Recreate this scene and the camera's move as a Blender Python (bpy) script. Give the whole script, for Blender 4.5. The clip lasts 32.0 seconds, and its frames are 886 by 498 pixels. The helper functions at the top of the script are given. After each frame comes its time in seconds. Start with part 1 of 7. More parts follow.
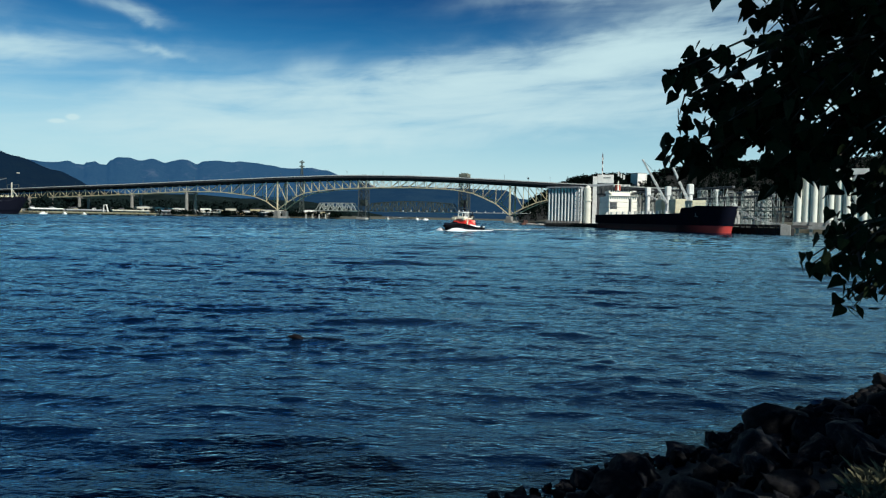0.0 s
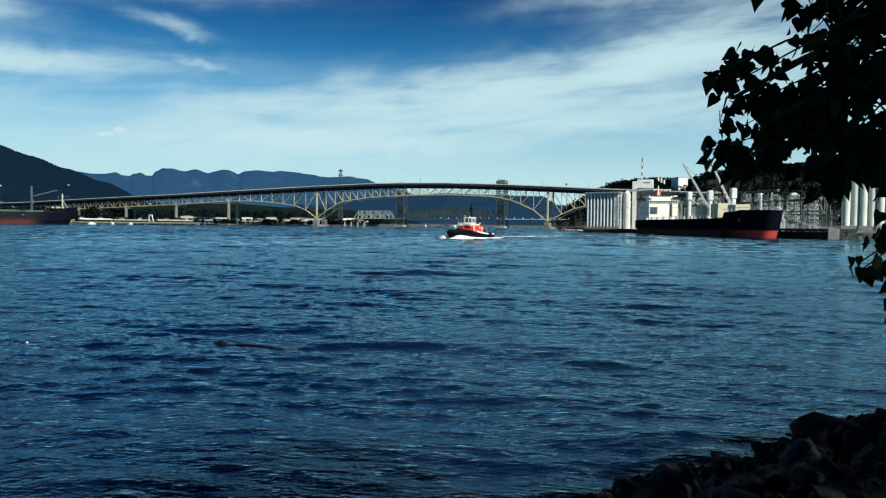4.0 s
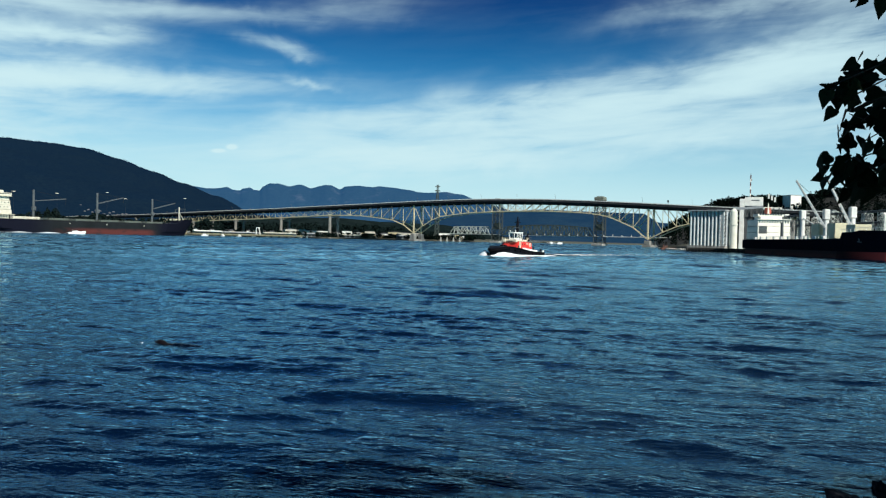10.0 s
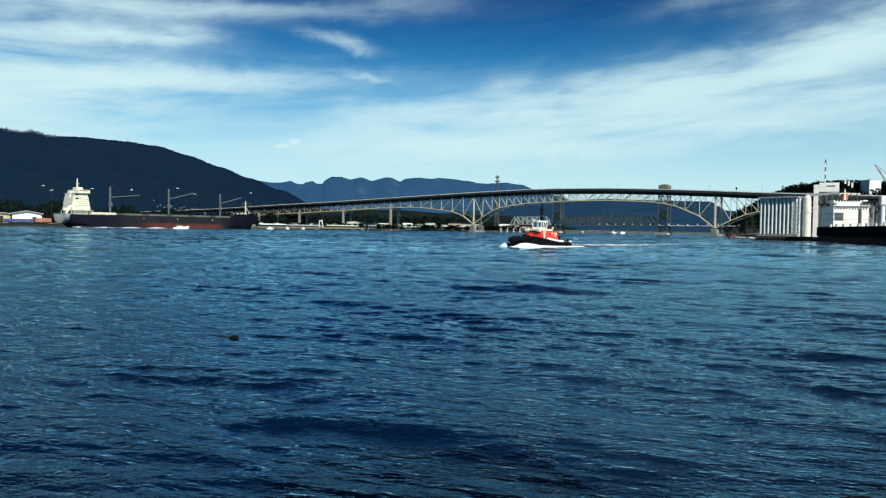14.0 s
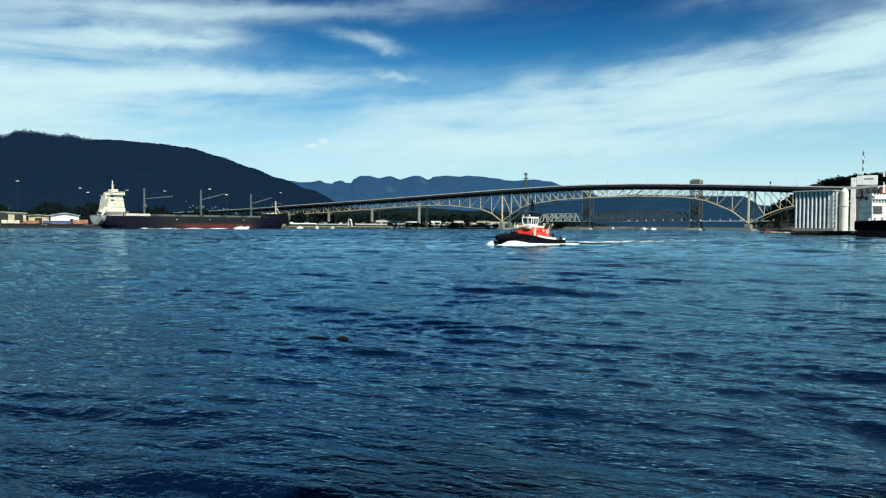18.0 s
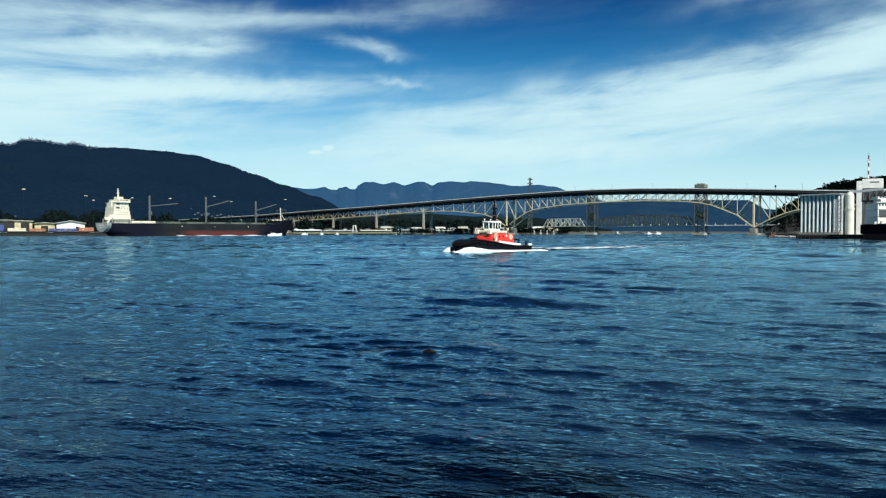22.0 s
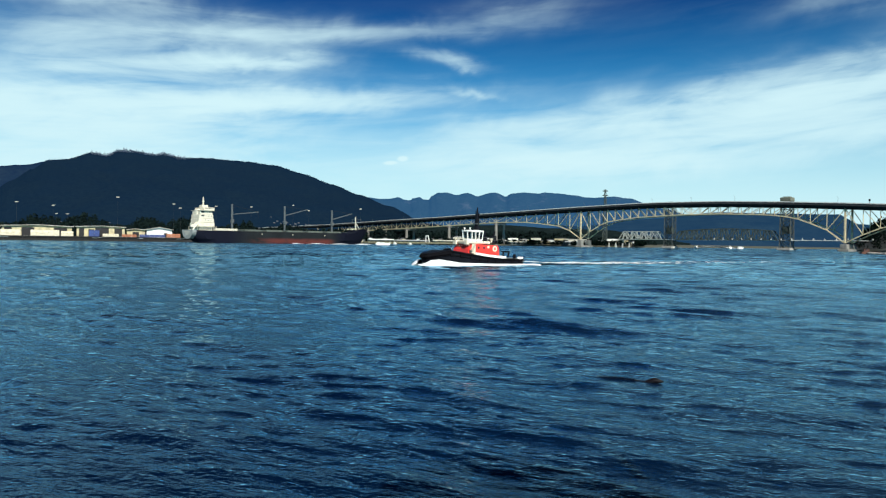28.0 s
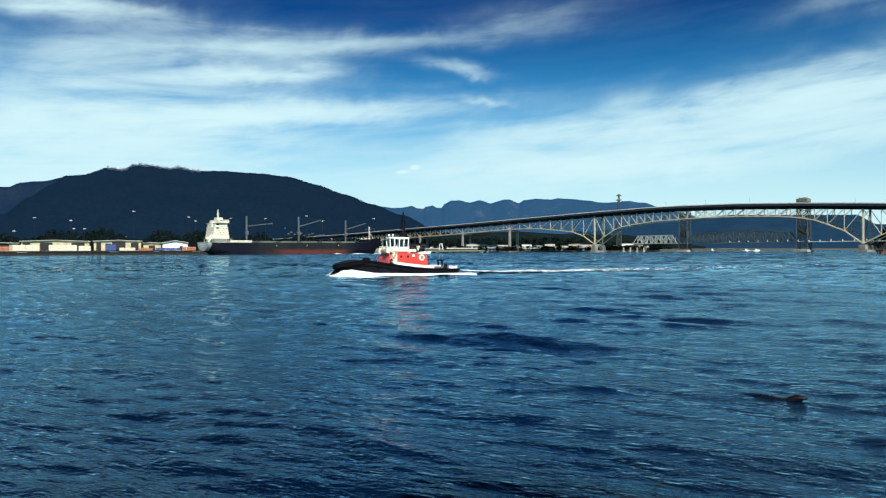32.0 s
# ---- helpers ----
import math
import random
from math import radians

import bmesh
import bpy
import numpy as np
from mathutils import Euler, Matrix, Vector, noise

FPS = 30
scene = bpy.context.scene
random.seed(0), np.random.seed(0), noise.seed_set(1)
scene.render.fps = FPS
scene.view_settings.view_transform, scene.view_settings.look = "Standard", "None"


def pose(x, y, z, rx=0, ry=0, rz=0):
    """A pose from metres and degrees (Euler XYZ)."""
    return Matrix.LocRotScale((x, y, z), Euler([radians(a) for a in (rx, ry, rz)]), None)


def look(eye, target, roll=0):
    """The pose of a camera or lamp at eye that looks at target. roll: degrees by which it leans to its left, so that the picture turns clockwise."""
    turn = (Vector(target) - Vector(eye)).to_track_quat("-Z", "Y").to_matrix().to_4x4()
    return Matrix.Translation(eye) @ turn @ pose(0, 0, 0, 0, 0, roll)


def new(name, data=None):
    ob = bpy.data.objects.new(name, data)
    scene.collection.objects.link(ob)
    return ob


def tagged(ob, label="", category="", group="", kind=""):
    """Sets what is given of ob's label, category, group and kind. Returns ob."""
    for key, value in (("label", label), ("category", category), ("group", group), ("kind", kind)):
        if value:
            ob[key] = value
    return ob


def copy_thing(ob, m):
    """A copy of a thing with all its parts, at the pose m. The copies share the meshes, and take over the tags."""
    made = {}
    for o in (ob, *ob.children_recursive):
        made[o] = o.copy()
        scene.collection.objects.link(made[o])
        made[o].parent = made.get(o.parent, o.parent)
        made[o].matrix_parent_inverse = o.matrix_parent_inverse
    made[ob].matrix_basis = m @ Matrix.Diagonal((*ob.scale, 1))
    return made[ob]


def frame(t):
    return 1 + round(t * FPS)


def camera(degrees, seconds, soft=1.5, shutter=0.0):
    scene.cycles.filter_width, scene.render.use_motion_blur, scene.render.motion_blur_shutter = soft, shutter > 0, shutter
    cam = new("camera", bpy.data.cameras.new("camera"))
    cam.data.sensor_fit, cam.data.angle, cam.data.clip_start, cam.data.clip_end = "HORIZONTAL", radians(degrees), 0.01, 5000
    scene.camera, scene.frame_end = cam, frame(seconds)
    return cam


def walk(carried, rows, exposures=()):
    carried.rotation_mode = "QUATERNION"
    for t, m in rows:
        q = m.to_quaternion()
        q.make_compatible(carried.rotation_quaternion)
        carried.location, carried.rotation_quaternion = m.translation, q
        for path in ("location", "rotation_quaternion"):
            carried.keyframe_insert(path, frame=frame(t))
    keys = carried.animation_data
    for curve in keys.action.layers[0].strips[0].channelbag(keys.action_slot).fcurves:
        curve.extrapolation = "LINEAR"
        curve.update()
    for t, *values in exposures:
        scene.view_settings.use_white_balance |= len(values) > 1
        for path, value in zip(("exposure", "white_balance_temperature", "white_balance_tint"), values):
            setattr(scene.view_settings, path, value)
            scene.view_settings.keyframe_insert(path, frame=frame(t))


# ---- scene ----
# ---------------------------------------------------------------- camera
EYE = (0.0, 0.0, 3.5)
cam = camera(65.05, 32.0, soft=1.25)
TURNS = [
    (0.0, 87.47, -1.05, -0.00), (0.5, 87.55, -1.08, -0.01), (1.0, 87.67, -0.93, 0.33), (1.5, 87.72, -0.72, 1.28), (2.0, 87.87, -0.46, 1.31),
    (2.5, 88.11, -0.33, 1.48), (3.0, 88.11, -0.38, 1.92), (3.5, 87.85, -0.45, 2.32), (4.0, 88.00, -0.54, 3.10), (4.5, 88.23, -0.62, 4.03),
    (6.5, 88.66, -1.24, 5.82), (7.0, 88.66, -1.37, 6.48), (7.5, 88.73, -1.25, 7.07), (8.0, 88.87, -1.24, 7.71), (8.5, 88.80, -1.45, 8.08),
    (9.0, 88.81, -1.43, 8.85), (9.5, 89.05, -1.62, 9.63), (10.0, 89.17, -1.40, 10.96), (10.5, 89.25, -1.27, 11.13), (11.0, 89.68, -1.69, 10.59),
    (11.5, 89.51, -1.54, 10.55), (12.0, 88.67, -0.80, 11.63), (12.5, 88.17, -1.20, 13.21), (13.0, 87.81, -0.82, 14.76), (13.5, 87.70, -0.64, 15.40),
    (14.0, 88.34, -0.81, 15.91), (14.5, 88.30, -0.72, 16.27), (16.5, 88.21, -0.22, 17.70), (17.0, 88.07, -0.18, 17.81), (17.5, 88.13, -0.18, 18.22),
    (18.0, 88.14, -0.26, 18.26), (18.5, 88.57, -0.32, 18.13), (19.0, 88.50, -0.27, 17.87), (19.5, 88.55, -0.32, 17.83), (20.0, 88.58, -0.21, 17.96),
    (20.5, 88.62, -0.11, 18.00), (21.0, 88.43, -0.11, 18.14), (21.5, 88.61, 0.05, 18.36), (22.0, 88.61, 0.05, 18.63), (22.5, 88.45, 0.08, 18.84),
    (23.0, 88.46, 0.19, 19.16), (23.5, 88.41, 0.10, 19.37), (24.0, 88.47, 0.18, 19.65), (24.5, 88.61, 0.17, 19.98), (25.0, 88.58, 0.19, 20.45),
    (25.5, 88.36, 0.41, 21.78), (27.5, 89.19, -0.39, 23.56), (28.0, 89.46, -0.78, 24.59), (28.5, 89.83, -0.80, 24.80), (29.0, 89.66, -0.75, 25.23),
    (29.5, 89.60, -0.74, 24.94), (30.0, 89.60, -0.53, 24.95), (30.5, 89.71, -0.43, 25.13), (31.0, 89.78, -0.30, 25.28), (31.5, 89.95, 0.03, 25.47),
    (32.0, 90.11, 0.27, 25.72),
]
walk(cam, [(t, pose(*EYE, rx, ry, rz)) for t, rx, ry, rz in TURNS], [(0, 0.30, 6150, 6), (4, 0.34, 6150, 6), (10, 0.43, 6150, 6), (20, 0.50, 6150, 6), (32, 0.56, 6150, 6)])

# ---------------------------------------------------------------- light
SUN_AZ, SUN_EL = 138.0, 37.0      # degrees clockwise from the +y axis, and above the horizon


def nodes_of(tree):
    tree.nodes.clear()
    return tree.nodes, tree.links


def make_world():
    w = bpy.data.worlds.new("sky")
    scene.world = w
    w.use_nodes = True
    N, Lk = nodes_of(w.node_tree)

    def math_(op, a, b=None, c=None):
        n = N.new("ShaderNodeMath")
        n.operation = op
        for k, v in enumerate((a, b, c)):
            if v is None:
                continue
            if isinstance(v, (int, float)):
                n.inputs[k].default_value = v
            else:
                Lk.new(v, n.inputs[k])
        return n.outputs[0]

    sky = N.new("ShaderNodeTexSky")
    sky.sky_type = "NISHITA"
    sky.sun_disc = False
    sky.sun_elevation, sky.sun_rotation = radians(SUN_EL), radians(SUN_AZ)
    sky.air_density, sky.dust_density, sky.ozone_density = 1.0, 0.5, 4.0
    tc = N.new("ShaderNodeTexCoord")
    sep = N.new("ShaderNodeSeparateXYZ")
    Lk.new(tc.outputs["Generated"], sep.inputs[0])
    az = math_("MULTIPLY", math_("ARCTAN2", sep.outputs[0], sep.outputs[1]), 57.2958)
    el = math_("MULTIPLY", math_("ARCSINE", sep.outputs[2]), 57.2958)
    comb = N.new("ShaderNodeCombineXYZ")
    Lk.new(az, comb.inputs[0])
    Lk.new(el, comb.inputs[1])

    def fibre(scale, stretch, turn, detail, rough):
        m = N.new("ShaderNodeMapping")
        m.inputs["Rotation"].default_value = (0, 0, radians(-turn))
        Lk.new(comb.outputs[0], m.inputs[0])
        m2 = N.new("ShaderNodeMapping")
        m2.inputs["Scale"].default_value = (scale / stretch, scale, 1)
        Lk.new(m.outputs[0], m2.inputs[0])
        n = N.new("ShaderNodeTexNoise")
        n.inputs["Scale"].default_value = 1.0
        n.inputs["Detail"].default_value = detail
        n.inputs["Roughness"].default_value = rough
        n.inputs["Distortion"].default_value = 0.6
        Lk.new(m2.outputs[0], n.inputs["Vector"])
        return n.outputs[0]

    elw = math_("ADD", el, math_("MULTIPLY", math_("SUBTRACT", fibre(0.30, 2.0, 8, 4, 0.55), 0.5), 2.6))
    azw = math_("ADD", az, math_("MULTIPLY", math_("SUBTRACT", fibre(0.16, 1.5, 30, 4, 0.55), 0.5), 8.0))
    total = None
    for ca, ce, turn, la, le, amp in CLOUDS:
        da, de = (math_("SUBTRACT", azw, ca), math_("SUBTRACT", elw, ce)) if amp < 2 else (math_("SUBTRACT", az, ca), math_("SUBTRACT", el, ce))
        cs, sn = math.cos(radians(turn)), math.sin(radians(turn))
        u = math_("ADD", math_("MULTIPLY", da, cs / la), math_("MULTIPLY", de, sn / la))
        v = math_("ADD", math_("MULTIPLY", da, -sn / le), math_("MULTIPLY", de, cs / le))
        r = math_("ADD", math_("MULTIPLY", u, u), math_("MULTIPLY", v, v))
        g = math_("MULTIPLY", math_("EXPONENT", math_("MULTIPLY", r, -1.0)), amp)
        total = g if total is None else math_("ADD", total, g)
    streak = fibre(0.75, 8.0, 3.5, 6, 0.55)
    puff = fibre(0.30, 3.6, 7, 6, 0.58)
    tex = math_("ADD", math_("MULTIPLY", streak, 0.9), puff)
    soft = math_("MAXIMUM", math_("SUBTRACT", math_("MULTIPLY", tex, 2.7), 1.36), 0.0)
    height = math_("ABSOLUTE", el)
    veil = math_("EXPONENT", math_("SUBTRACT", math_("MULTIPLY", height, -0.17), math_("MULTIPLY", math_("MULTIPLY", height, height), 0.012)))
    side = math_("EXPONENT", math_("MULTIPLY", math_("POWER", math_("ABSOLUTE", math_("DIVIDE", math_("ADD", az, 12.0), 75.0)), 2.0), -1.0))
    cirrus = math_("MULTIPLY", math_("POWER", math_("MULTIPLY", math_("ADD", total, 0.03), soft), 1.3), 0.85)
    thick = math_("ADD", cirrus, math_("MULTIPLY", math_("MULTIPLY", veil, side), VEIL))
    d = math_("SUBTRACT", 1.0, math_("EXPONENT", math_("MULTIPLY", thick, -1.15)))
    grade = N.new("ShaderNodeValToRGB")
    ramp = grade.color_ramp
    for k, (pos, col) in enumerate(SKY_TINTS):
        spot = ramp.elements[k] if k < 2 else ramp.elements.new(pos)
        spot.position, spot.color = pos, (*col, 1)
    Lk.new(math_("DIVIDE", el, 30.0), grade.inputs[0])
    deep = N.new("ShaderNodeMix")
    deep.data_type, deep.blend_type = "RGBA", "MULTIPLY"
    deep.inputs[0].default_value = 1.0
    Lk.new(sky.outputs[0], deep.inputs[6])
    Lk.new(grade.outputs[0], deep.inputs[7])
    mix = N.new("ShaderNodeMix")
    mix.data_type = "RGBA"
    Lk.new(d, mix.inputs[0])
    Lk.new(deep.outputs[2], mix.inputs[6])
    mix.inputs[7].default_value = (*CLOUD_LIGHT, 1)
    bg = N.new("ShaderNodeBackground")
    bg.inputs[1].default_value = SKY_STRENGTH
    Lk.new(mix.outputs[2], bg.inputs[0])
    out = N.new("ShaderNodeOutputWorld")
    Lk.new(bg.outputs[0], out.inputs[0])


SKY_STRENGTH, CLOUD_LIGHT, VEIL = 0.073, (6.6, 8.5, 8.7), 3.7
# the blue deepens from the horizon up: place on a scale of 30 degrees, tint
SKY_TINTS = [(0.0, (0.06, 0.95, 1.05)), (1.0, (0.002, 0.08, 0.24)), (0.35, (0.006, 0.64, 0.88)), (0.62, (0.004, 0.195, 0.445))]
# cirrus: azimuth, elevation, tilt, half length, half width (degrees), weight
CLOUDS = [
    (-41, 10.6, 4, 15, 0.9, 1.5), (-54, 7.6, 2, 17, 3.6, 1.5), (-40.5, 13.6, 8, 5.0, 0.6, 1.2), (-36, 16.4, 2.5, 12, 0.8, 0.55), (-48, 13.6, 5, 10, 2.4, 1.0),
    (-54, 17.4, 0, 7, 0.8, 1.2), (-24.8, 14.6, -9, 3.0, 0.5, 0.62), (-21.6, 12.2, -18, 1.7, 0.28, 0.5), (-19, 18.2, 6, 5, 1.2, 0.25), (-62, 21, 0, 12, 2.0, 0.6),
    (-6, 10.4, 7, 20, 1.7, 1.1), (4, 8.2, 6, 24, 2.0, 1.1), (15, 13.2, 11, 14, 1.7, 0.95), (12, 17.8, 4, 8, 0.9, 0.6), (34, 11, 6, 14, 5, 0.95), (30, 20, 12, 14, 3, 0.7),
    # the last two are unseen, added overhead to brighten the water's reflections
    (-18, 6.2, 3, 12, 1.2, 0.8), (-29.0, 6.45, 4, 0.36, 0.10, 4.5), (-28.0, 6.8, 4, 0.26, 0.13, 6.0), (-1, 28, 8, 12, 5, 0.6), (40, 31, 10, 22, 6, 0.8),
]
make_world()
sun = bpy.data.lights.new("sun", "SUN")
sun.energy, sun.angle, sun.color = 5.0, radians(0.6), (1.0, 0.93, 0.82)
a, e = radians(SUN_AZ), radians(SUN_EL)
toward = Vector((math.sin(a) * math.cos(e), math.cos(a) * math.cos(e), math.sin(e)))
new("sun", sun).matrix_world = look(toward * 300, (0, 0, 0))

# ---------------------------------------------------------------- materials
MATS = {}


def mat(name, base, rough=0.6, metal=0.0, vary=0.18, size=1.0, bump=0.15, second=None, spread=0.5, glow=None, each=0.0, sheen=0.5):
    """A surface with two scales of variation. size: metres of the coarse pattern; second: the colour of its stains."""
    if name in MATS:
        return MATS[name]
    m = bpy.data.materials.new(name)
    m.use_nodes = True
    N, Lk = nodes_of(m.node_tree)
    out, p = N.new("ShaderNodeOutputMaterial"), N.new("ShaderNodeBsdfPrincipled")
    Lk.new(p.outputs[0], out.inputs[0])
    tc = N.new("ShaderNodeTexCoord")
    big, fine = N.new("ShaderNodeTexNoise"), N.new("ShaderNodeTexNoise")
    for n, s, dt in ((big, 1.0 / size, 4), (fine, 9.0 / size, 6)):
        n.inputs["Scale"].default_value, n.inputs["Detail"].default_value = s, dt
        n.inputs["Roughness"].default_value = 0.65
        Lk.new(tc.outputs["Object"], n.inputs["Vector"])
    ramp = N.new("ShaderNodeMapRange")
    ramp.inputs[1].default_value, ramp.inputs[2].default_value = spread - 0.16, spread + 0.16
    Lk.new(big.outputs[0], ramp.inputs[0])
    mix = N.new("ShaderNodeMix")
    mix.data_type = "RGBA"
    Lk.new(ramp.outputs[0], mix.inputs[0])
    mix.inputs[6].default_value = (*base, 1)
    mix.inputs[7].default_value = (*(second or [c * (1 - 2 * vary) for c in base]), 1)
    br = N.new("ShaderNodeMapRange")
    br.inputs[1].default_value, br.inputs[2].default_value = 0.3, 0.7
    br.inputs[3].default_value, br.inputs[4].default_value = 1 - vary, 1 + vary
    Lk.new(fine.outputs[0], br.inputs[0])
    mul = N.new("ShaderNodeMix")
    mul.data_type, mul.blend_type = "RGBA", "MULTIPLY"
    mul.inputs[0].default_value = 1.0
    Lk.new(mix.outputs[2], mul.inputs[6])
    grey = N.new("ShaderNodeCombineColor")
    value = br.outputs[0]
    if each:
        info, er, prod = N.new("ShaderNodeObjectInfo"), N.new("ShaderNodeMapRange"), N.new("ShaderNodeMath")
        er.inputs[3].default_value, er.inputs[4].default_value = 1 - each, 1 + each
        Lk.new(info.outputs["Random"], er.inputs[0])
        prod.operation = "MULTIPLY"
        Lk.new(value, prod.inputs[0])
        Lk.new(er.outputs[0], prod.inputs[1])
        value = prod.outputs[0]
    for k in range(3):
        Lk.new(value, grey.inputs[k])
    Lk.new(grey.outputs[0], mul.inputs[7])
    Lk.new(mul.outputs[2], p.inputs["Base Color"])
    rr = N.new("ShaderNodeMapRange")
    rr.inputs[3].default_value, rr.inputs[4].default_value = max(0.02, rough - 0.12), min(1, rough + 0.12)
    Lk.new(fine.outputs[0], rr.inputs[0])
    Lk.new(rr.outputs[0], p.inputs["Roughness"])
    p.inputs["Metallic"].default_value = metal
    p.inputs["Specular IOR Level"].default_value = sheen
    if bump:
        b = N.new("ShaderNodeBump")
        b.inputs["Strength"].default_value, b.inputs["Distance"].default_value = bump, size * 0.1
        Lk.new(fine.outputs[0], b.inputs["Height"])
        Lk.new(b.outputs[0], p.inputs["Normal"])
    if glow:
        p.inputs["Emission Color"].default_value = (*glow[:3], 1)
        p.inputs["Emission Strength"].default_value = glow[3]
    MATS[name] = m
    return m


def glass(name, tint=(0.02, 0.03, 0.04)):
    if name in MATS:
        return MATS[name]
    m = mat(name, tint, 0.05, 0, 0.1, 0.5, 0)
    return m


def water_material():
    m = bpy.data.materials.new("sea_water")
    m.use_nodes = True
    N, Lk = nodes_of(m.node_tree)
    out = N.new("ShaderNodeOutputMaterial")
    tc = N.new("ShaderNodeTexCoord")
    geo = N.new("ShaderNodeNewGeometry")
    normal = geo.outputs["Normal"]
    apart = N.new("ShaderNodeVectorMath")
    apart.operation = "LENGTH"
    Lk.new(tc.outputs["Object"], apart.inputs[0])

    def by_reach(lo, hi, a_, b_):
        node = N.new("ShaderNodeMapRange")
        Lk.new(apart.outputs["Value"], node.inputs[0])
        for k, v in enumerate((lo, hi, a_, b_)):
            node.inputs[1 + k].default_value = v
        return node.outputs[0]

    def ripples(scale, sx, sy, turn, detail):
        mp, n = N.new("ShaderNodeMapping"), N.new("ShaderNodeTexNoise")
        mp.inputs["Rotation"].default_value = (0, 0, radians(turn))
        mp.inputs["Scale"].default_value = (scale * sx, scale * sy, scale)
        Lk.new(tc.outputs["Object"], mp.inputs[0])
        n.inputs["Scale"].default_value, n.inputs["Detail"].default_value, n.inputs["Distortion"].default_value = 1.0, detail, 0.4
        Lk.new(mp.outputs[0], n.inputs["Vector"])
        return n

    def tilt(normal, source, k, reach):
        """Leans the surface by the source's two channels, k at most, as far as reach lets it."""
        off, mul, gust, add = [N.new("ShaderNodeVectorMath") for _ in range(4)]
        off.operation, mul.operation, gust.operation, add.operation = "SUBTRACT", "MULTIPLY", "SCALE", "ADD"
        off.inputs[1].default_value = (0.5, 0.5, 0.5)
        mul.inputs[1].default_value = (k * 0.7, k, 0)
        Lk.new(source, off.inputs[0])
        Lk.new(off.outputs[0], mul.inputs[0])
        Lk.new(mul.outputs[0], gust.inputs[0])
        Lk.new(reach, gust.inputs["Scale"])
        Lk.new(normal, add.inputs[0])
        Lk.new(gust.outputs[0], add.inputs[1])
        return add.outputs[0]
    # waves too short for the mesh of the open water, then gust patches on it
    for scale, sx, sy, k, lo, hi, a_, b_ in ((0.55, 0.8, 1.0, 0.62, 45, 160, 0, 1), (0.16, 1.0, 0.7, 0.70, 60, 260, 0, 1), (0.045, 0.9, 0.6, 0.50, 60, 300, 0.1, 1), (0.012, 0.5, 1.0, 0.26, 60, 400, 0.2, 1)):
        normal = tilt(normal, ripples(scale, sx, sy, 10, 3).outputs["Color"], k, by_reach(lo, hi, a_, b_))
    # wind ripples: small heights, crests across the wind
    height = None
    for scale, sx, sy, turn, k in ((2.2, 0.45, 1.1, 14, 0.048), (6.0, 0.50, 1.1, -8, 0.026), (12.0, 0.50, 1.15, 16, 0.017), (24.0, 0.55, 1.15, 4, 0.0075)):
        mul = N.new("ShaderNodeMath")
        mul.operation = "MULTIPLY_ADD"
        mul.inputs[1].default_value = k
        Lk.new(ripples(scale, sx, sy, turn, 2).outputs[0], mul.inputs[0])
        if height:
            Lk.new(height, mul.inputs[2])
        height = mul.outputs[0]
    bump = N.new("ShaderNodeBump")
    bump.inputs["Distance"].default_value = 1.0
    Lk.new(by_reach(25, 170, RIPPLE, 0.25), bump.inputs["Strength"])
    Lk.new(height, bump.inputs["Height"])
    unit = N.new("ShaderNodeVectorMath")
    unit.operation = "NORMALIZE"
    # far from the shore the steep wave faces lean towards it
    lean, add = N.new("ShaderNodeVectorMath"), N.new("ShaderNodeVectorMath")
    lean.operation, add.operation = "SCALE", "ADD"
    lean.inputs[0].default_value = (0.03, -0.08, 0)
    Lk.new(by_reach(60, 350, 0, 1), lean.inputs["Scale"])
    Lk.new(normal, add.inputs[0])
    Lk.new(lean.outputs[0], add.inputs[1])
    Lk.new(add.outputs[0], unit.inputs[0])
    Lk.new(unit.outputs[0], bump.inputs["Normal"])
    patch = ripples(0.03, 1, 1, 0, 3)
    mix = N.new("ShaderNodeMix")
    mix.data_type = "RGBA"
    Lk.new(patch.outputs[0], mix.inputs[0])
    mix.inputs[6].default_value, mix.inputs[7].default_value = (0.0007, 0.0040, 0.017, 1), (0.0011, 0.008, 0.025, 1)
    body, gloss, fres, both = N.new("ShaderNodeBsdfDiffuse"), N.new("ShaderNodeBsdfGlossy"), N.new("ShaderNodeFresnel"), N.new("ShaderNodeMixShader")
    Lk.new(mix.outputs[2], body.inputs["Color"])
    gloss.inputs["Color"].default_value = (0.53, 0.83, 1.0, 1)
    gloss.inputs["Roughness"].default_value = 0.05
    fres.inputs["IOR"].default_value = 1.33
    Lk.new(bump.outputs[0], gloss.inputs["Normal"])
    Lk.new(bump.outputs[0], fres.inputs["Normal"])
    Lk.new(fres.outputs[0], both.inputs[0])
    Lk.new(body.outputs[0], both.inputs[1])
    Lk.new(gloss.outputs[0], both.inputs[2])
    Lk.new(both.outputs[0], out.inputs[0])
    return m


RIPPLE = 1.0


# ---------------------------------------------------------------- building tools
def polar(az, d, z=0.0):
    """The place d metres from the eye's foot, az degrees clockwise from +y."""
    return Vector((d * math.sin(radians(az)), d * math.cos(radians(az)), z))


def up_to(d, el):
    return EYE[2] + d * math.tan(radians(el))


def box(bm, c, s, rz=0.0, m=None):
    v = bmesh.ops.create_cube(bm, size=1.0)["verts"]
    k = Matrix.Translation(c) @ Matrix.Rotation(radians(rz), 4, "Z") @ Matrix.Diagonal((*s, 1))
    bmesh.ops.transform(bm, matrix=(m @ k) if m else k, verts=v)
    return v


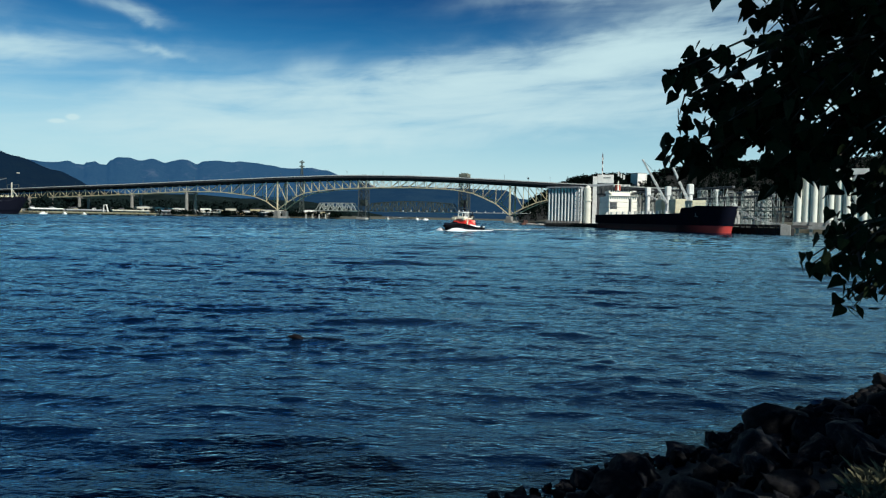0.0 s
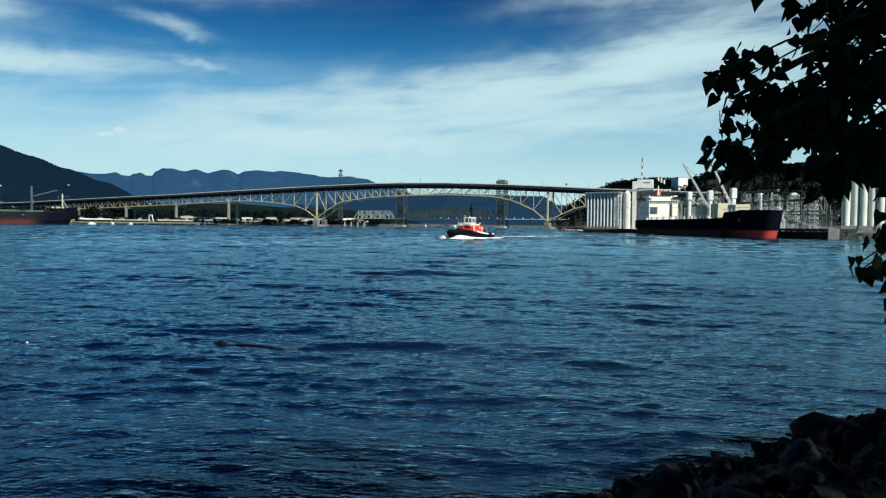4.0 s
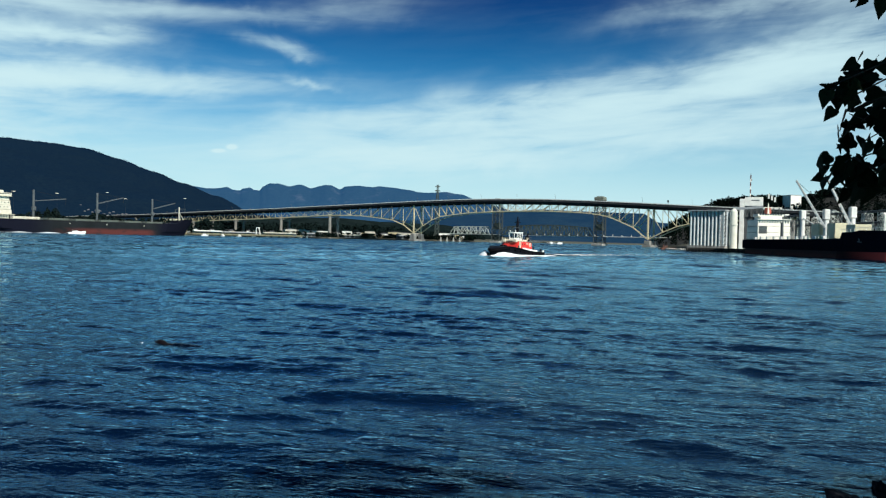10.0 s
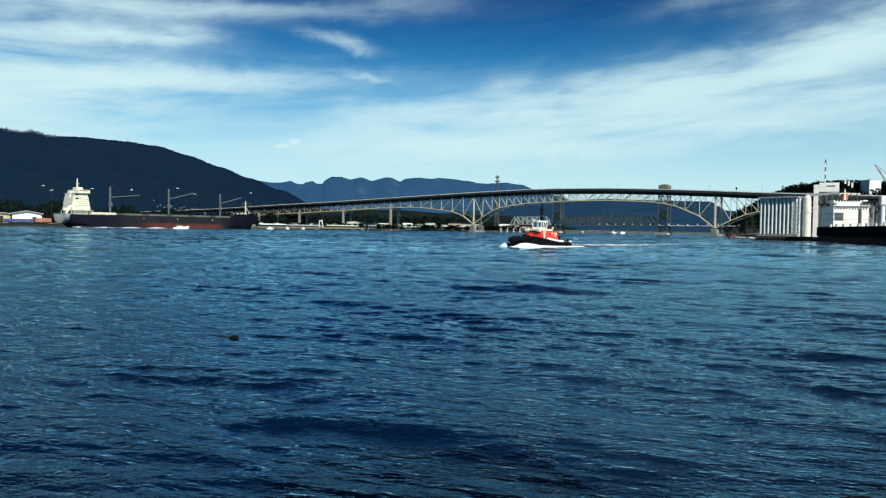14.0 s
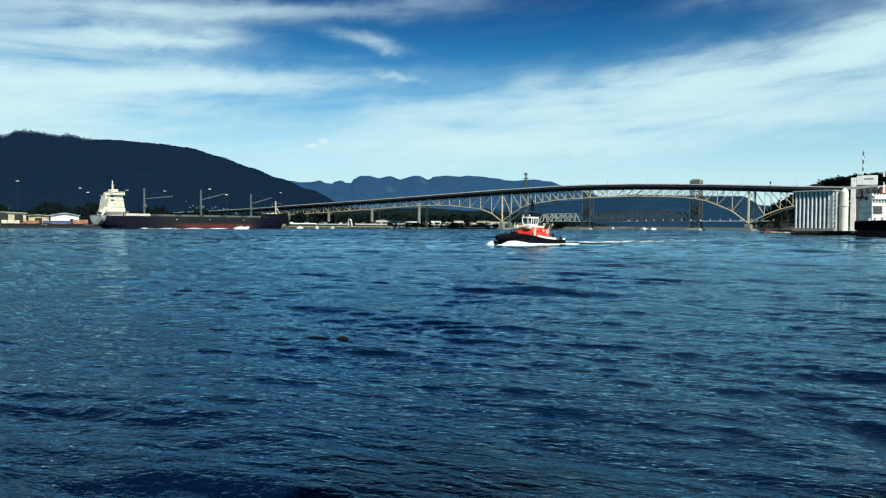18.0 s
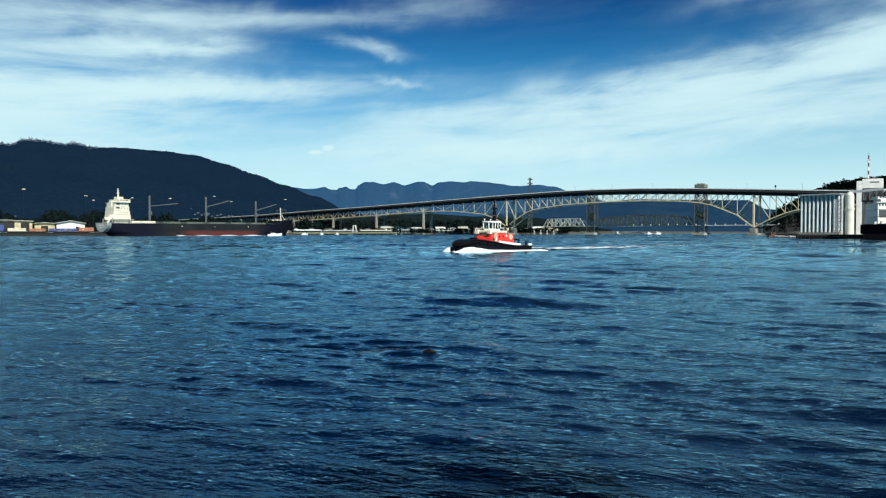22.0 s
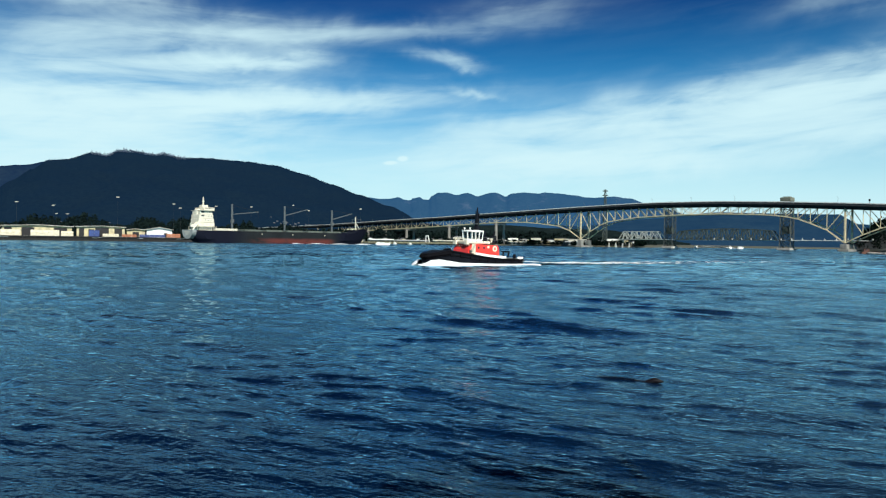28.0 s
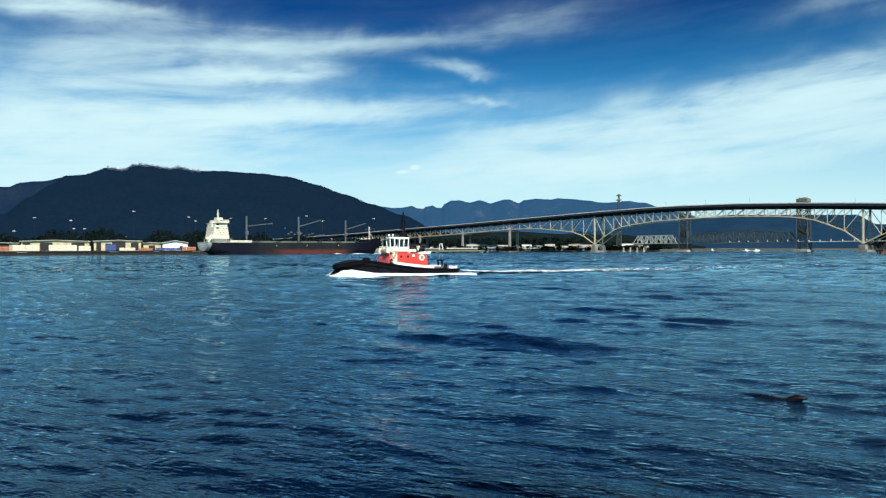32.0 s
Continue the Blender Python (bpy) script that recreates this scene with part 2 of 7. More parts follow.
def beam(bm, p, q, w, h=None):
    """A square bar from p to q."""
    p, q = Vector(p), Vector(q)
    d = q - p
    v = bmesh.ops.create_cube(bm, size=1.0)["verts"]
    k = Matrix.Translation((p + q) / 2) @ d.to_track_quat("Y", "Z").to_matrix().to_4x4() @ Matrix.Diagonal((w, d.length, h or w, 1))
    bmesh.ops.transform(bm, matrix=k, verts=v)


def tube(bm, p, q, r0, r1=None, seg=12):
    p, q = Vector(p), Vector(q)
    d = q - p
    k = Matrix.Translation((p + q) / 2) @ d.to_track_quat("Z", "Y").to_matrix().to_4x4()
    bmesh.ops.create_cone(bm, cap_ends=True, segments=seg, radius1=r0, radius2=r0 if r1 is None else r1, depth=d.length, matrix=k)


def prism(bm, outline, z0, z1):
    """A block with the plan outline [(x, y), ...]."""
    lo, hi = [bm.verts.new((x, y, z0)) for x, y in outline], [bm.verts.new((x, y, z1)) for x, y in outline]
    n = len(outline)
    bm.faces.new(lo[::-1])
    bm.faces.new(hi)
    for k in range(n):
        bm.faces.new((lo[k], lo[(k + 1) % n], hi[(k + 1) % n], hi[k]))


def bevelled(bm, w, seg=1):
    bmesh.ops.bevel(bm, geom=bm.edges[:], offset=w, segments=seg, affect="EDGES", clamp_overlap=True)


def finish(bm, name, material, smooth=False):
    bmesh.ops.recalc_face_normals(bm, faces=bm.faces[:])
    me = bpy.data.meshes.new(name)
    bm.to_mesh(me)
    bm.free()
    me.materials.append(material)
    if smooth:
        me.shade_smooth()
    return me


def part(name, bm, material, parent, label="", smooth=False, kind=""):
    ob = new(name, finish(bm, name, material, smooth))
    ob.parent = parent
    return tagged(ob, label, kind=kind)


def thing(name, m, label, category, group="", kind=""):
    ob = new(name)
    ob.matrix_world = m
    return tagged(ob, label, category, group, kind)


def solid(name, bm, material, label, category, m=None, group="", kind="", smooth=False):
    ob = new(name, finish(bm, name, material, smooth))
    if m:
        ob.matrix_world = m
    return tagged(ob, label, category, group, kind)


def placed(p, q, z=0.0):
    """The pose at p whose x axis points at q (seen from above)."""
    d = Vector(q) - Vector(p)
    return pose(p[0], p[1], z, 0, 0, math.degrees(math.atan2(d.y, d.x)))


def grid_mesh(bm, rows):
    """A sheet through rows of points of equal length."""
    vs = [[bm.verts.new(p) for p in r] for r in rows]
    for a_, b_ in zip(vs, vs[1:]):
        for k in range(len(a_) - 1):
            bm.faces.new((a_[k], a_[k + 1], b_[k + 1], b_[k]))
    return vs


def smooth_curve(pts, x, soft=False):
    """Height at x through control points (x, y), rounded."""
    xs = [p[0] for p in pts]
    if x <= xs[0]:
        return pts[0][1]
    for (x0, y0), (x1, y1) in zip(pts, pts[1:]):
        if x <= x1:
            f = (x - x0) / (x1 - x0)
            if soft:
                f = f * f * (3 - 2 * f) * 0.7 + f * 0.3
            return y0 + (y1 - y0) * f
    return pts[-1][1]


# ---------------------------------------------------------------- sea
def wave_height(x, y, step):
    """The height of the wind waves; those shorter than a few mesh steps are left out."""
    rng = np.random.RandomState(7)
    z = x * 0.0
    for k in range(110):
        lam = 0.22 * (34.0 ** (k / 109.0))
        if lam > 2.0:      # the longer waves run in two trains, one from the wind and one from passing ships
            ang = radians((268 if k % 3 else 236) + rng.normal(0, 11))
            amp = 0.0021 * lam ** 0.98
        else:
            ang = radians(264 + rng.normal(0, 25))
            amp = 0.0028 * lam ** 0.84
        kx, ky, ph = 2 * np.pi / lam * math.cos(ang), 2 * np.pi / lam * math.sin(ang), rng.uniform(0, 6.28)
        fade = np.clip((lam / step - 2.2) / 1.6, 0, 1)
        w = kx * x + ky * y + ph
        z = z + fade * amp * (np.sin(w) - 0.24 * np.cos(2 * w))
    # gusts: the chop is rougher in some patches than in others
    return z * (1.0 + 0.30 * np.sin(0.31 * x + 0.17 * y) * np.sin(0.11 * x - 0.23 * y + 1.3))


def make_sea():
    """One sheet of water with waves; its mesh widens like a fan and is finest near the shore."""
    rows = [-120.0, -60.0, -30.0, -12.0, -4.0]
    y, dy = 2.0, 0.075
    while y < 4800:
        rows.append(y)
        dy = 0.075 + 0.0062 * max(0.0, y - 36) if y < 520 else dy * 1.12
        y += dy
    Y = np.array(rows)
    u = np.linspace(0, 1, 500)
    out = np.linspace(0, 1, 13)[1:] ** 2.5
    L = np.minimum(-0.64 * np.maximum(Y, 0), 51 - 1.62 * Y) - 8
    R = 0.66 * np.maximum(Y, 0) + 8
    L, R = np.maximum(L, -4700), np.minimum(R, 4700)
    core = L[:, None] + (R - L)[:, None] * u
    gx = np.concatenate([(L[:, None] + (-4800 - L)[:, None] * out)[:, ::-1], core, R[:, None] + (4800 - R)[:, None] * out], 1)
    gy = np.repeat(Y[:, None], gx.shape[1], 1)
    step = np.maximum(np.gradient(gx, axis=1) * 0.62, np.gradient(Y)[:, None])
    z = wave_height(gx, gy, step)
    n, m_ = gx.shape
    co = np.stack([gx, gy, z], -1).reshape(-1, 3)
    idx = np.arange(n * m_).reshape(n, m_)
    quads = np.stack([idx[:-1, :-1], idx[:-1, 1:], idx[1:, 1:], idx[1:, :-1]], -1).reshape(-1, 4)
    me = bpy.data.meshes.new("sea")
    me.vertices.add(len(co))
    me.vertices.foreach_set("co", co.ravel())
    me.loops.add(quads.size)
    me.loops.foreach_set("vertex_index", quads.ravel())
    me.polygons.add(len(quads))
    me.polygons.foreach_set("loop_start", np.arange(0, quads.size, 4))
    me.update()
    me.validate()
    me.shade_smooth()
    me.materials.append(water_material())
    return tagged(new("water", me), "choppy dark blue-green harbour water", "water", kind="structure")


sea = make_sea()


# ---------------------------------------------------------------- mountains and land
def ridge(name, material, pts, d0, d1, rough, label, step=0.12, seed=0, kind="structure"):
    """A wooded mountain: its crest line by azimuth, its foot at d0, its crest at d1."""
    bm = bmesh.new()
    a0, a1 = pts[0][0], pts[-1][0]
    n = int((a1 - a0) / step)
    rows = []
    for j in range(19):
        f = j / 14.0
        r = []
        for k in range(n + 1):
            az_ = a0 + (a1 - a0) * k / n
            crest = up_to(d1, smooth_curve(pts, az_, True))
            p = polar(az_, d0 + (d1 - d0) * f)
            fold = noise.fractal(Vector((p.x / 420, p.y / 420, seed)), 0.9, 2.0, 5) * rough * min(1, f * 2.5)
            if f <= 1:
                h = crest * (f ** 0.85) + fold * (0.12 if j == 14 else 1.0) * (1 - 0.6 * f)
                h += noise.noise(Vector((p.x / 45, p.y / 45, seed))) * rough * 0.10 * (1 if j < 14 else 0.6)
            else:
                h = crest * (1 - (f - 1) * 1.5)
            r.append((p.x, p.y, max(h, -2)))
        rows.append(r)
    grid_mesh(bm, rows)
    return solid(name, bm, material, label, "mountain", kind=kind, smooth=True)


# air haze before the mountains is put in as faint blue emission (glow)
haze_forest = mat("haze_mountain_forest", (0.005, 0.009, 0.008), 0.95, 0, 0.35, 140, 0.5, second=(0.004, 0.008, 0.009), sheen=0.0, glow=(0.035, 0.18, 0.56, 0.048))
haze_far_forest = mat("haze_far_forest", (0.012, 0.02, 0.02), 0.95, 0, 0.35, 150, 0.5, second=(0.075, 0.08, 0.085), spread=0.74, sheen=0.0, glow=(0.06, 0.27, 0.66, 0.18))
haze_mid_forest = mat("haze_mid_forest", (0.012, 0.02, 0.02), 0.95, 0, 0.35, 120, 0.4, second=(0.006, 0.011, 0.013), sheen=0.0, glow=(0.04, 0.22, 0.58, 0.10))
NEAR_CREST = [(-80, 0.6), (-66, 1.2), (-60, 2.0), (-58, 2.7), (-56.5, 3.9), (-55.2, 4.8), (-54.2, 5.5), (-53, 5.65), (-51.5, 6.2), (-50.4, 6.1), (-49.7, 6.5), (-48.5, 6.5), (-47.3, 6.35), (-46.3, 6.42), (-45.4, 6.2),
              (-43.5, 6.28), (-40.5, 6.15), (-38.3, 5.95), (-36, 5.35), (-33.8, 4.6), (-31.5, 3.8), (-29.2, 2.95), (-26, 1.6), (-22, 0.6)]
WEST_CREST = [(-88, 3.0), (-66, 4.0), (-57.8, 4.55), (-57, 4.9), (-55.5, 5.1), (-54.2, 5.4), (-52, 5.1), (-48, 3.0)]
FAR_CREST = [(-40, 3.2), (-31, 3.65), (-29.74, 3.53), (-29.03, 3.53), (-28.32, 3.69), (-27.78, 3.47), (-27.31, 3.41), (-27.12, 3.6), (-26.57, 3.7), (-26.2, 3.51), (-25.82, 3.49), (-25.56, 3.83), (-24.99, 4.11), (-24.53, 4.1),
             (-23.45, 3.94), (-22.74, 4.1), (-21.79, 3.85), (-20.66, 4.12), (-20.25, 4.14), (-19.51, 3.82), (-19.02, 4.06), (-17.97, 4.17), (-16.92, 4.06), (-16.28, 4.18), (-15.2, 4.09), (-13.9, 3.96), (-13.02, 3.81),
             (-12.36, 3.78), (-10.8, 3.86), (-9.6, 3.7), (-8.5, 3.35), (-7.2, 2.9), (-5, 2.4), (2, 1.6), (10, 1.5)]
MID_CREST = [(-24, 0.5), (-14, 1.4), (-8, 2.1), (-3, 2.6), (1, 2.5), (5, 2.4), (6.3, 1.7), (10, 1.3), (30, 1.2)]
ridge("mountain", haze_forest, NEAR_CREST, 2300, 4000, 60, "dark forested mountain with a rounded ridge", seed=3)
# haze on this farther ridge is again blue emission
haze_west_forest = mat("haze_west_forest", (0.009, 0.015, 0.014), 0.95, 0, 0.35, 180, 0.5, second=(0.005, 0.010, 0.011), sheen=0.0, glow=(0.05, 0.17, 0.62, 0.066))
ridge("mountain", haze_west_forest, WEST_CREST, 4050, 4500, 60, "wooded ridge behind the dark mountain, bluer through emissive haze", seed=17)
ridge("mountain", haze_far_forest, FAR_CREST, 3900, 4650, 50, "hazy blue mountain chain with rounded summits", seed=11)
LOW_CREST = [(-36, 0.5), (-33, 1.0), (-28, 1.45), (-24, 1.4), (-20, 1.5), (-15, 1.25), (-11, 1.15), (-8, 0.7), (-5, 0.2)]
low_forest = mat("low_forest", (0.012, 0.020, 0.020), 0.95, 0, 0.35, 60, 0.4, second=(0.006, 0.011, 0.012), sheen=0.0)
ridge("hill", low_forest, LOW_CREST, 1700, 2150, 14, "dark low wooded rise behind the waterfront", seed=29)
ridge("hill", haze_mid_forest, MID_CREST, 2300, 3300, 26, "low wooded hills behind the bridge, blue-green through emissive haze", seed=21)


def land_strip(name, label, pts, top, material, depth=900):
    """Low land: its water's edge by azimuth and distance."""
    bm = bmesh.new()
    rows = []
    for off, z in ((-3, -1.5), (0, top * 0.7), (6, top), (120, top + 1.5), (depth, top + 6)):
        r = []
        a0, a1 = pts[0][0], pts[-1][0]
        n = int((a1 - a0) / 0.4)
        for k in range(n + 1):
            az_ = a0 + (a1 - a0) * k / n
            d = smooth_curve(pts, az_) + off + (noise.noise((az_ * 1.7, 3.1, 0)) * 5 if off < 100 else 0)
            p = polar(az_, d)
            r.append((p.x, p.y, z + (noise.noise((p.x / 9, p.y / 9, 1)) * 0.3 if z > 0 else 0)))
        rows.append(r)
    grid_mesh(bm, rows)
    return solid(name, bm, material, label, "land", kind="structure", smooth=True)


scrub = mat("scrub_ground", (0.05, 0.055, 0.03), 0.95, 0, 0.3, 14, 0.3, second=(0.06, 0.055, 0.04))
land_strip("ground", "flat industrial north shore with gravel banks", [(-75, 860), (-45, 850), (-33, 960), (-20, 1080), (-12, 1020), (-8.5, 1060), (-5, 1350), (4, 1900), (8, 2000)], 2.0, scrub, 1500)
land_strip("ground", "wooded south shore behind the grain terminal", [(5.7, 815), (7.6, 760), (8.6, 520), (9.5, 460), (14, 470), (20, 440), (26, 330), (34, 300), (60, 220), (80, 150)], 2.0, scrub, 700)


# ---------------------------------------------------------------- highway bridge
steel = mat("bridge_paint", (0.64, 0.54, 0.34), 0.55, 0, 0.2, 6, 0.1, second=(0.48, 0.40, 0.25))
# near-black steel; also serves as painted shade under the bridge deck
steel_dark = mat("dark_and_shaded_steel", (0.026, 0.028, 0.030), 0.9, 0, 0.2, 8, 0.1, sheen=0.05)
clad_pale = mat("white_rail_paint", (0.72, 0.72, 0.68), 0.7, 0, 0.15, 3, 0.1)
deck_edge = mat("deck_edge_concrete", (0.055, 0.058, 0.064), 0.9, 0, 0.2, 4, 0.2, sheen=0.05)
# darker copy of concrete: shade on the highway piers put into the colour
shaded_pier_concrete = mat("shaded_pier_concrete", (0.22, 0.21, 0.19), 0.9, 0, 0.25, 5, 0.3, second=(0.14, 0.135, 0.12))
concrete = mat("concrete", (0.34, 0.33, 0.30), 0.9, 0, 0.2, 4, 0.3, second=(0.22, 0.21, 0.19))
parapet_mat = mat("parapet_concrete", (0.50, 0.50, 0.47), 0.85, 0, 0.15, 6, 0.1)
green_steel = mat("lift_bridge_steel", (0.055, 0.072, 0.062), 0.6, 0, 0.2, 4, 0.1)
tower_steel = mat("lift_tower_steel", (0.032, 0.042, 0.040), 0.6, 0, 0.2, 4, 0.1)
grey_steel = mat("truss_steel", (0.13, 0.145, 0.135), 0.55, 0.1, 0.2, 4, 0.1)
dark_timber = mat("creosoted_timber", (0.018, 0.017, 0.016), 0.9, 0, 0.3, 1.5, 0.4)
BRIDGE_S, BRIDGE_N = Vector((74.1, 776.5, 0)), Vector((-222.0, 931.9, 0))
DECK = [(-170, 37), (-53, 43.4), (1, 46.8), (60, 50.2), (130, 53.3), (200, 54.8), (245, 55), (335, 53.6), (490, 50), (640, 46.3), (812, 43.2), (1034, 38.3), (1370, 34.7), (1600, 32)]
CHORD = [(-170, 31.5), (-100, 29.5), (-43, 25.2), (-31, 22.3), (-16, 16.2), (0, 8.2), (17, 21), (33, 27.8), (45.4, 32.5), (62, 35.9), (85, 38), (132, 39.9), (183, 39.9),
         (240, 38.2), (277, 34.6), (289.4, 32.9), (302, 28.6), (318, 20.6), (334.4, 10.7), (354, 22), (375, 28.6), (407, 32.1), (446, 35.3), (504.6, 35.6), (627, 31.7), (747, 28.4), (886, 25.4), (1010, 23.4)]


def make_highway_bridge():
    top = thing("highway_bridge", placed(BRIDGE_S, BRIDGE_N), "long ochre steel cantilever truss bridge with an arched lower chord", "bridge")

    def dk(s):
        return smooth_curve(DECK, s)

    def ch(s):
        return smooth_curve(CHORD, s)
    stations = [-170 + 10 * k for k in range(178)]
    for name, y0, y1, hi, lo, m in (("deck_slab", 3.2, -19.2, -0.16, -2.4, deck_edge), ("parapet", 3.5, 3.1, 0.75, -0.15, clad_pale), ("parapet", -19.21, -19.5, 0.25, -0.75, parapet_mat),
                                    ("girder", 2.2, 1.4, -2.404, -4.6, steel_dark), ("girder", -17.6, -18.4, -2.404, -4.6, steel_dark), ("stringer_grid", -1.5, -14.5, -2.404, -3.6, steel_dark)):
        bm = bmesh.new()
        grid_mesh(bm, [[(s, y, dk(s) + z) for s in stations] for y, z in ((y0, hi), (y0, lo), (y1, lo), (y1, hi), (y0, hi))])
        bmesh.ops.remove_doubles(bm, verts=bm.verts[:], dist=0.001)
        part(name, bm, m, top)
    nodes = [-142, -122, -102, -83, -64, -43, -31, -16, 0, 17, 33] + [45.4 + 12.2 * k for k in range(21)] + [302, 318, 334.4, 354, 375, 396, 417, 438, 460, 482, 504.6]
    nodes += [504.6 + 14.65 * k for k in range(1, 9)] + [621.8 + 15.65 * k for k in range(1, 9)] + [747 + 16.5 * k for k in range(1, 9)] + [879 + 15 * k for k in range(1, 9)]
    for y in (0.0, -16.0):
        # upper chords are painted near-black to stand for the deck's shade
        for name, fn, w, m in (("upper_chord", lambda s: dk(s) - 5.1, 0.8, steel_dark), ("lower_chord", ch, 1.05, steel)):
            bm = bmesh.new()
            for s0, s1 in zip(nodes, nodes[1:]):
                beam(bm, (s0, y, fn(s0)), (s1, y, fn(s1)), w, w)
            part(name, bm, m, top)
        for k, s in enumerate(nodes):
            if y < 0 and s > 620:
                continue
            bm = bmesh.new()
            beam(bm, (s, y, ch(s)), (s, y, dk(s) - 5.1), 1.5 if s in (0, 334.4) else (0.54 if s < 505 else 0.40))
            part("vertical", bm, steel, top)
        for s0, s1 in zip(nodes, nodes[1:]):
            if y < 0 and s0 > 620:
                continue
            near, far = (s0, s1) if (0 <= s0 < 166 or 334 <= s0 < 420 or (s0 > 420 and nodes.index(s0) % 2)) else (s1, s0)
            bm = bmesh.new()
            beam(bm, (near, y, dk(near) - 5.1), (far, y, ch(far)), 0.56 if s0 < 505 else 0.46)
            part("diagonal", bm, steel, top)
    # sway bracing between the two trusses
    for s in nodes[8::2]:
        if s > 505:
            break
        bm = bmesh.new()
        beam(bm, (s, 0, ch(s)), (s, -16, ch(s)), 0.6)
        beam(bm, (s, 0, ch(s)), (s, -16, dk(s) - 5.1), 0.4)
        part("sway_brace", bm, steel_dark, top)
    for s, zt, big in ((0, 7.0, 1), (334.4, 9.6, 1), (-142, 29.5, 0), (504.6, 34.6, 0), (621.8, 30.9, 0), (747, 27.4, 0), (815, 26, -1), (879, 24.6, 0), (940, 23.5, 0), (1000, 22.6, 0), (1090, 32, 0), (1180, 31, 0), (1280, 30, 0)):
        bm = bmesh.new()
        if big == 1:
            prism(bm, [(s - 5, 4), (s + 5, 4), (s + 5, -20), (s - 5, -20)], -2, 2.2)
            for y in (0, -16):
                prism(bm, [(s - 3.2, y + 3), (s + 3.2, y + 3), (s + 3.2, y - 3), (s - 3.2, y - 3)], 2.204, zt)
            bevelled(bm, 0.4)
        elif big == 0:
            for y in (0, -16):
                tube(bm, (s, y, -2), (s, y, zt - 2.2), 2.6, 2.1, 14)
            box(bm, (s, -8, zt - 1.1), (4.4, 22, 2.2))
        else:
            for y in (0, -16):
                tube(bm, (s, y, -2), (s, y, zt), 0.8, 0.8, 8)
        part("pier", bm, shaded_pier_concrete, top)
    # sign gantry and lamp posts on the deck
    bm = bmesh.new()
    z = dk(920)
    for s in (905, 938):
        beam(bm, (s, 2.6, z - 1), (s, 2.6, z + 7.5), 0.6)
    beam(bm, (904, 2.6, z + 7), (939, 2.6, z + 7), 0.8)
    part("sign_gantry", bm, grey_steel, top)
    for k in range(22):
        s = -150 + 55 * k
        bm = bmesh.new()
        beam(bm, (s, -19, dk(s) - 0.5), (s, -19, dk(s) + 7), 0.16)
        beam(bm, (s, -19, dk(s) + 7), (s, -16.5, dk(s) + 7.3), 0.14)
        part("lamp_post", bm, grey_steel, top)
    bm = bmesh.new()
    beam(bm, (-14, -19, dk(-14)), (-14, -19, dk(-14) + 3.4), 0.3)
    box(bm, (-14, -19, dk(-14) + 4.4), (1.8, 0.3, 2.0))
    part("road_sign", bm, steel_dark, top)


make_highway_bridge()


def lattice(bm, w0, w1, z0, z1, levels, bar, m=None, d0=None, d1=None):
    """A four-legged lattice tower round the local z axis."""
    m = m or Matrix()
    d0, d1 = d0 or w0, d1 or w1

    def corner(f, sx, sy):
        w, d = w0 + (w1 - w0) * f, d0 + (d1 - d0) * f
        return m @ Vector((sx * w / 2, sy * d / 2, z0 + (z1 - z0) * f))
    ring = [(-1, -1), (1, -1), (1, 1), (-1, 1)]
    for sx, sy in ring:
        beam(bm, corner(0, sx, sy), corner(1, sx, sy), bar * 1.5)
    for k in range(levels):
        f0, f1 = k / levels, (k + 1) / levels
        for c0, c1 in zip(ring, ring[1:] + ring[:1]):
            beam(bm, corner(f0, *c0), corner(f1, *c1), bar)
            beam(bm, corner(f0, *c1), corner(f1, *c0), bar)
            beam(bm, corner(f1, *c0), corner(f1, *c1), bar)


def truss_span(bm, s0, s1, y0, y1, z0, zt, panels, bar, arch=0.0):
    step = (s1 - s0) / panels

    def hi(k):
        return zt + arch * (1 - ((k - panels / 2) / (panels / 2)) ** 2)
    for y in (y0, y1):
        for k in range(panels):
            a_, b_ = s0 + k * step, s0 + (k + 1) * step
            beam(bm, (a_, y, z0), (b_, y, z0), bar * 1.3)
            if 0 < k < panels - 1:
                beam(bm, (a_, y, hi(k)), (b_, y, hi(k + 1)), bar * 1.3)
            if k == 0:
                beam(bm, (a_, y, z0), (b_, y, hi(1)), bar * 1.3)
            elif k == panels - 1:
                beam(bm, (a_, y, hi(k)), (b_, y, z0), bar * 1.3)
            else:
                lo_, up_ = (a_, b_) if k % 2 else (b_, a_)
                beam(bm, (lo_, y, z0), (up_, y, hi(k + 1 if up_ == b_ else k)), bar)
            if k:
                beam(bm, (a_, y, z0), (a_, y, hi(k)), bar)
                beam(bm, (a_, y0, hi(k)), (a_, y1, hi(k)), bar)


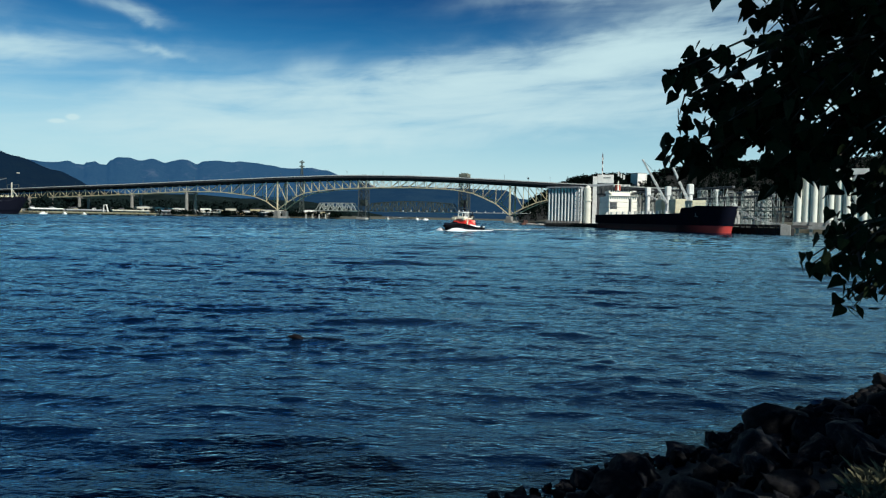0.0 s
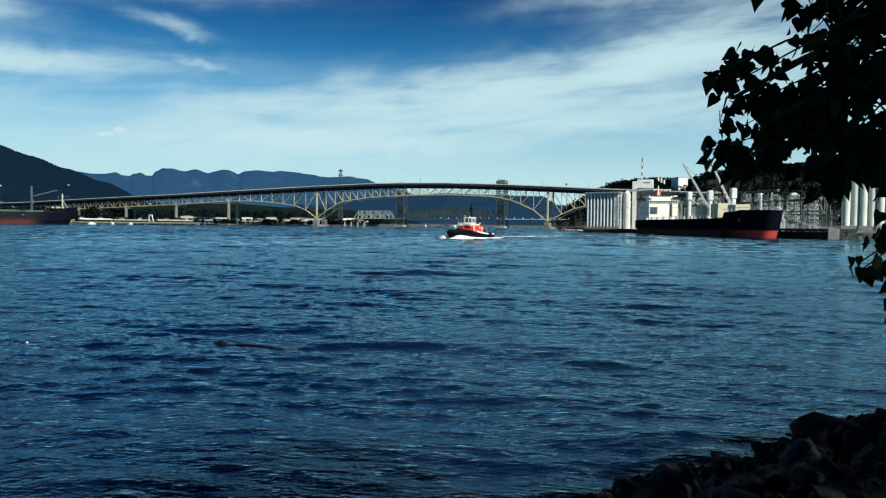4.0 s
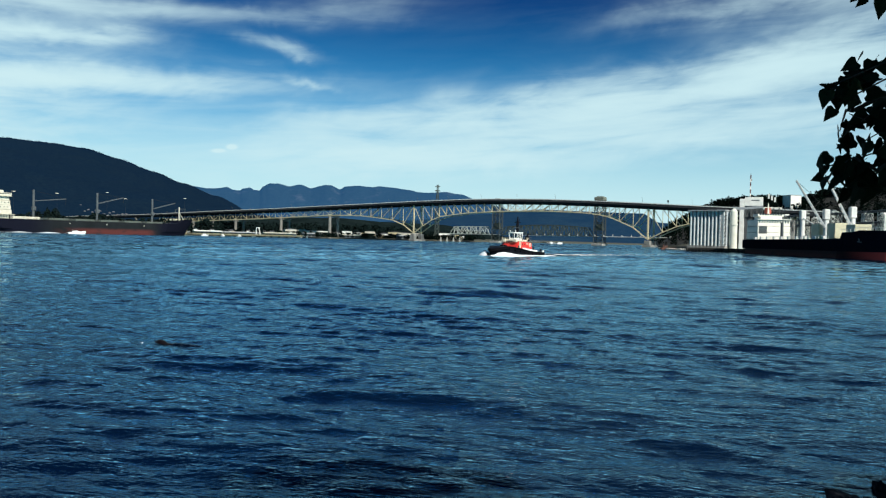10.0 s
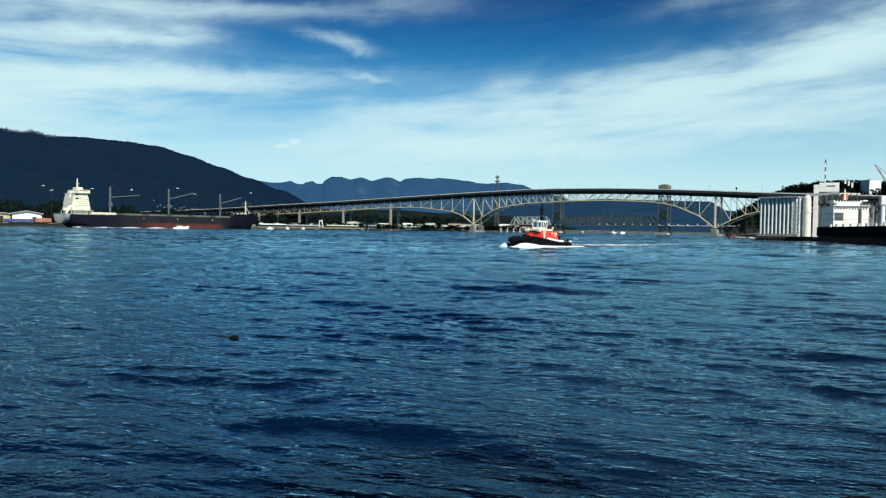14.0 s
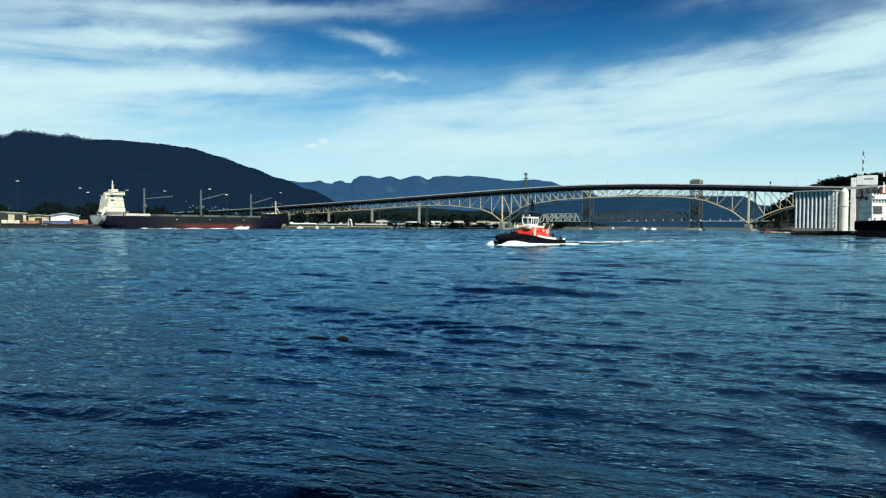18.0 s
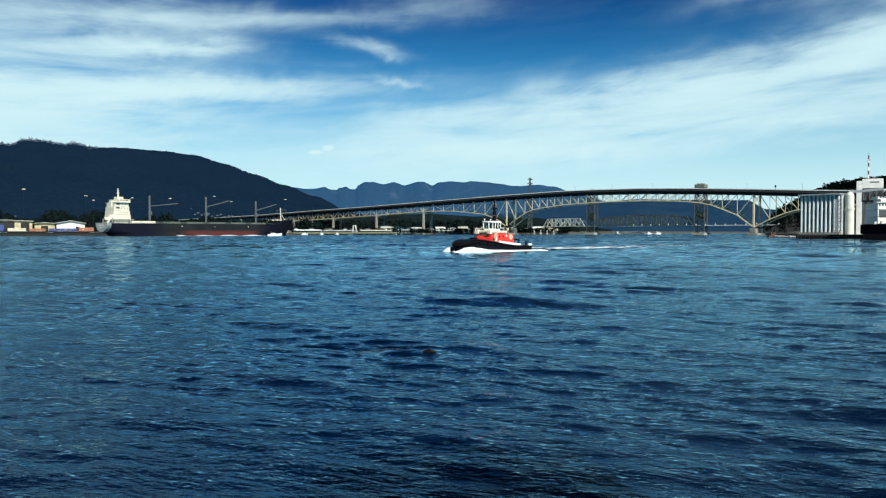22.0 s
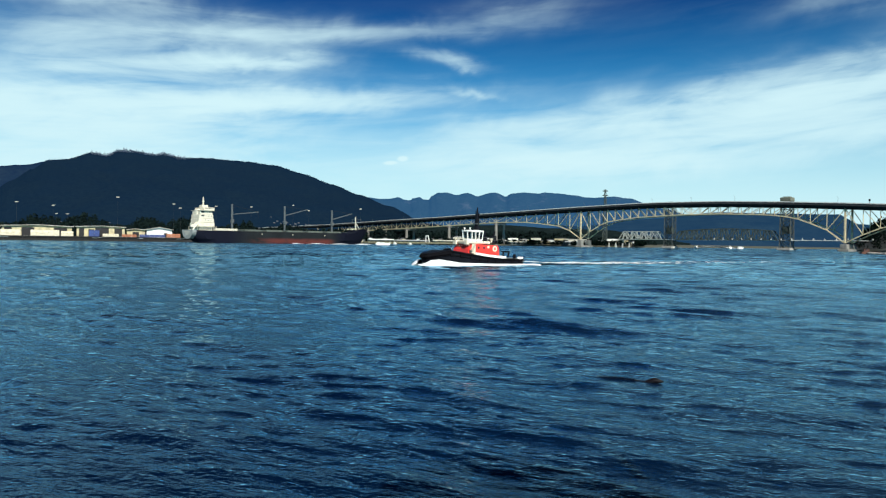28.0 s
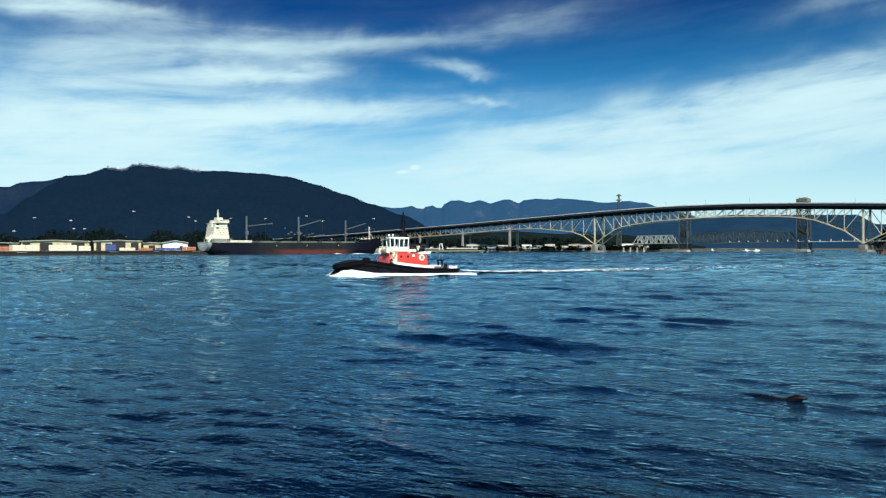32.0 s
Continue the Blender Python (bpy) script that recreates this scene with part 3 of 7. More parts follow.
def make_rail_bridge():
    n = Vector((0.465, 0.885, 0))
    top = thing("railway_bridge", placed(BRIDGE_S + n * 110, BRIDGE_N + n * 110), "low steel railway bridge with a lift span between two lattice towers", "bridge")
    for s in (112, 273):
        bm = bmesh.new()
        lattice(bm, 13, 12, 2, 58, 6, 0.52, Matrix.Translation((s, -4, 0)), 9, 8)
        part("lift_tower", bm, tower_steel, top)
        bm = bmesh.new()
        box(bm, (s, -4, 60.6), (13, 10, 4.8))
        bevelled(bm, 0.5)
        box(bm, (s, -4, 63.5), (8, 6, 1.0))
        part("machine_house", bm, mat("machine_house_paint", (0.17, 0.18, 0.14), 0.7, 0, 0.2, 4), top)
        bm = bmesh.new()
        box(bm, (s, -4, 24), (9, 7, 9))
        part("counterweight", bm, green_steel, top)
        bm = bmesh.new()
        prism(bm, [(s - 8, 4), (s + 8, 4), (s + 8, -12), (s - 8, -12)], -2, 2.5)
        bevelled(bm, 0.4)
        part("tower_base", bm, concrete, top)
    bm = bmesh.new()
    truss_span(bm, 121, 264, 0, -8, 12, 22, 20, 0.7, 4)
    part("lift_span", bm, green_steel, top)
    for s0, s1 in ((283, 357),):
        bm = bmesh.new()
        truss_span(bm, s0, s1, 0, -8, 12, 23, 9, 0.6)
        part("truss_span", bm, mat("pale_truss_steel", (0.52, 0.55, 0.50), 0.55, 0.1, 0.2, 4, 0.1), top, "pale grey fixed truss span")
    bm = bmesh.new()
    box(bm, (135, -4, 11.6), (450, 8, 0.7))
    part("rail_deck", bm, clad_pale, top)
    for k in range(24):
        bm = bmesh.new()
        s = -84 + 12.5 * k
        box(bm, (s, 1.2, 12.7), (1.3, 0.6, 1.3))
        beam(bm, (s, 1.2, 12), (s, 1.2, 14.5), 0.25)
        part("walkway_post", bm, clad_pale, top)
    for s in (-80, 358):
        bm = bmesh.new()
        prism(bm, [(s - 3, 2), (s + 3, 2), (s + 3, -10), (s - 3, -10)], -2, 10.4)
        part("pier", bm, concrete, top)


make_rail_bridge()


def make_pylon(az_, d, h, w):
    bm = bmesh.new()
    lattice(bm, w, 2.0, 0, h, 12, 0.42)
    top = thing("power_pylon", pose(*polar(az_, d), 0, 0, 20), "tall steel lattice electricity pylon behind the bridge", "pylon")
    part("lattice_mast", bm, green_steel, top)
    for z, l in ((h - 3, 9), (h - 11, 10)):
        bm = bmesh.new()
        beam(bm, (-l / 2, 0, z), (l / 2, 0, z), 1.5)
        beam(bm, (-l / 2, 0, z), (0, 0, z + 3), 0.6)
        beam(bm, (l / 2, 0, z), (0, 0, z + 3), 0.6)
        part("crossarm", bm, green_steel, top)


make_pylon(-11.5, 1300, 104, 9)


# ---------------------------------------------------------------- ships
def hull_mesh(bm, L, B, z0, z1, sheer, rake, tb, ts, fine=44, flare=0.0, layers=8, start=0.0, blunt=0.62, counter=0.0):
    """The plating between two heights; the bow is at +x. sheer(p): rise of the upper edge along the length."""
    def ring(f):
        pts = []
        for side in (1, -1):
            seq = range(fine + 1) if side > 0 else range(fine - 1, 0, -1)
            for k in seq:
                p = k / fine
                p = start + (1 - start) * (0.5 - 0.5 * math.cos(math.pi * p))
                z = z0 + (z1 + sheer(p) - z0) * f
                x0, x1 = -L / 2 + counter * max(0.0, 1 - max(z, 0.0) / 11.0) ** 1.6, L / 2 + rake * max(z, -1) / 10.0
                hb = B / 2 * min(1.0, (max(0.0, (1 - p) / (tb * (1 - flare * f))) ** blunt), ((p + 0.012) / ts) ** 0.35)
                pts.append((x0 + (x1 - x0) * p, side * max(hb, 0.02), z))
        return pts
    rings = [[bm.verts.new(q) for q in ring(j / layers)] for j in range(layers + 1)]
    n = len(rings[0])
    for a_, b_ in zip(rings, rings[1:]):
        for k in range(n):
            bm.faces.new((a_[k], a_[(k + 1) % n], b_[(k + 1) % n], b_[k]))
    for ring_, flip in ((rings[0], True), (rings[-1], False)):
        for k in range(fine):
            quad = [ring_[k], ring_[k + 1], ring_[(2 * fine - k - 1) % n], ring_[(2 * fine - k) % n]]
            quad = [v for i, v in enumerate(quad) if v not in quad[:i]]
            bm.faces.new(quad[::-1] if flip else quad)


def worn_and_lit_hull(name, grey, dark, red, xa, xb, za, zb):
    """Old hull paint: grey sides, dark ends, and faded red showing low down between xa and xb. Also serves for painted
    sun and shade.
    """
    m = mat(name, grey, 0.65, 0, 0.22, 9, 0.1, second=[c * 0.7 for c in grey], sheen=0.05)
    N, Lk = m.node_tree.nodes, m.node_tree.links
    shader = next(n for n in N if n.type == "BSDF_PRINCIPLED")
    tc, sep, rough, streak = N.new("ShaderNodeTexCoord"), N.new("ShaderNodeSeparateXYZ"), N.new("ShaderNodeTexNoise"), N.new("ShaderNodeMapping")
    Lk.new(tc.outputs["Object"], sep.inputs[0])
    streak.inputs["Scale"].default_value = (0.09, 0.09, 0.30)
    Lk.new(tc.outputs["Object"], streak.inputs[0])
    Lk.new(streak.outputs[0], rough.inputs["Vector"])
    rough.inputs["Scale"].default_value, rough.inputs["Detail"].default_value = 1.0, 6

    def ranged(v, a_, b_):
        n = N.new("ShaderNodeMapRange")
        n.interpolation_type = "SMOOTHSTEP"
        n.inputs[1].default_value, n.inputs[2].default_value = a_, b_
        Lk.new(v, n.inputs[0])
        return n.outputs[0]

    def times(a_, b_):
        n = N.new("ShaderNodeMath")
        n.operation = "MULTIPLY"
        Lk.new(a_, n.inputs[0])
        Lk.new(b_, n.inputs[1])
        return n.outputs[0]

    def blend(f, a_, b_):
        n = N.new("ShaderNodeMix")
        n.data_type = "RGBA"
        Lk.new(f, n.inputs[0])
        Lk.new(a_, n.inputs[6])
        n.inputs[7].default_value = (*b_, 1)
        return n.outputs[2]
    base = shader.inputs["Base Color"].links[0].from_socket
    x, z = sep.outputs[0], sep.outputs[2]
    ends = N.new("ShaderNodeMath")
    ends.operation = "MAXIMUM"
    Lk.new(ranged(x, xa, xa - 34), ends.inputs[0])
    Lk.new(ranged(x, xb - 6, xb + 12), ends.inputs[1])
    low = times(times(ranged(x, xa - 14, xa + 24), ranged(x, xb + 4, xb - 12)), times(ranged(z, zb, za), ranged(rough.outputs[0], 0.30, 0.52)))
    Lk.new(blend(low, blend(ends.outputs[0], base, dark), red), shader.inputs["Base Color"])
    return m


navy = mat("hull_navy", (0.005, 0.006, 0.012), 0.6, 0, 0.25, 9, 0.1, second=(0.010, 0.008, 0.010), spread=0.6, sheen=0.0)
hull_worn = worn_and_lit_hull("weathered_hull", (0.016, 0.019, 0.021), (0.006, 0.007, 0.014), (0.085, 0.026, 0.023), -39.0, 60.0, 3.2, 6.8)
white_paint = mat("ship_white", (0.80, 0.78, 0.69), 0.45, 0, 0.08, 3, 0.05, second=(0.68, 0.63, 0.50))
cream = mat("hatch_cream", (0.62, 0.58, 0.40), 0.6, 0, 0.12, 4, 0.1)
crane_grey = mat("crane_grey", (0.085, 0.095, 0.10), 0.5, 0, 0.15, 3, 0.1)
crane_white = mat("crane_white", (0.74, 0.74, 0.70), 0.5, 0, 0.12, 3, 0.1)
house_cream = mat("deckhouse_cream", (0.66, 0.62, 0.50), 0.5, 0, 0.1, 3, 0.05, second=(0.52, 0.48, 0.38))
house_white = mat("deckhouse_white", (0.88, 0.85, 0.74), 0.5, 0, 0.04, 3, 0.03, second=(0.82, 0.79, 0.68))
deck_green = mat("deck_paint", (0.10, 0.12, 0.10), 0.8, 0, 0.2, 4, 0.2)
dark_glass = glass("dark_window_glass")


def window_row(parent, origin, step, n, w, h, depth=0.12):
    """A row of ship or house windows as panes; origin and step in the parent's space."""
    for k in range(n):
        bm = bmesh.new()
        c = Vector(origin) + Vector(step) * k
        horizontal_x = abs(step[0]) > abs(step[1])
        box(bm, c, (w, depth, h) if horizontal_x else (depth, w, h))
        part("window", bm, dark_glass, parent)


def make_left_ship():
    stern, bow = polar(-44.75, 748), polar(-31.4, 850)
    L = (bow - stern).length
    mid = (stern + bow) / 2
    top = thing("cargo_ship", placed(mid, bow), "moored grey bulk carrier with white superstructure and deck cranes", "ship")
    top.matrix_world = placed(mid, bow)

    def sheer(p):
        return 0.8 * p + 1.0 * max(0, 0.1 - p) * 8 + (5.2 * min(1, max(0, (p - 0.895) / 0.02)) if p > 0.895 else 0)

    def low(p):
        return 0.0
    bm = bmesh.new()
    hull_mesh(bm, L, 30, 3.6, 12.0, sheer, 6.0, 0.17, 0.06, counter=9.0)
    part("hull", bm, hull_worn, top)
    bm = bmesh.new()
    hull_mesh(bm, L - 0.3, 29.8, -2.5, 3.6, low, 6.0, 0.2, 0.09, layers=4, counter=9.0)
    part("boot_top", bm, hull_worn, top, "lower hull with faded red paint amidships")
    x0 = -L / 2
    # accommodation block, tier by tier
    for k, (xa, xb, w, za, zb) in enumerate(((8, 22, 16, 12.4, 16.2), (6.3, 23.4, 20, 16.4, 20.5), (6.8, 22.6, 20, 20.5, 24.6), (7.3, 22.0, 19.8, 24.6, 28.7), (8.3, 21.4, 19.6, 28.7, 32.6), (11.5, 22.5, 23, 32.7, 35.8), (13, 19, 8, 35.8, 38.4))):
        bm = bmesh.new()
        box(bm, (x0 + (xa + xb) / 2, 0, (za + zb) / 2), (xb - xa, w, zb - za - 0.1))
        bevelled(bm, 0.25)
        part("deckhouse_tier", bm, house_cream, top)
        if 2 <= k <= 4:
            window_row(top, (x0 + xa + 7.0, -(w / 2 + 0.02), za + 2.4), (3.0, 0, 0), 3, 0.7, 0.8)
            window_row(top, (x0 + xb + 0.02, -w / 2 + 2, za + 2.6), (0, 2.6, 0), int((w - 3) / 2.6), 1.0, 1.0)
        if k == 5:
            window_row(top, (x0 + xa + 1.4, -(w / 2 + 0.02), za + 2.2), (1.35, 0, 0), 7, 0.9, 0.9)
    for z, w, l in ((16.2, 23, 21), (32.6, 24.6, 14.6)):
        bm = bmesh.new()
        box(bm, (x0 + 15.2, 0, z + 0.05), (l, w, 0.25))
        part("balcony_deck", bm, house_cream, top)
    for k in range(9):
        for y in (-11, 11):
            bm = bmesh.new()
            beam(bm, (x0 + 5.4 + 2.4 * k, y, 12.2), (x0 + 5.4 + 2.4 * k, y, 16.1), 0.45)
            part("deck_pillar", bm, house_cream, top)
    for z in (29.9, 26.2):
        bm = bmesh.new()
        box(bm, (x0 + 11.0, -9.95, z + 1.2), (3.0, 0.25, 1.5))
        part("large_window", bm, dark_glass, top)
    bm = bmesh.new()
    tube(bm, (x0 + 15.5, 0, 38.6), (x0 + 15.5, 0, 47), 0.9, 0.35)
    box(bm, (x0 + 15.5, 0, 42), (0.5, 7, 0.4))
    box(bm, (x0 + 15.5, 0, 44.5), (0.4, 4, 0.4))
    part("radar_mast", bm, house_cream, top)
    bm = bmesh.new()
    box(bm, (x0 + 9.5, 0, 28), (4, 7, 12))
    bevelled(bm, 0.8)
    part("funnel", bm, house_cream, top)
    bm = bmesh.new()
    for s in (0, 1):
        beam(bm, (x0 + 1, -9 + s * 5, 12.5), (x0 + 7, -9 + s * 5, 21), 1.3)
    box(bm, (x0 + 3.5, -7, 17), (8, 2.8, 2.6))
    part("lifeboat_ramp", bm, house_cream, top)
    # the broad rounded transom with two lines of lettering
    bm = bmesh.new()
    rim = [(13.2 * math.cos(radians(180 + 7.5 * k)), 12.9 + 9.2 * math.sin(radians(180 + 7.5 * k))) for k in range(25)]
    back, front = [bm.verts.new((x0 - 0.9, y, z)) for y, z in rim], [bm.verts.new((x0 + 3.5, y, z)) for y, z in rim]
    bm.faces.new(back)
    bm.faces.new(front[::-1])
    for k in range(25):
        bm.faces.new((back[k], front[k], front[(k + 1) % 25], back[(k + 1) % 25]))
    part("transom", bm, mat("transom_grey", (0.30, 0.32, 0.31), 0.6, 0, 0.2, 3, 0.1), top, "pale grey rounded transom with faded lettering")
    for k, w in enumerate((13, 8)):
        bm = bmesh.new()
        for i in range(7 - 2 * k):
            box(bm, (x0 - 0.95, -w / 2 + w * (i + 0.5) / (7 - 2 * k), 10.6 - 2.1 * k), (0.08, w / (9 - 2 * k), 0.8))
        part("lettering_bar", bm, house_cream, top)
    bm = bmesh.new()
    box(bm, (x0 + 36, -4, 13.6), (24, 14, 2.4))
    bevelled(bm, 0.3)
    part("white_hatch", bm, house_cream, top)
    # hatch covers and cranes
    for k in range(5):
        xa = x0 + 58 + 25.5 * k
        bm = bmesh.new()
        box(bm, (xa + 8, 0, 13.4), (19, 20, 2.0))
        bevelled(bm, 0.2)
        part("hatch_cover", bm, deck_green, top)
    az_of = math.atan2(bow.y - stern.y, bow.x - stern.x)
    for az_, zt, tip_az, tip_z in ((-41.5, 40.8, -39.5, 36.7), (-37.45, 41.7, -35.7, 41.7), (-33.7, 39.3, -32.1, 39.3)):
        def along(a_):
            u = (bow - stern).normalized()
            k = Vector((math.cos(radians(a_)), -math.sin(radians(a_)), 0))
            return -(k @ mid) / (k @ u)
        xc, xt = along(az_), along(tip_az)
        crane = None
        bm = bmesh.new()
        box(bm, (xc, 0, 6 + zt / 2), (1.8, 1.8, zt - 12))
        bevelled(bm, 0.4)
        crane = part("crane_post", bm, crane_grey, top)
        bm = bmesh.new()
        box(bm, (xc + 0.4, 0, 23), (3.0, 3.4, 4))
        bevelled(bm, 0.4)
        part("crane_cab", bm, crane_grey, crane)
        bm = bmesh.new()
        zb = zt - 10.5
        for y in (-1, 1):
            beam(bm, (xc + 1, y, zb), (xt, y * 0.4, tip_z - 3), 0.8)
        for k in range(8):
            f = k / 8
            beam(bm, (xc + 1 + (xt - xc - 1) * f, -1 + 0.6 * f, zb + (tip_z - 3 - zb) * f), (xc + 1 + (xt - xc - 1) * (f + 0.12), 1 - 0.6 * f, zb + (tip_z - 3 - zb) * (f + 0.12)), 0.35)
        part("jib", bm, crane_grey, crane)
        bm = bmesh.new()
        beam(bm, (xc, 0, zt - 0.5), (xt, 0, tip_z - 3), 0.18)
        beam(bm, (xt, 0, tip_z - 3), (xt, 0, tip_z - 9), 0.16)
        part("hoist_wire", bm, steel_dark, crane)
    bm = bmesh.new()
    beam(bm, (L / 2 - 7, 0, 17), (L / 2 - 7, 0, 32.4), 0.9)
    beam(bm, (L / 2 - 7, 0, 26), (L / 2 - 1, 0, 18.3), 0.5)
    box(bm, (L / 2 - 7, 0, 25), (0.5, 3, 0.5))
    part("foremast", bm, house_cream, top)
    for k in range(6):
        bm = bmesh.new()
        box(bm, (L / 2 - 16 + k * 2.4, (-1) ** k * 3, 17.8), (1.6, 2, 1.6))
        bevelled(bm, 0.15)
        part("windlass", bm, cream, top)
    for x in (-32, 5, 46):
        bm = bmesh.new()
        box(bm, (x, -15.05, 9.6), (0.9, 0.3, 0.9))
        part("draught_light", bm, house_cream, top)
    bm = bmesh.new()
    for k in range(60):
        x = -L / 2 + 30 + k * 2.6
        for y in (-14.6, 14.6):
            beam(bm, (x, y, 12), (x, y, 13.6), 0.12)
    for y in (-14.6, 14.6):
        beam(bm, (-L / 2 + 30, y, 13.6), (-L / 2 + 184, y, 13.6), 0.12)
    part("railing", bm, crane_grey, top)


make_left_ship()


def make_right_ship():
    stern, bow = polar(13.5, 392), polar(22.0, 264)
    L = (bow - stern).length
    mid = (stern + bow) / 2
    top = thing("cargo_ship", placed(mid, bow), "dark navy bulk carrier at the grain berth, sunlit red painted at bow", "ship")

    def sheer(p):
        return 2.2 * min(1, max(0, (p - 0.872) / 0.005)) + 0.6 * min(1, max(0, (p - 0.91) / 0.02)) - 2.5 * max(0, p - 0.93)

    def low(p):
        return 0.0
    B = 20.0
    bm = bmesh.new()
    hull_mesh(bm, L, B, 2.6, 6.9, sheer, 4.0, 0.12, 0.06, fine=240, layers=4, blunt=0.5)
    part("hull", bm, navy, top)
    bm = bmesh.new()
    hull_mesh(bm, L - 0.2, B - 0.2, -2.5, 2.6, low, 4.0, 0.13, 0.09, fine=80, layers=4, blunt=0.5)
    # side shade is painted as maroon, sun on the bow as bright red
    part("boot_top", bm, worn_and_lit_hull("sun_painted_boot_top", (0.020, 0.008, 0.011), (0.46, 0.058, 0.050), (0.055, 0.013, 0.014), -400.0, L * 0.43, 0.2, 2.4), top, "red boot-top, shade painted maroon amidships and sun painted bright at the bow")
    x0 = -L / 2
    for k, (xa, xb, w, za, zb) in enumerate(((4, 22, 14.8, 7, 10.4), (4.5, 21.9, 14.8, 10.4, 13.4), (5, 21.8, 14.8, 13.4, 16.6), (8, 18, 10, 16.6, 18.2), (9, 17, 12, 18.2, 19.6))):
        bm = bmesh.new()
        box(bm, (x0 + (xa + xb) / 2, 0, (za + zb) / 2), (xb - xa, w, zb - za - 0.08))
        bevelled(bm, 0.2)
        part("deckhouse_tier", bm, house_white, top)
        if k == 4:
            window_row(top, (x0 + xb + 0.02, -w / 2 + 1.2, za + 1.1), (0, 1.2, 0), 9, 0.9, 0.8)
        if k == 2:
            window_row(top, (x0 + xb + 0.02, -w / 2 + 0.9, za + 2.2), (0, 1.18, 0), 12, 0.55, 1.1)
    for k in range(6):
        bm = bmesh.new()
        box(bm, (x0 + 22.05, -4.9, 10.2 + 0.62 * k), (0.22, 3.6, 0.42))
        part("louvre", bm, crane_grey, top)
    bm = bmesh.new()
    box(bm, (x0 + 21.2, 0, 16.75), (2.6, 15.6, 0.25))
    part("bridge_eave", bm, house_white, top)
    bm = bmesh.new()
    tube(bm, (x0 + 13, 0, 19.5), (x0 + 13, 0, 25), 0.5, 0.2)
    box(bm, (x0 + 13, 0, 23), (0.3, 4, 0.3))
    part("radar_mast", bm, white_paint, top)
    bm = bmesh.new()
    tube(bm, (x0 + 9, 1, 16), (x0 + 9, 1, 23), 1.7, 1.5, 16)
    part("funnel", bm, mat("funnel_red", (0.40, 0.09, 0.05), 0.5, 0, 0.15, 2), top, "rust-red funnel")
    inv = placed(mid, bow).inverted()

    def local(az_, d, z=0):
        return inv @ polar(az_, d, z)
    for az_, d, zt in ((15.95, 362, 19), (17.2, 338, 19.6), (18.36, 314, 19), (19.82, 292, 18.8)):
        x = local(az_, d).x
        bm = bmesh.new()
        r = 1.0 if az_ > 16 else 0.7
        tube(bm, (x, 0, 6.5), (x, 0, zt - 4), r, r * 0.95, 14)
        crane = part("crane_pedestal", bm, crane_white if az_ > 16 else crane_grey, top)
        if az_ < 16:
            continue
        bm = bmesh.new()
        box(bm, (x, 0, zt - 2.2), (2.4 * r, 2.2 * r, 4.2))
        bevelled(bm, 0.3)
        part("crane_house", bm, crane_white, crane)
        if az_ > 18:
            tipd = 312 if az_ < 19 else 288
            tip = local(15.87 if az_ < 19 else 17.8, tipd, up_to(tipd, 4.92 if az_ < 19 else 5.1))
            foot = Vector((x + 2.4, -1.4, zt - 7.4))
            bm = bmesh.new()
            for o in (-0.7, 0.7):
                beam(bm, foot + Vector((o, 0, 0)), tip + Vector((o * 0.4, 0, 0)), 0.55)
            for k in range(9):
                f, g = k / 9, (k + 1) / 9
                beam(bm, foot.lerp(tip, f) + Vector((-0.7 + 0.45 * f, 0, 0)), foot.lerp(tip, g) + Vector((0.7 - 0.45 * g, 0, 0)), 0.3)
            box(bm, foot.lerp(tip, 0.5), (0.4, 0.3, 0.3))
            part("jib", bm, crane_white, crane)
            bm = bmesh.new()
            beam(bm, (x, 0, zt), tip, 0.12)
            part("hoist_wire", bm, steel_dark, crane)
        else:
            bm = bmesh.new()
            beam(bm, (x + 1, 0, zt - 3.4), (x + 15, 0, zt - 7.0), 0.3)
            part("jib", bm, crane_white, crane)
    for a0, a1, d, z0, z1 in ((17.1, 18.0, 318, 7.2, 13.2), (18.1, 19.1, 300, 7.2, 13.0), (19.3, 20.5, 282, 8.6, 12.0)):
        p, q = local(a0, d), local(a1, d)
        bm = bmesh.new()
        box(bm, ((p.x + q.x) / 2, (p.y + q.y) / 2, (z0 + z1) / 2), (7, abs(q.y - p.y), z1 - z0))
        bevelled(bm, 0.2)
        part("hatch_house", bm, cream, top)
    bm = bmesh.new()
    for k in range(30):
        x = x0 + 24 + k * 3.0
        for y in (-9.6, 9.6):
            beam(bm, (x, y, 6.9), (x, y, 8.1), 0.1)
            if k % 3 == 0:
                box(bm, (x, y * 0.93, 7.5), (1.6, 0.8, 1.2))
    for y in (-9.6, 9.6):
        beam(bm, (x0 + 24, y, 8.1), (x0 + 112, y, 8.1), 0.1)
    part("railing", bm, crane_white, top)
    # the bow rail, which follows the flare of the forecastle
    for side in (-1, 1):
        bm = bmesh.new()
        last = None
        for k in range(13):
            back = 0.5 + 1.5 * k
            x = L / 2 + 3.8 - back
            foot = Vector((x, side * (2.2 * back ** 0.535 - 0.35), 6.9 + 2.8 + sheer(x / L + 0.5) - 2.8))
            head = foot + Vector((0, 0, 0.95))
            beam(bm, foot - Vector((0, 0, 0.3)), head, 0.1)
            if last:
                beam(bm, last, head, 0.12)
            last = head
        part("bow_rail", bm, crane_white, top)
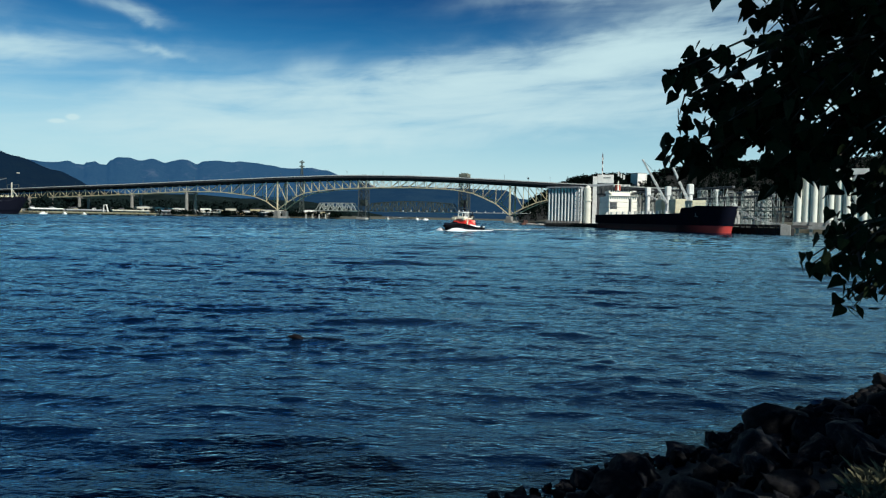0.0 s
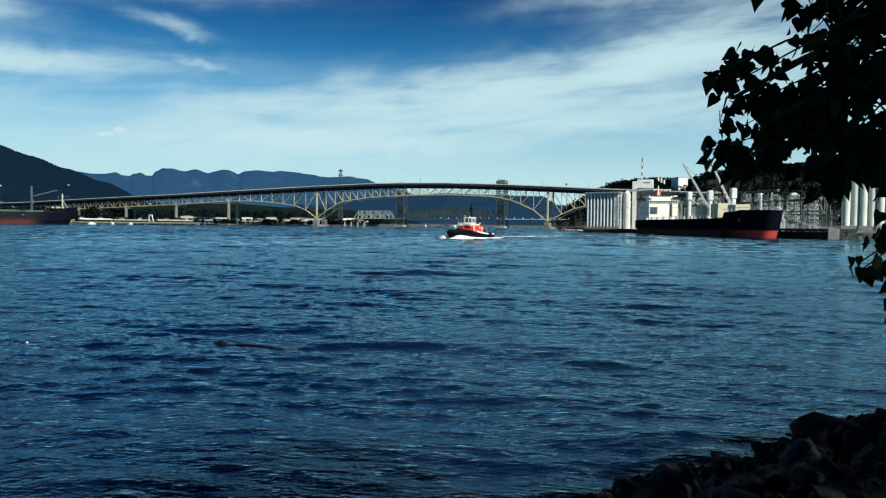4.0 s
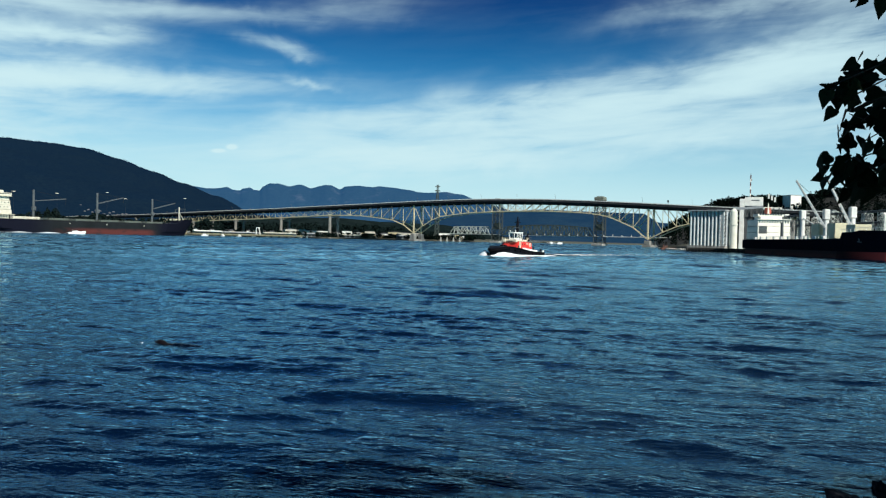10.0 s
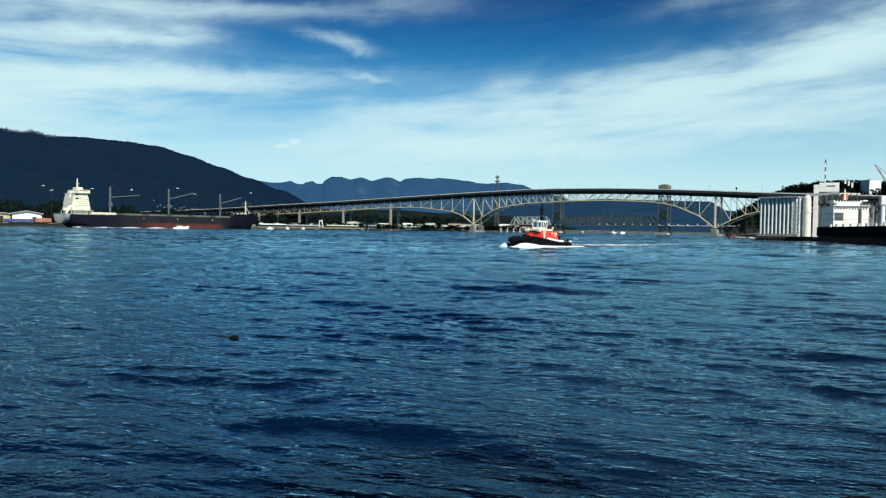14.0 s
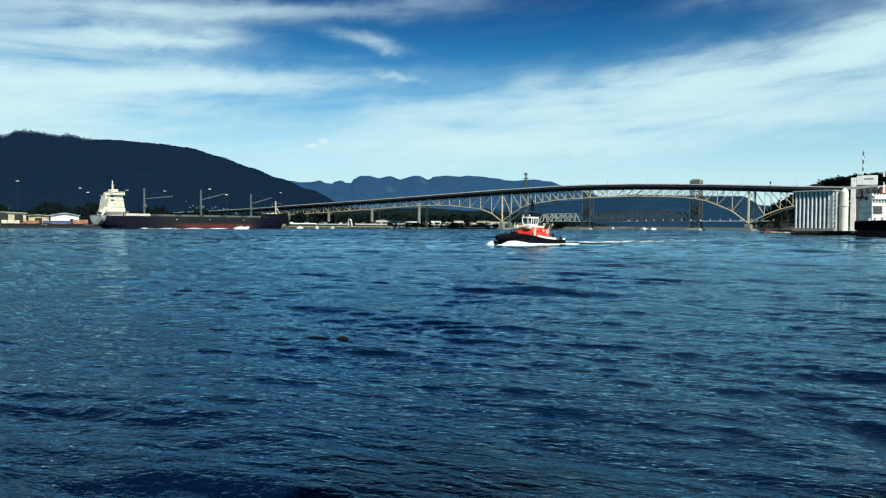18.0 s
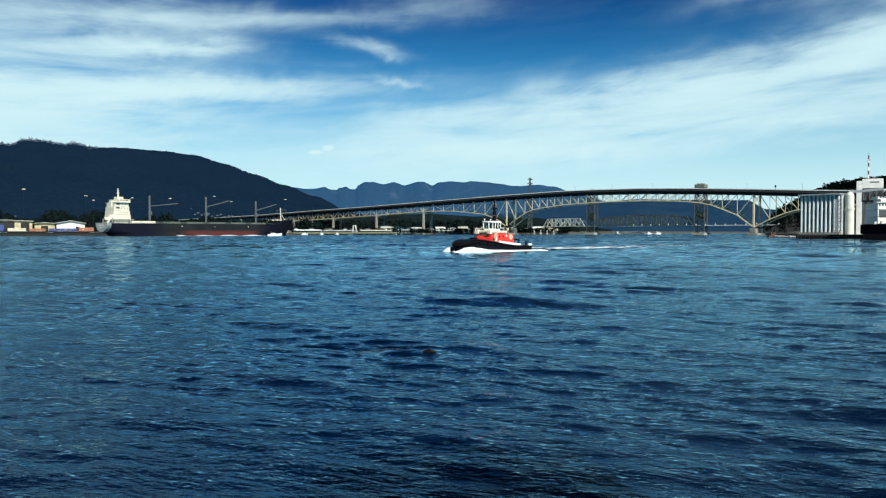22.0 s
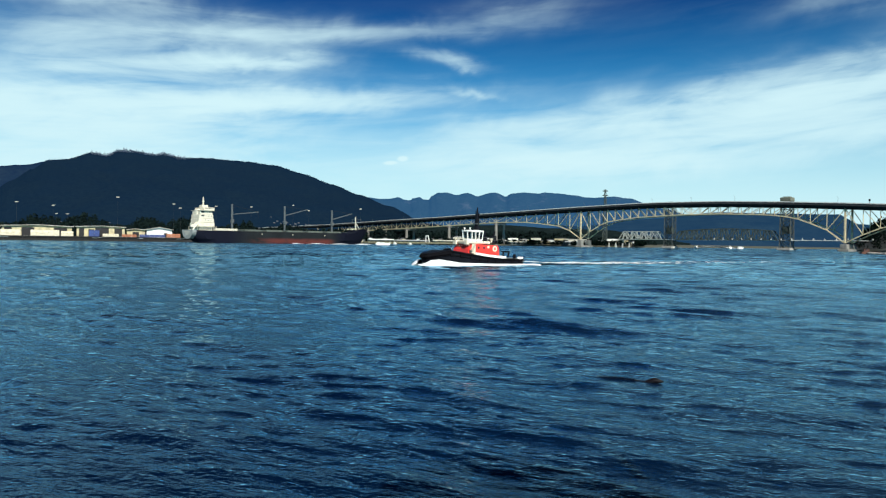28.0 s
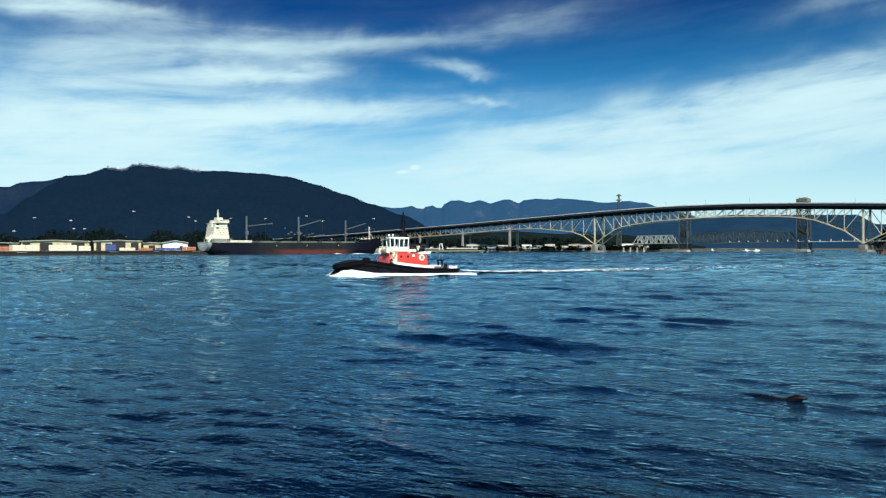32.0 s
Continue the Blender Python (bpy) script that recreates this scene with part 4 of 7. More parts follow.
    # head lines from the forecastle to the mooring block
    for y0, da in ((4.0, 0.0), (5.4, 0.25)):
        bm = bmesh.new()
        a_, b_ = Vector((L / 2 + 0.4, y0, 8.6)), local(26.1 + da, 252, 3.6)
        ends = [a_.lerp(b_, f) - Vector((0, 0, 5.2 * f * (1 - f))) for f in (0, 0.15, 0.3, 0.45, 0.6, 0.75, 0.9, 1.0)]
        for u0, u1 in zip(ends, ends[1:]):
            tube(bm, u0, u1, 0.07, None, 6)
        part("mooring_line", bm, crane_white, top)
    for y in (7.35, -7.35):
        bm = bmesh.new()
        x = L / 2 - 6.5
        beam(bm, (x, y * 1.03, 7.0), (x + 0.4, y * 1.03, 5.7), 0.25)
        beam(bm, (x - 0.5, y * 1.05, 6.0), (x + 1.1, y * 0.99, 5.7), 0.3)
        part("anchor", bm, crane_grey, top)
    bm = bmesh.new()
    beam(bm, (L / 2 - 6, 0, 9), (L / 2 - 6, 0, 15), 0.4)
    part("foremast", bm, crane_white, top)


make_right_ship()


# ---------------------------------------------------------------- woods seen from afar
leaf_far = mat("far_foliage", (0.004, 0.008, 0.0055), 0.95, 0, 0.35, 6, 0, second=(0.0025, 0.005, 0.0045), sheen=0.0)


leaf_belt = mat("belt_foliage", (0.009, 0.016, 0.015), 0.95, 0, 0.35, 6, 0, second=(0.005, 0.010, 0.010), sheen=0.0)


def woods(name, label, seeds, parent=None, dense=44, leaf=None):
    """Many far trees as one mass: each crown is a cloud of small leaf sprays with gaps."""
    rng = random.Random(name + label)
    verts, faces = [], []
    for x, y, z, h, w, conifer in seeds:
        for k in range(dense):
            f = rng.random()
            r = w * ((1 - f) * 0.95 + 0.05 if conifer else math.sqrt(max(0.02, 1 - (2 * f - 1) ** 2))) * math.sqrt(rng.random())
            a_ = rng.uniform(0, 6.283)
            c = Vector((x + r * math.cos(a_), y + r * math.sin(a_), z + h * (0.12 + 0.88 * f)))
            s = w * rng.uniform(0.16, 0.36) * (0.6 if conifer and f > 0.7 else 1)
            n = Vector((rng.gauss(0, 1), rng.gauss(0, 1), rng.gauss(0, 1))).normalized()
            t1 = n.orthogonal().normalized()
            t2 = n.cross(t1)
            i0 = len(verts)
            verts += [c + t1 * s, c + t2 * s * rng.uniform(0.5, 1), c - t1 * s * rng.uniform(0.5, 1), c - t2 * s + n * s * 0.4]
            faces += [(i0, i0 + 1, i0 + 2), (i0, i0 + 2, i0 + 3)]
    me = bpy.data.meshes.new(name)
    me.from_pydata([tuple(v) for v in verts], [], faces)
    me.materials.append(leaf or leaf_far)
    ob = new(name, me)
    return tagged(ob, label, "trees", kind="stuff")


HILL = [(5.4, 0.0), (6.3, 0.5), (7, 1.1), (8, 1.8), (9.78, 2.75), (10.5, 3.1), (11.3, 3.2), (12.2, 3.35), (13.8, 3.4), (14.9, 3.35), (15.35, 2.85), (16.0, 3.05), (16.8, 3.5), (17.85, 3.85), (19.1, 4.0), (20.6, 4.1), (26, 4.5), (34, 5.0), (50, 5.2), (70, 5)]
ridge("hill", mat("hill_ground", (0.006, 0.008, 0.006), 0.95, 0, 0.3, 12, 0.3), HILL, 800, 1020, 5, "steep wooded hill on the south shore", step=0.25, seed=5)


def make_woods():
    rng = random.Random(4)
    s = []
    for k in range(1500):
        az_ = rng.uniform(5.6, 36)
        f = rng.random() ** 0.8
        d = 800 + 220 * f
        z = up_to(1020, smooth_curve(HILL, az_)) * f ** 0.85
        if 15.1 < az_ < 16.1 and f > 0.88:
            continue
        h = rng.uniform(7, 13) * (0.5 if az_ < 7 else 1)
        p = polar(az_, d)
        s.append((p.x, p.y, z - 1, h, h * rng.uniform(0.22, 0.42), rng.random() < 0.4))
    for k in range(900):
        az_ = rng.uniform(6.5, 30)
        p = polar(az_, 1012 + rng.uniform(-14, 6))
        h = rng.uniform(5, 11)
        s.append((p.x, p.y, up_to(1020, smooth_curve(HILL, az_)) - 3, h, h * rng.uniform(0.3, 0.5), rng.random() < 0.3))
    woods("wooded_slope", "dark mixed trees covering the south hill", s)
    s = []
    for k in range(1300):
        az_ = rng.uniform(-62, -7.5)
        d = (870 + (az_ + 62) * 6) + rng.uniform(70, 330)
        h = rng.uniform(6, 17) * (1.0 if az_ < -33 else 0.62)
        p = polar(az_, d)
        s.append((p.x, p.y, 2, h, h * rng.uniform(0.25, 0.45), rng.random() < 0.4))
    for k in range(1100):
        az_ = rng.uniform(-68, -33)
        f = rng.random()
        p = polar(az_, 1080 + 420 * f)
        h = rng.uniform(9, 19)
        s.append((p.x, p.y, 3 + 38 * f * (1 if az_ < -40 else 0.5) * (0.6 + 0.4 * math.sin(az_ * 1.3) * math.sin(az_ * 0.47)), h, h * rng.uniform(0.3, 0.5), rng.random() < 0.5))
    for k in range(760):
        az_ = rng.uniform(-34, -8)
        p = polar(az_, 1290 + rng.uniform(0, 260) + (120 if az_ > -14 else 0))
        h = rng.uniform(13, 25) * (1 if az_ < -15 else 0.75)
        s.append((p.x, p.y, 3, h, h * rng.uniform(0.3, 0.5), rng.random() < 0.4))
    woods("tree_belt", "dark belt of trees along the north shore", s, leaf=leaf_belt)
    s = []
    for k in range(420):
        az_ = rng.uniform(-51.5, -45)
        p = polar(az_, 3990 + rng.uniform(-60, 15))
        h = rng.uniform(6, 17)
        s.append((p.x, p.y, up_to(4000, smooth_curve(NEAR_CREST, az_, True)) - 5 - rng.uniform(0, 14), h, h * 0.6, True))
    woods("frosted_trees", "frosted pale conifers on the mountain top", s, dense=14, leaf=mat("frosted_needles", (0.22, 0.28, 0.38), 0.9, 0, 0.3, 20, 0, second=(0.012, 0.018, 0.03), sheen=0.0))
    s = []
    for k in range(1100):
        az_ = rng.uniform(-55.5, -27.5)
        p = polar(az_, 3990 + rng.uniform(-40, 15))
        h = rng.uniform(2.5, 5)
        s.append((p.x, p.y, up_to(4000, smooth_curve(NEAR_CREST, az_, True)) - 6, h, h * 1.2, False))
    # the ridge trees share the mountain's emissive haze
    woods("ridge_trees", "ragged conifers along the mountain ridge", s, dense=16, leaf=haze_forest)
    s = []
    for k in range(620):
        az_ = rng.uniform(-31, -8.3)
        p = polar(az_, 1010 + rng.uniform(-25, 90) + (40 if az_ < -14 else 0))
        h = rng.uniform(2.5, 8)
        s.append((p.x, p.y, 1.8, h, h * rng.uniform(0.4, 0.7), False))
    woods("shore_bushes", "low bushes between the waterfront buildings", s)


make_woods()


# ---------------------------------------------------------------- grain terminal
silo_wall = mat("silo_concrete", (0.60, 0.63, 0.60), 0.85, 0, 0.16, 5, 0.2, second=(0.46, 0.50, 0.50))
silo_cream = mat("silo_cream", (0.72, 0.72, 0.62), 0.8, 0, 0.1, 5, 0.1, second=(0.58, 0.58, 0.5))
clad_white = mat("cladding_white", (0.76, 0.75, 0.70), 0.6, 0, 0.1, 4, 0.1)
clad_grey = mat("cladding_grey", (0.15, 0.17, 0.17), 0.6, 0, 0.15, 4, 0.1)
clad_dark = mat("cladding_dark", (0.06, 0.065, 0.07), 0.7, 0, 0.2, 4, 0.1)
roof_grey = mat("roof_sheet", (0.36, 0.37, 0.38), 0.5, 0.2, 0.15, 5, 0.1)


def make_silo_block():
    a_, b_ = polar(11.13, 402), polar(8.52, 410)
    L = (b_ - a_).length
    top = thing("grain_silo_block", placed(a_, b_), "tall pale concrete grain silo block with ribbed walls", "silo")
    n = 10
    w = L / n
    for k in range(n):
        bm = bmesh.new()
        tube(bm, (w * (k + 0.5), 0.0, 3.4), (w * (k + 0.5), 0.0, 22.2), w * 0.27, None, 20)
        part("silo_cell", bm, silo_wall, top, smooth=False)
    bm = bmesh.new()
    box(bm, (L / 2, -6.2, 12.7), (L, 10, 19.2))
    # shade in the grooves is put into this greyer wall colour
    part("core_wall", bm, mat("silo_recess_shade", (0.46, 0.50, 0.52), 0.9, 0, 0.2, 5, 0.2), top, "wall between the cells, groove shade painted grey")
    bm = bmesh.new()
    box(bm, (L / 2, -5, 22.5), (L + 0.6, 13, 0.7))
    bevelled(bm, 0.1)
    part("roof_slab", bm, roof_grey, top)
    bm = bmesh.new()
    box(bm, (L / 2, -5, 2.5), (L + 0.4, 13, 1.8))
    part("plinth", bm, concrete, top)
    bm = bmesh.new()
    for k in range(9):
        z = 2 + 2.2 * k
        box(bm, (-0.25, 0.6, z), (0.5, 1.6, 0.25))
        beam(bm, (-0.3, 0.2, z), (-0.3, 1.4, z + 2.2), 0.12)
    part("stair_tower", bm, steel_dark, top)
    bm = bmesh.new()
    tube(bm, (-2.6, -4.2, 2.2), (-2.6, -4.2, 22.0), 2.0, 1.9, 24)
    tube(bm, (-2.6, -4.2, 22.0), (-2.6, -4.2, 23.6), 1.9, 0.7, 24)
    tube(bm, (-2.6, -4.2, 14.6), (-2.6, -4.2, 15.4), 2.3, 2.3, 24)
    part("round_tower", bm, silo_cream, top, "white round end silo")
    bm = bmesh.new()
    beam(bm, (-2, -5, 23.4), (-16, -9, 24.6), 1.4, 1.2)
    part("conveyor_gallery", bm, roof_grey, top)


make_silo_block()


def make_headhouse():
    c = polar(12.85, 430)
    top = thing("terminal_headhouse", placed(c, polar(13.9, 430)), "white grain terminal headhouse with galleries behind the ship", "building")

    def bx(name, m, a0, a1, z0, z1, d=10, y=0):
        f = 430 * math.pi / 180
        bm = bmesh.new()
        box(bm, (((a0 + a1) / 2 - 12.85) * f, y + d / 2, (z0 + z1) / 2), ((a1 - a0) * f, d, z1 - z0))
        bevelled(bm, 0.12)
        return part(name, bm, m, top)
    bx("lift_shaft", clad_white, 12.08, 12.42, 0, 30.4, 8)
    bx("upper_house", clad_white, 12.43, 13.7, 26.4, 31.4)
    bx("middle_house", clad_dark, 12.43, 13.7, 20, 26.3, 9, 0.4)
    bx("base_wall", clad_dark, 12.43, 15.2, 0, 19.9, 9, 1)
    bx("gallery", clad_white, 13.72, 15.0, 24.4, 25.6, 4)
    bx("gallery", roof_grey, 11.7, 12.07, 24.6, 25.8, 4)
    for k in range(7):
        bm = bmesh.new()
        x = -2.5 + 2.9 * k
        beam(bm, (x, -0.3, 20), (x, -0.3, 25.5), 0.35)
        beam(bm, (x, -0.3, 20), (x + 2.9, -0.3, 25.5), 0.25)
        part("steel_frame", bm, grey_steel, top)
    bm = bmesh.new()
    for k in range(3):
        box(bm, (9.2 + 1.6 * k, 2, 32 - k), (0.9, 0.9, 2.6))
    part("roof_vent", bm, clad_white, top)
    bm = bmesh.new()
    box(bm, (2.4, -0.05, 29.6), (4.2, 0.12, 0.7))
    part("lettering_bar", bm, clad_grey, top)


make_headhouse()


def make_radio_mast():
    top = thing("radio_mast", pose(*polar(12.8, 440), 0, 0, 10), "slim lattice radio mast painted in red and white bands", "mast")
    reds = mat("mast_red", (0.10, 0.025, 0.03), 0.5, 0, 0.15, 1)
    for k in range(8):
        bm = bmesh.new()
        lattice(bm, 0.36, 0.36, 28 + 2.1 * k, 30.05 + 2.1 * k, 2, 0.11)
        part("mast_section", bm, reds if k % 2 else clad_white, top)
    bm = bmesh.new()
    lattice(bm, 0.9, 0.7, 0, 28, 12, 0.14)
    part("mast_foot", bm, grey_steel, top)
    bm = bmesh.new()
    beam(bm, (0, 0, 44.8), (0, 0, 46), 0.12)
    box(bm, (0.5, 0, 42), (0.25, 0.7, 1.2))
    part("aerial", bm, grey_steel, top)


make_radio_mast()


pale_lattice = mat("galvanised_lattice", (0.58, 0.60, 0.55), 0.5, 0.2, 0.2, 3, 0.1)


def make_loading_gear():
    rng = random.Random(9)
    for k, (az_, d, h) in enumerate(((15.3, 405, 20), (16.5, 396, 21), (17.2, 388, 18), (18.3, 378, 21), (19.4, 366, 20), (20.4, 352, 19), (21.4, 340, 18), (22.4, 330, 17), (23.6, 318, 17), (24.8, 306, 16))):
        top = thing("loading_tower", pose(*polar(az_, d), 0, 0, rng.uniform(-20, 20)), "grey steel lattice ship-loading tower on the wharf", "tower", "loading towers")
        bm = bmesh.new()
        lattice(bm, 4.0, 3.2, 2, h, 8, 0.15)
        part("lattice_frame", bm, pale_lattice, top)
        bm = bmesh.new()
        box(bm, (0, 0, h + 0.4), (2.2, 2.2, 0.8))
        bevelled(bm, 0.15)
        part("head_box", bm, clad_grey if k % 2 else clad_white, top)
        bm = bmesh.new()
        beam(bm, (0.6, -1.5, h - 0.5), (1.5, -7, h - 8), 0.45)
        part("loading_spout", bm, crane_grey, top)
    for z, a0, d0, a1, d1 in ((19.2, 15.0, 410, 22.6, 334), (14.2, 16.0, 398, 25.4, 300), (16.4, 22.2, 332, 31, 312)):
        p, q = polar(a0, d0), polar(a1, d1)
        top = thing("conveyor_gallery", placed(p, q), "long enclosed conveyor gallery on steel trestles", "conveyor", "conveyors")
        L = (q - p).length
        bm = bmesh.new()
        box(bm, (L / 2, 0, z + 0.4), (L, 1.4, 0.8))
        part("casing", bm, clad_dark, top)
        bm = bmesh.new()
        box(bm, (L / 2, 0, z + 0.87), (L, 1.7, 0.12))
        part("roof_sheet", bm, roof_grey, top)
        for k in range(int(L / 9)):
            bm = bmesh.new()
            x = 4 + 9 * k
            beam(bm, (x, -1.0, 2), (x, -1.0, z), 0.22)
            beam(bm, (x, 1.0, 2), (x, 1.0, z), 0.22)
            beam(bm, (x, -1.0, z - 6), (x, 1.0, z), 0.15)
            part("trestle", bm, pale_lattice, top)


make_loading_gear()


def make_wharf():
    p, q = polar(8.3, 400), polar(12.6, 396)
    top = thing("timber_wharf", placed(p, q), "low dark timber wharf below the silo block", "wharf")
    L = (q - p).length
    bm = bmesh.new()
    box(bm, (L / 2, 9, 1.7), (L, 20, 0.9))
    part("wharf_deck", bm, dark_timber, top)
    bm = bmesh.new()
    box(bm, (L / 2, 1.5, 0.2), (L, 2, 2.0))
    part("fender_wall", bm, dark_timber, top)
    for k in range(16):
        bm = bmesh.new()
        tube(bm, (0.6 + k * L / 16, -0.6, -2), (0.6 + k * L / 16, -0.6, 1.9), 0.3, None, 8)
        part("pile", bm, dark_timber, top)
    p, q = polar(12.6, 405), polar(25.8, 256)
    u = (q - p).normalized()
    side = Vector((-u.y, u.x, 0))
    p, q = p + side * 3, q + side * 0
    top = thing("berth", placed(p, q), "dark ship berth on timber piles beside the carrier", "wharf")
    L = (q - p).length
    bm = bmesh.new()
    box(bm, (L / 2, 6, 2.9), (L, 12, 0.9))
    part("wharf_deck", bm, dark_timber, top)
    bm = bmesh.new()
    box(bm, (L / 2, 3, 0.6), (L, 5, 3.4))
    part("fender_wall", bm, dark_timber, top)
    for k in range(46):
        bm = bmesh.new()
        tube(bm, (1 + k * (L - 2) / 45, -0.4, -2), (1 + k * (L - 2) / 45, -0.4, 3.3), 0.28, None, 8)
        part("pile", bm, dark_timber, top)
    for k in range(14):
        bm = bmesh.new()
        x = L - 60 + 4.2 * k
        beam(bm, (x, 0.6, 3.35), (x, 0.6, 5.6), 0.16)
        beam(bm, (x, 0.6, 5.5), (x + 4.2, 0.6, 5.5), 0.14)
        part("dock_rail", bm, grey_steel, top)
    rack = thing("pipe_rack", placed(p, q), "slender green-grey steel pipe rack on the berth beside the bow", "pipe rack")
    rack_steel = mat("rack_steel", (0.15, 0.20, 0.18), 0.6, 0, 0.25, 2, 0.1, second=(0.07, 0.09, 0.08))
    rng = random.Random(12)
    for k in range(22):
        bm = bmesh.new()
        x = L - 58 + 2.6 * k
        z = rng.choice((9.6, 12.4, 13.9, 13.9, 15.5))
        beam(bm, (x, 5.0 + 2.2 * (k % 2), 3.3), (x, 5.0 + 2.2 * (k % 2), z), rng.choice((0.16, 0.22, 0.30)))
        part("rack_post", bm, rack_steel, rack)
    for y, z, w in ((5.0, 6.4, 0.22), (7.2, 9.5, 0.35), (5.0, 12.2, 0.22), (6.0, 9.2, 0.5)):
        bm = bmesh.new()
        beam(bm, (L - 58.4, y, z), (L - 3, y, z - (1.4 if w > 0.4 else 0)), w)
        part("rack_pipe", bm, rack_steel, rack)
    for name, a0, a1, d, m, lab in (("mooring_block", 25.9, 26.6, 252, concrete, "square pale concrete mooring block at the berth end"), ("quay_wall", 26.8, 33.5, 262, concrete, "concrete quay wall with dark bays")):
        p, q = polar(a0, d), polar(a1, d)
        L = (q - p).length
        bm = bmesh.new()
        if name == "mooring_block":
            box(bm, (L / 2, 2, 0.8), (L, 5, 5.2))
            bevelled(bm, 0.12)
            solid(name, bm, m, lab, "wharf", placed(p, q))
        else:
            top = thing(name, placed(p, q), lab, "wharf")
            box(bm, (L / 2, 4, 2.6), (L, 8, 1.0))
            part("quay_beam", bm, m, top)
            for k in range(8):
                bm = bmesh.new()
                box(bm, (1 + k * (L - 2) / 7, 1.2, 0), (0.9, 1.6, 4.2))
                part("quay_post", bm, m, top)


make_wharf()


def make_white_silos():
    for k in range(13):
        p = polar(27.0 + 0.52 * k, 305 + (k % 2) * 0.4)
        top = thing("grain_silo", pose(*p, 0, 0, -29), "tall cream cylindrical grain silo behind the quay", "silo", "row of grain silos")
        bm = bmesh.new()
        tube(bm, (0, 0, 4.5), (0, 0, 21.5), 1.32, None, 20)
        part("shell", bm, silo_cream, top)
        bm = bmesh.new()
        tube(bm, (0, 0, 21.5), (0, 0, 22.6), 1.4, 0.4, 20)
        part("cap", bm, roof_grey, top)
        bm = bmesh.new()
        box(bm, (0, 0, 3.2), (2.6, 2.6, 2.7))
        part("base", bm, concrete, top)
    bm = bmesh.new()
    p, q = polar(26.7, 307), polar(33.9, 307)
    L = (q - p).length
    box(bm, (L / 2, 0, 24.0), (L, 2.4, 2.2))
    for k in range(12):
        beam(bm, (1.5 + k * L / 12, 0, 22), (1.5 + k * L / 12, 0, 23), 0.4)
    solid("distribution_gallery", bm, clad_white, "white gallery running over the silo tops", "building", placed(p, q))
    for az_, d, w, h, lab in ((22.8, 345, 6, 9, "white grain cleaning house on the terminal"), (23.6, 345, 4, 6, "pale terminal shed with a flat roof")):
        top = thing("terminal_building", pose(*polar(az_, d), 0, 0, -az_), lab, "building", "terminal buildings")
        bm = bmesh.new()
        box(bm, (0, 0, 2 + h / 2), (w, 7, h))
        bevelled(bm, 0.1)
        part("wall", bm, clad_white, top)
        bm = bmesh.new()
        box(bm, (0, 0, 2.2 + h), (w + 0.5, 7.5, 0.4))
        part("roof", bm, roof_grey, top)
        for i in range(3):
            bm = bmesh.new()
            box(bm, (-w / 3 + i * w / 3, -3.53, 2 + h * 0.7), (1.1, 0.1, 1.4))
            part("window", bm, dark_glass, top)


make_white_silos()


def make_hill_block():
    top = thing("apartment_building", pose(*polar(15.62, 985), 0, 0, 22), "white apartment block among trees on the hill", "building")
    bm = bmesh.new()
    box(bm, (0, 0, 53.5), (15, 15, 31))
    part("wall", bm, clad_white, top)
    bm = bmesh.new()
    box(bm, (0, 0, 69.3), (15.6, 15.6, 0.6))
    part("roof", bm, roof_grey, top)
    for k in range(3):
        window_row(top, (-5.5, -7.5, 59.5 + 3.2 * k), (3.6, 0, 0), 4, 0.3, 0.3)


make_hill_block()


# ---------------------------------------------------------------- north shore
shed_cream = mat("shed_cream", (0.56, 0.48, 0.27), 0.75, 0, 0.12, 6, 0.1, second=(0.26, 0.23, 0.16))
bale_white = mat("wrapped_bales", (0.72, 0.66, 0.50), 0.6, 0, 0.2, 2, 0.2)
tarp_blue = mat("tarp_blue", (0.03, 0.06, 0.22), 0.5, 0, 0.2, 2, 0.2)
rust = mat("rusty_orange", (0.42, 0.16, 0.08), 0.7, 0, 0.25, 2, 0.2)
dark_bay = mat("dark_doorway", (0.02, 0.02, 0.022), 0.9, 0, 0.2, 3, 0)


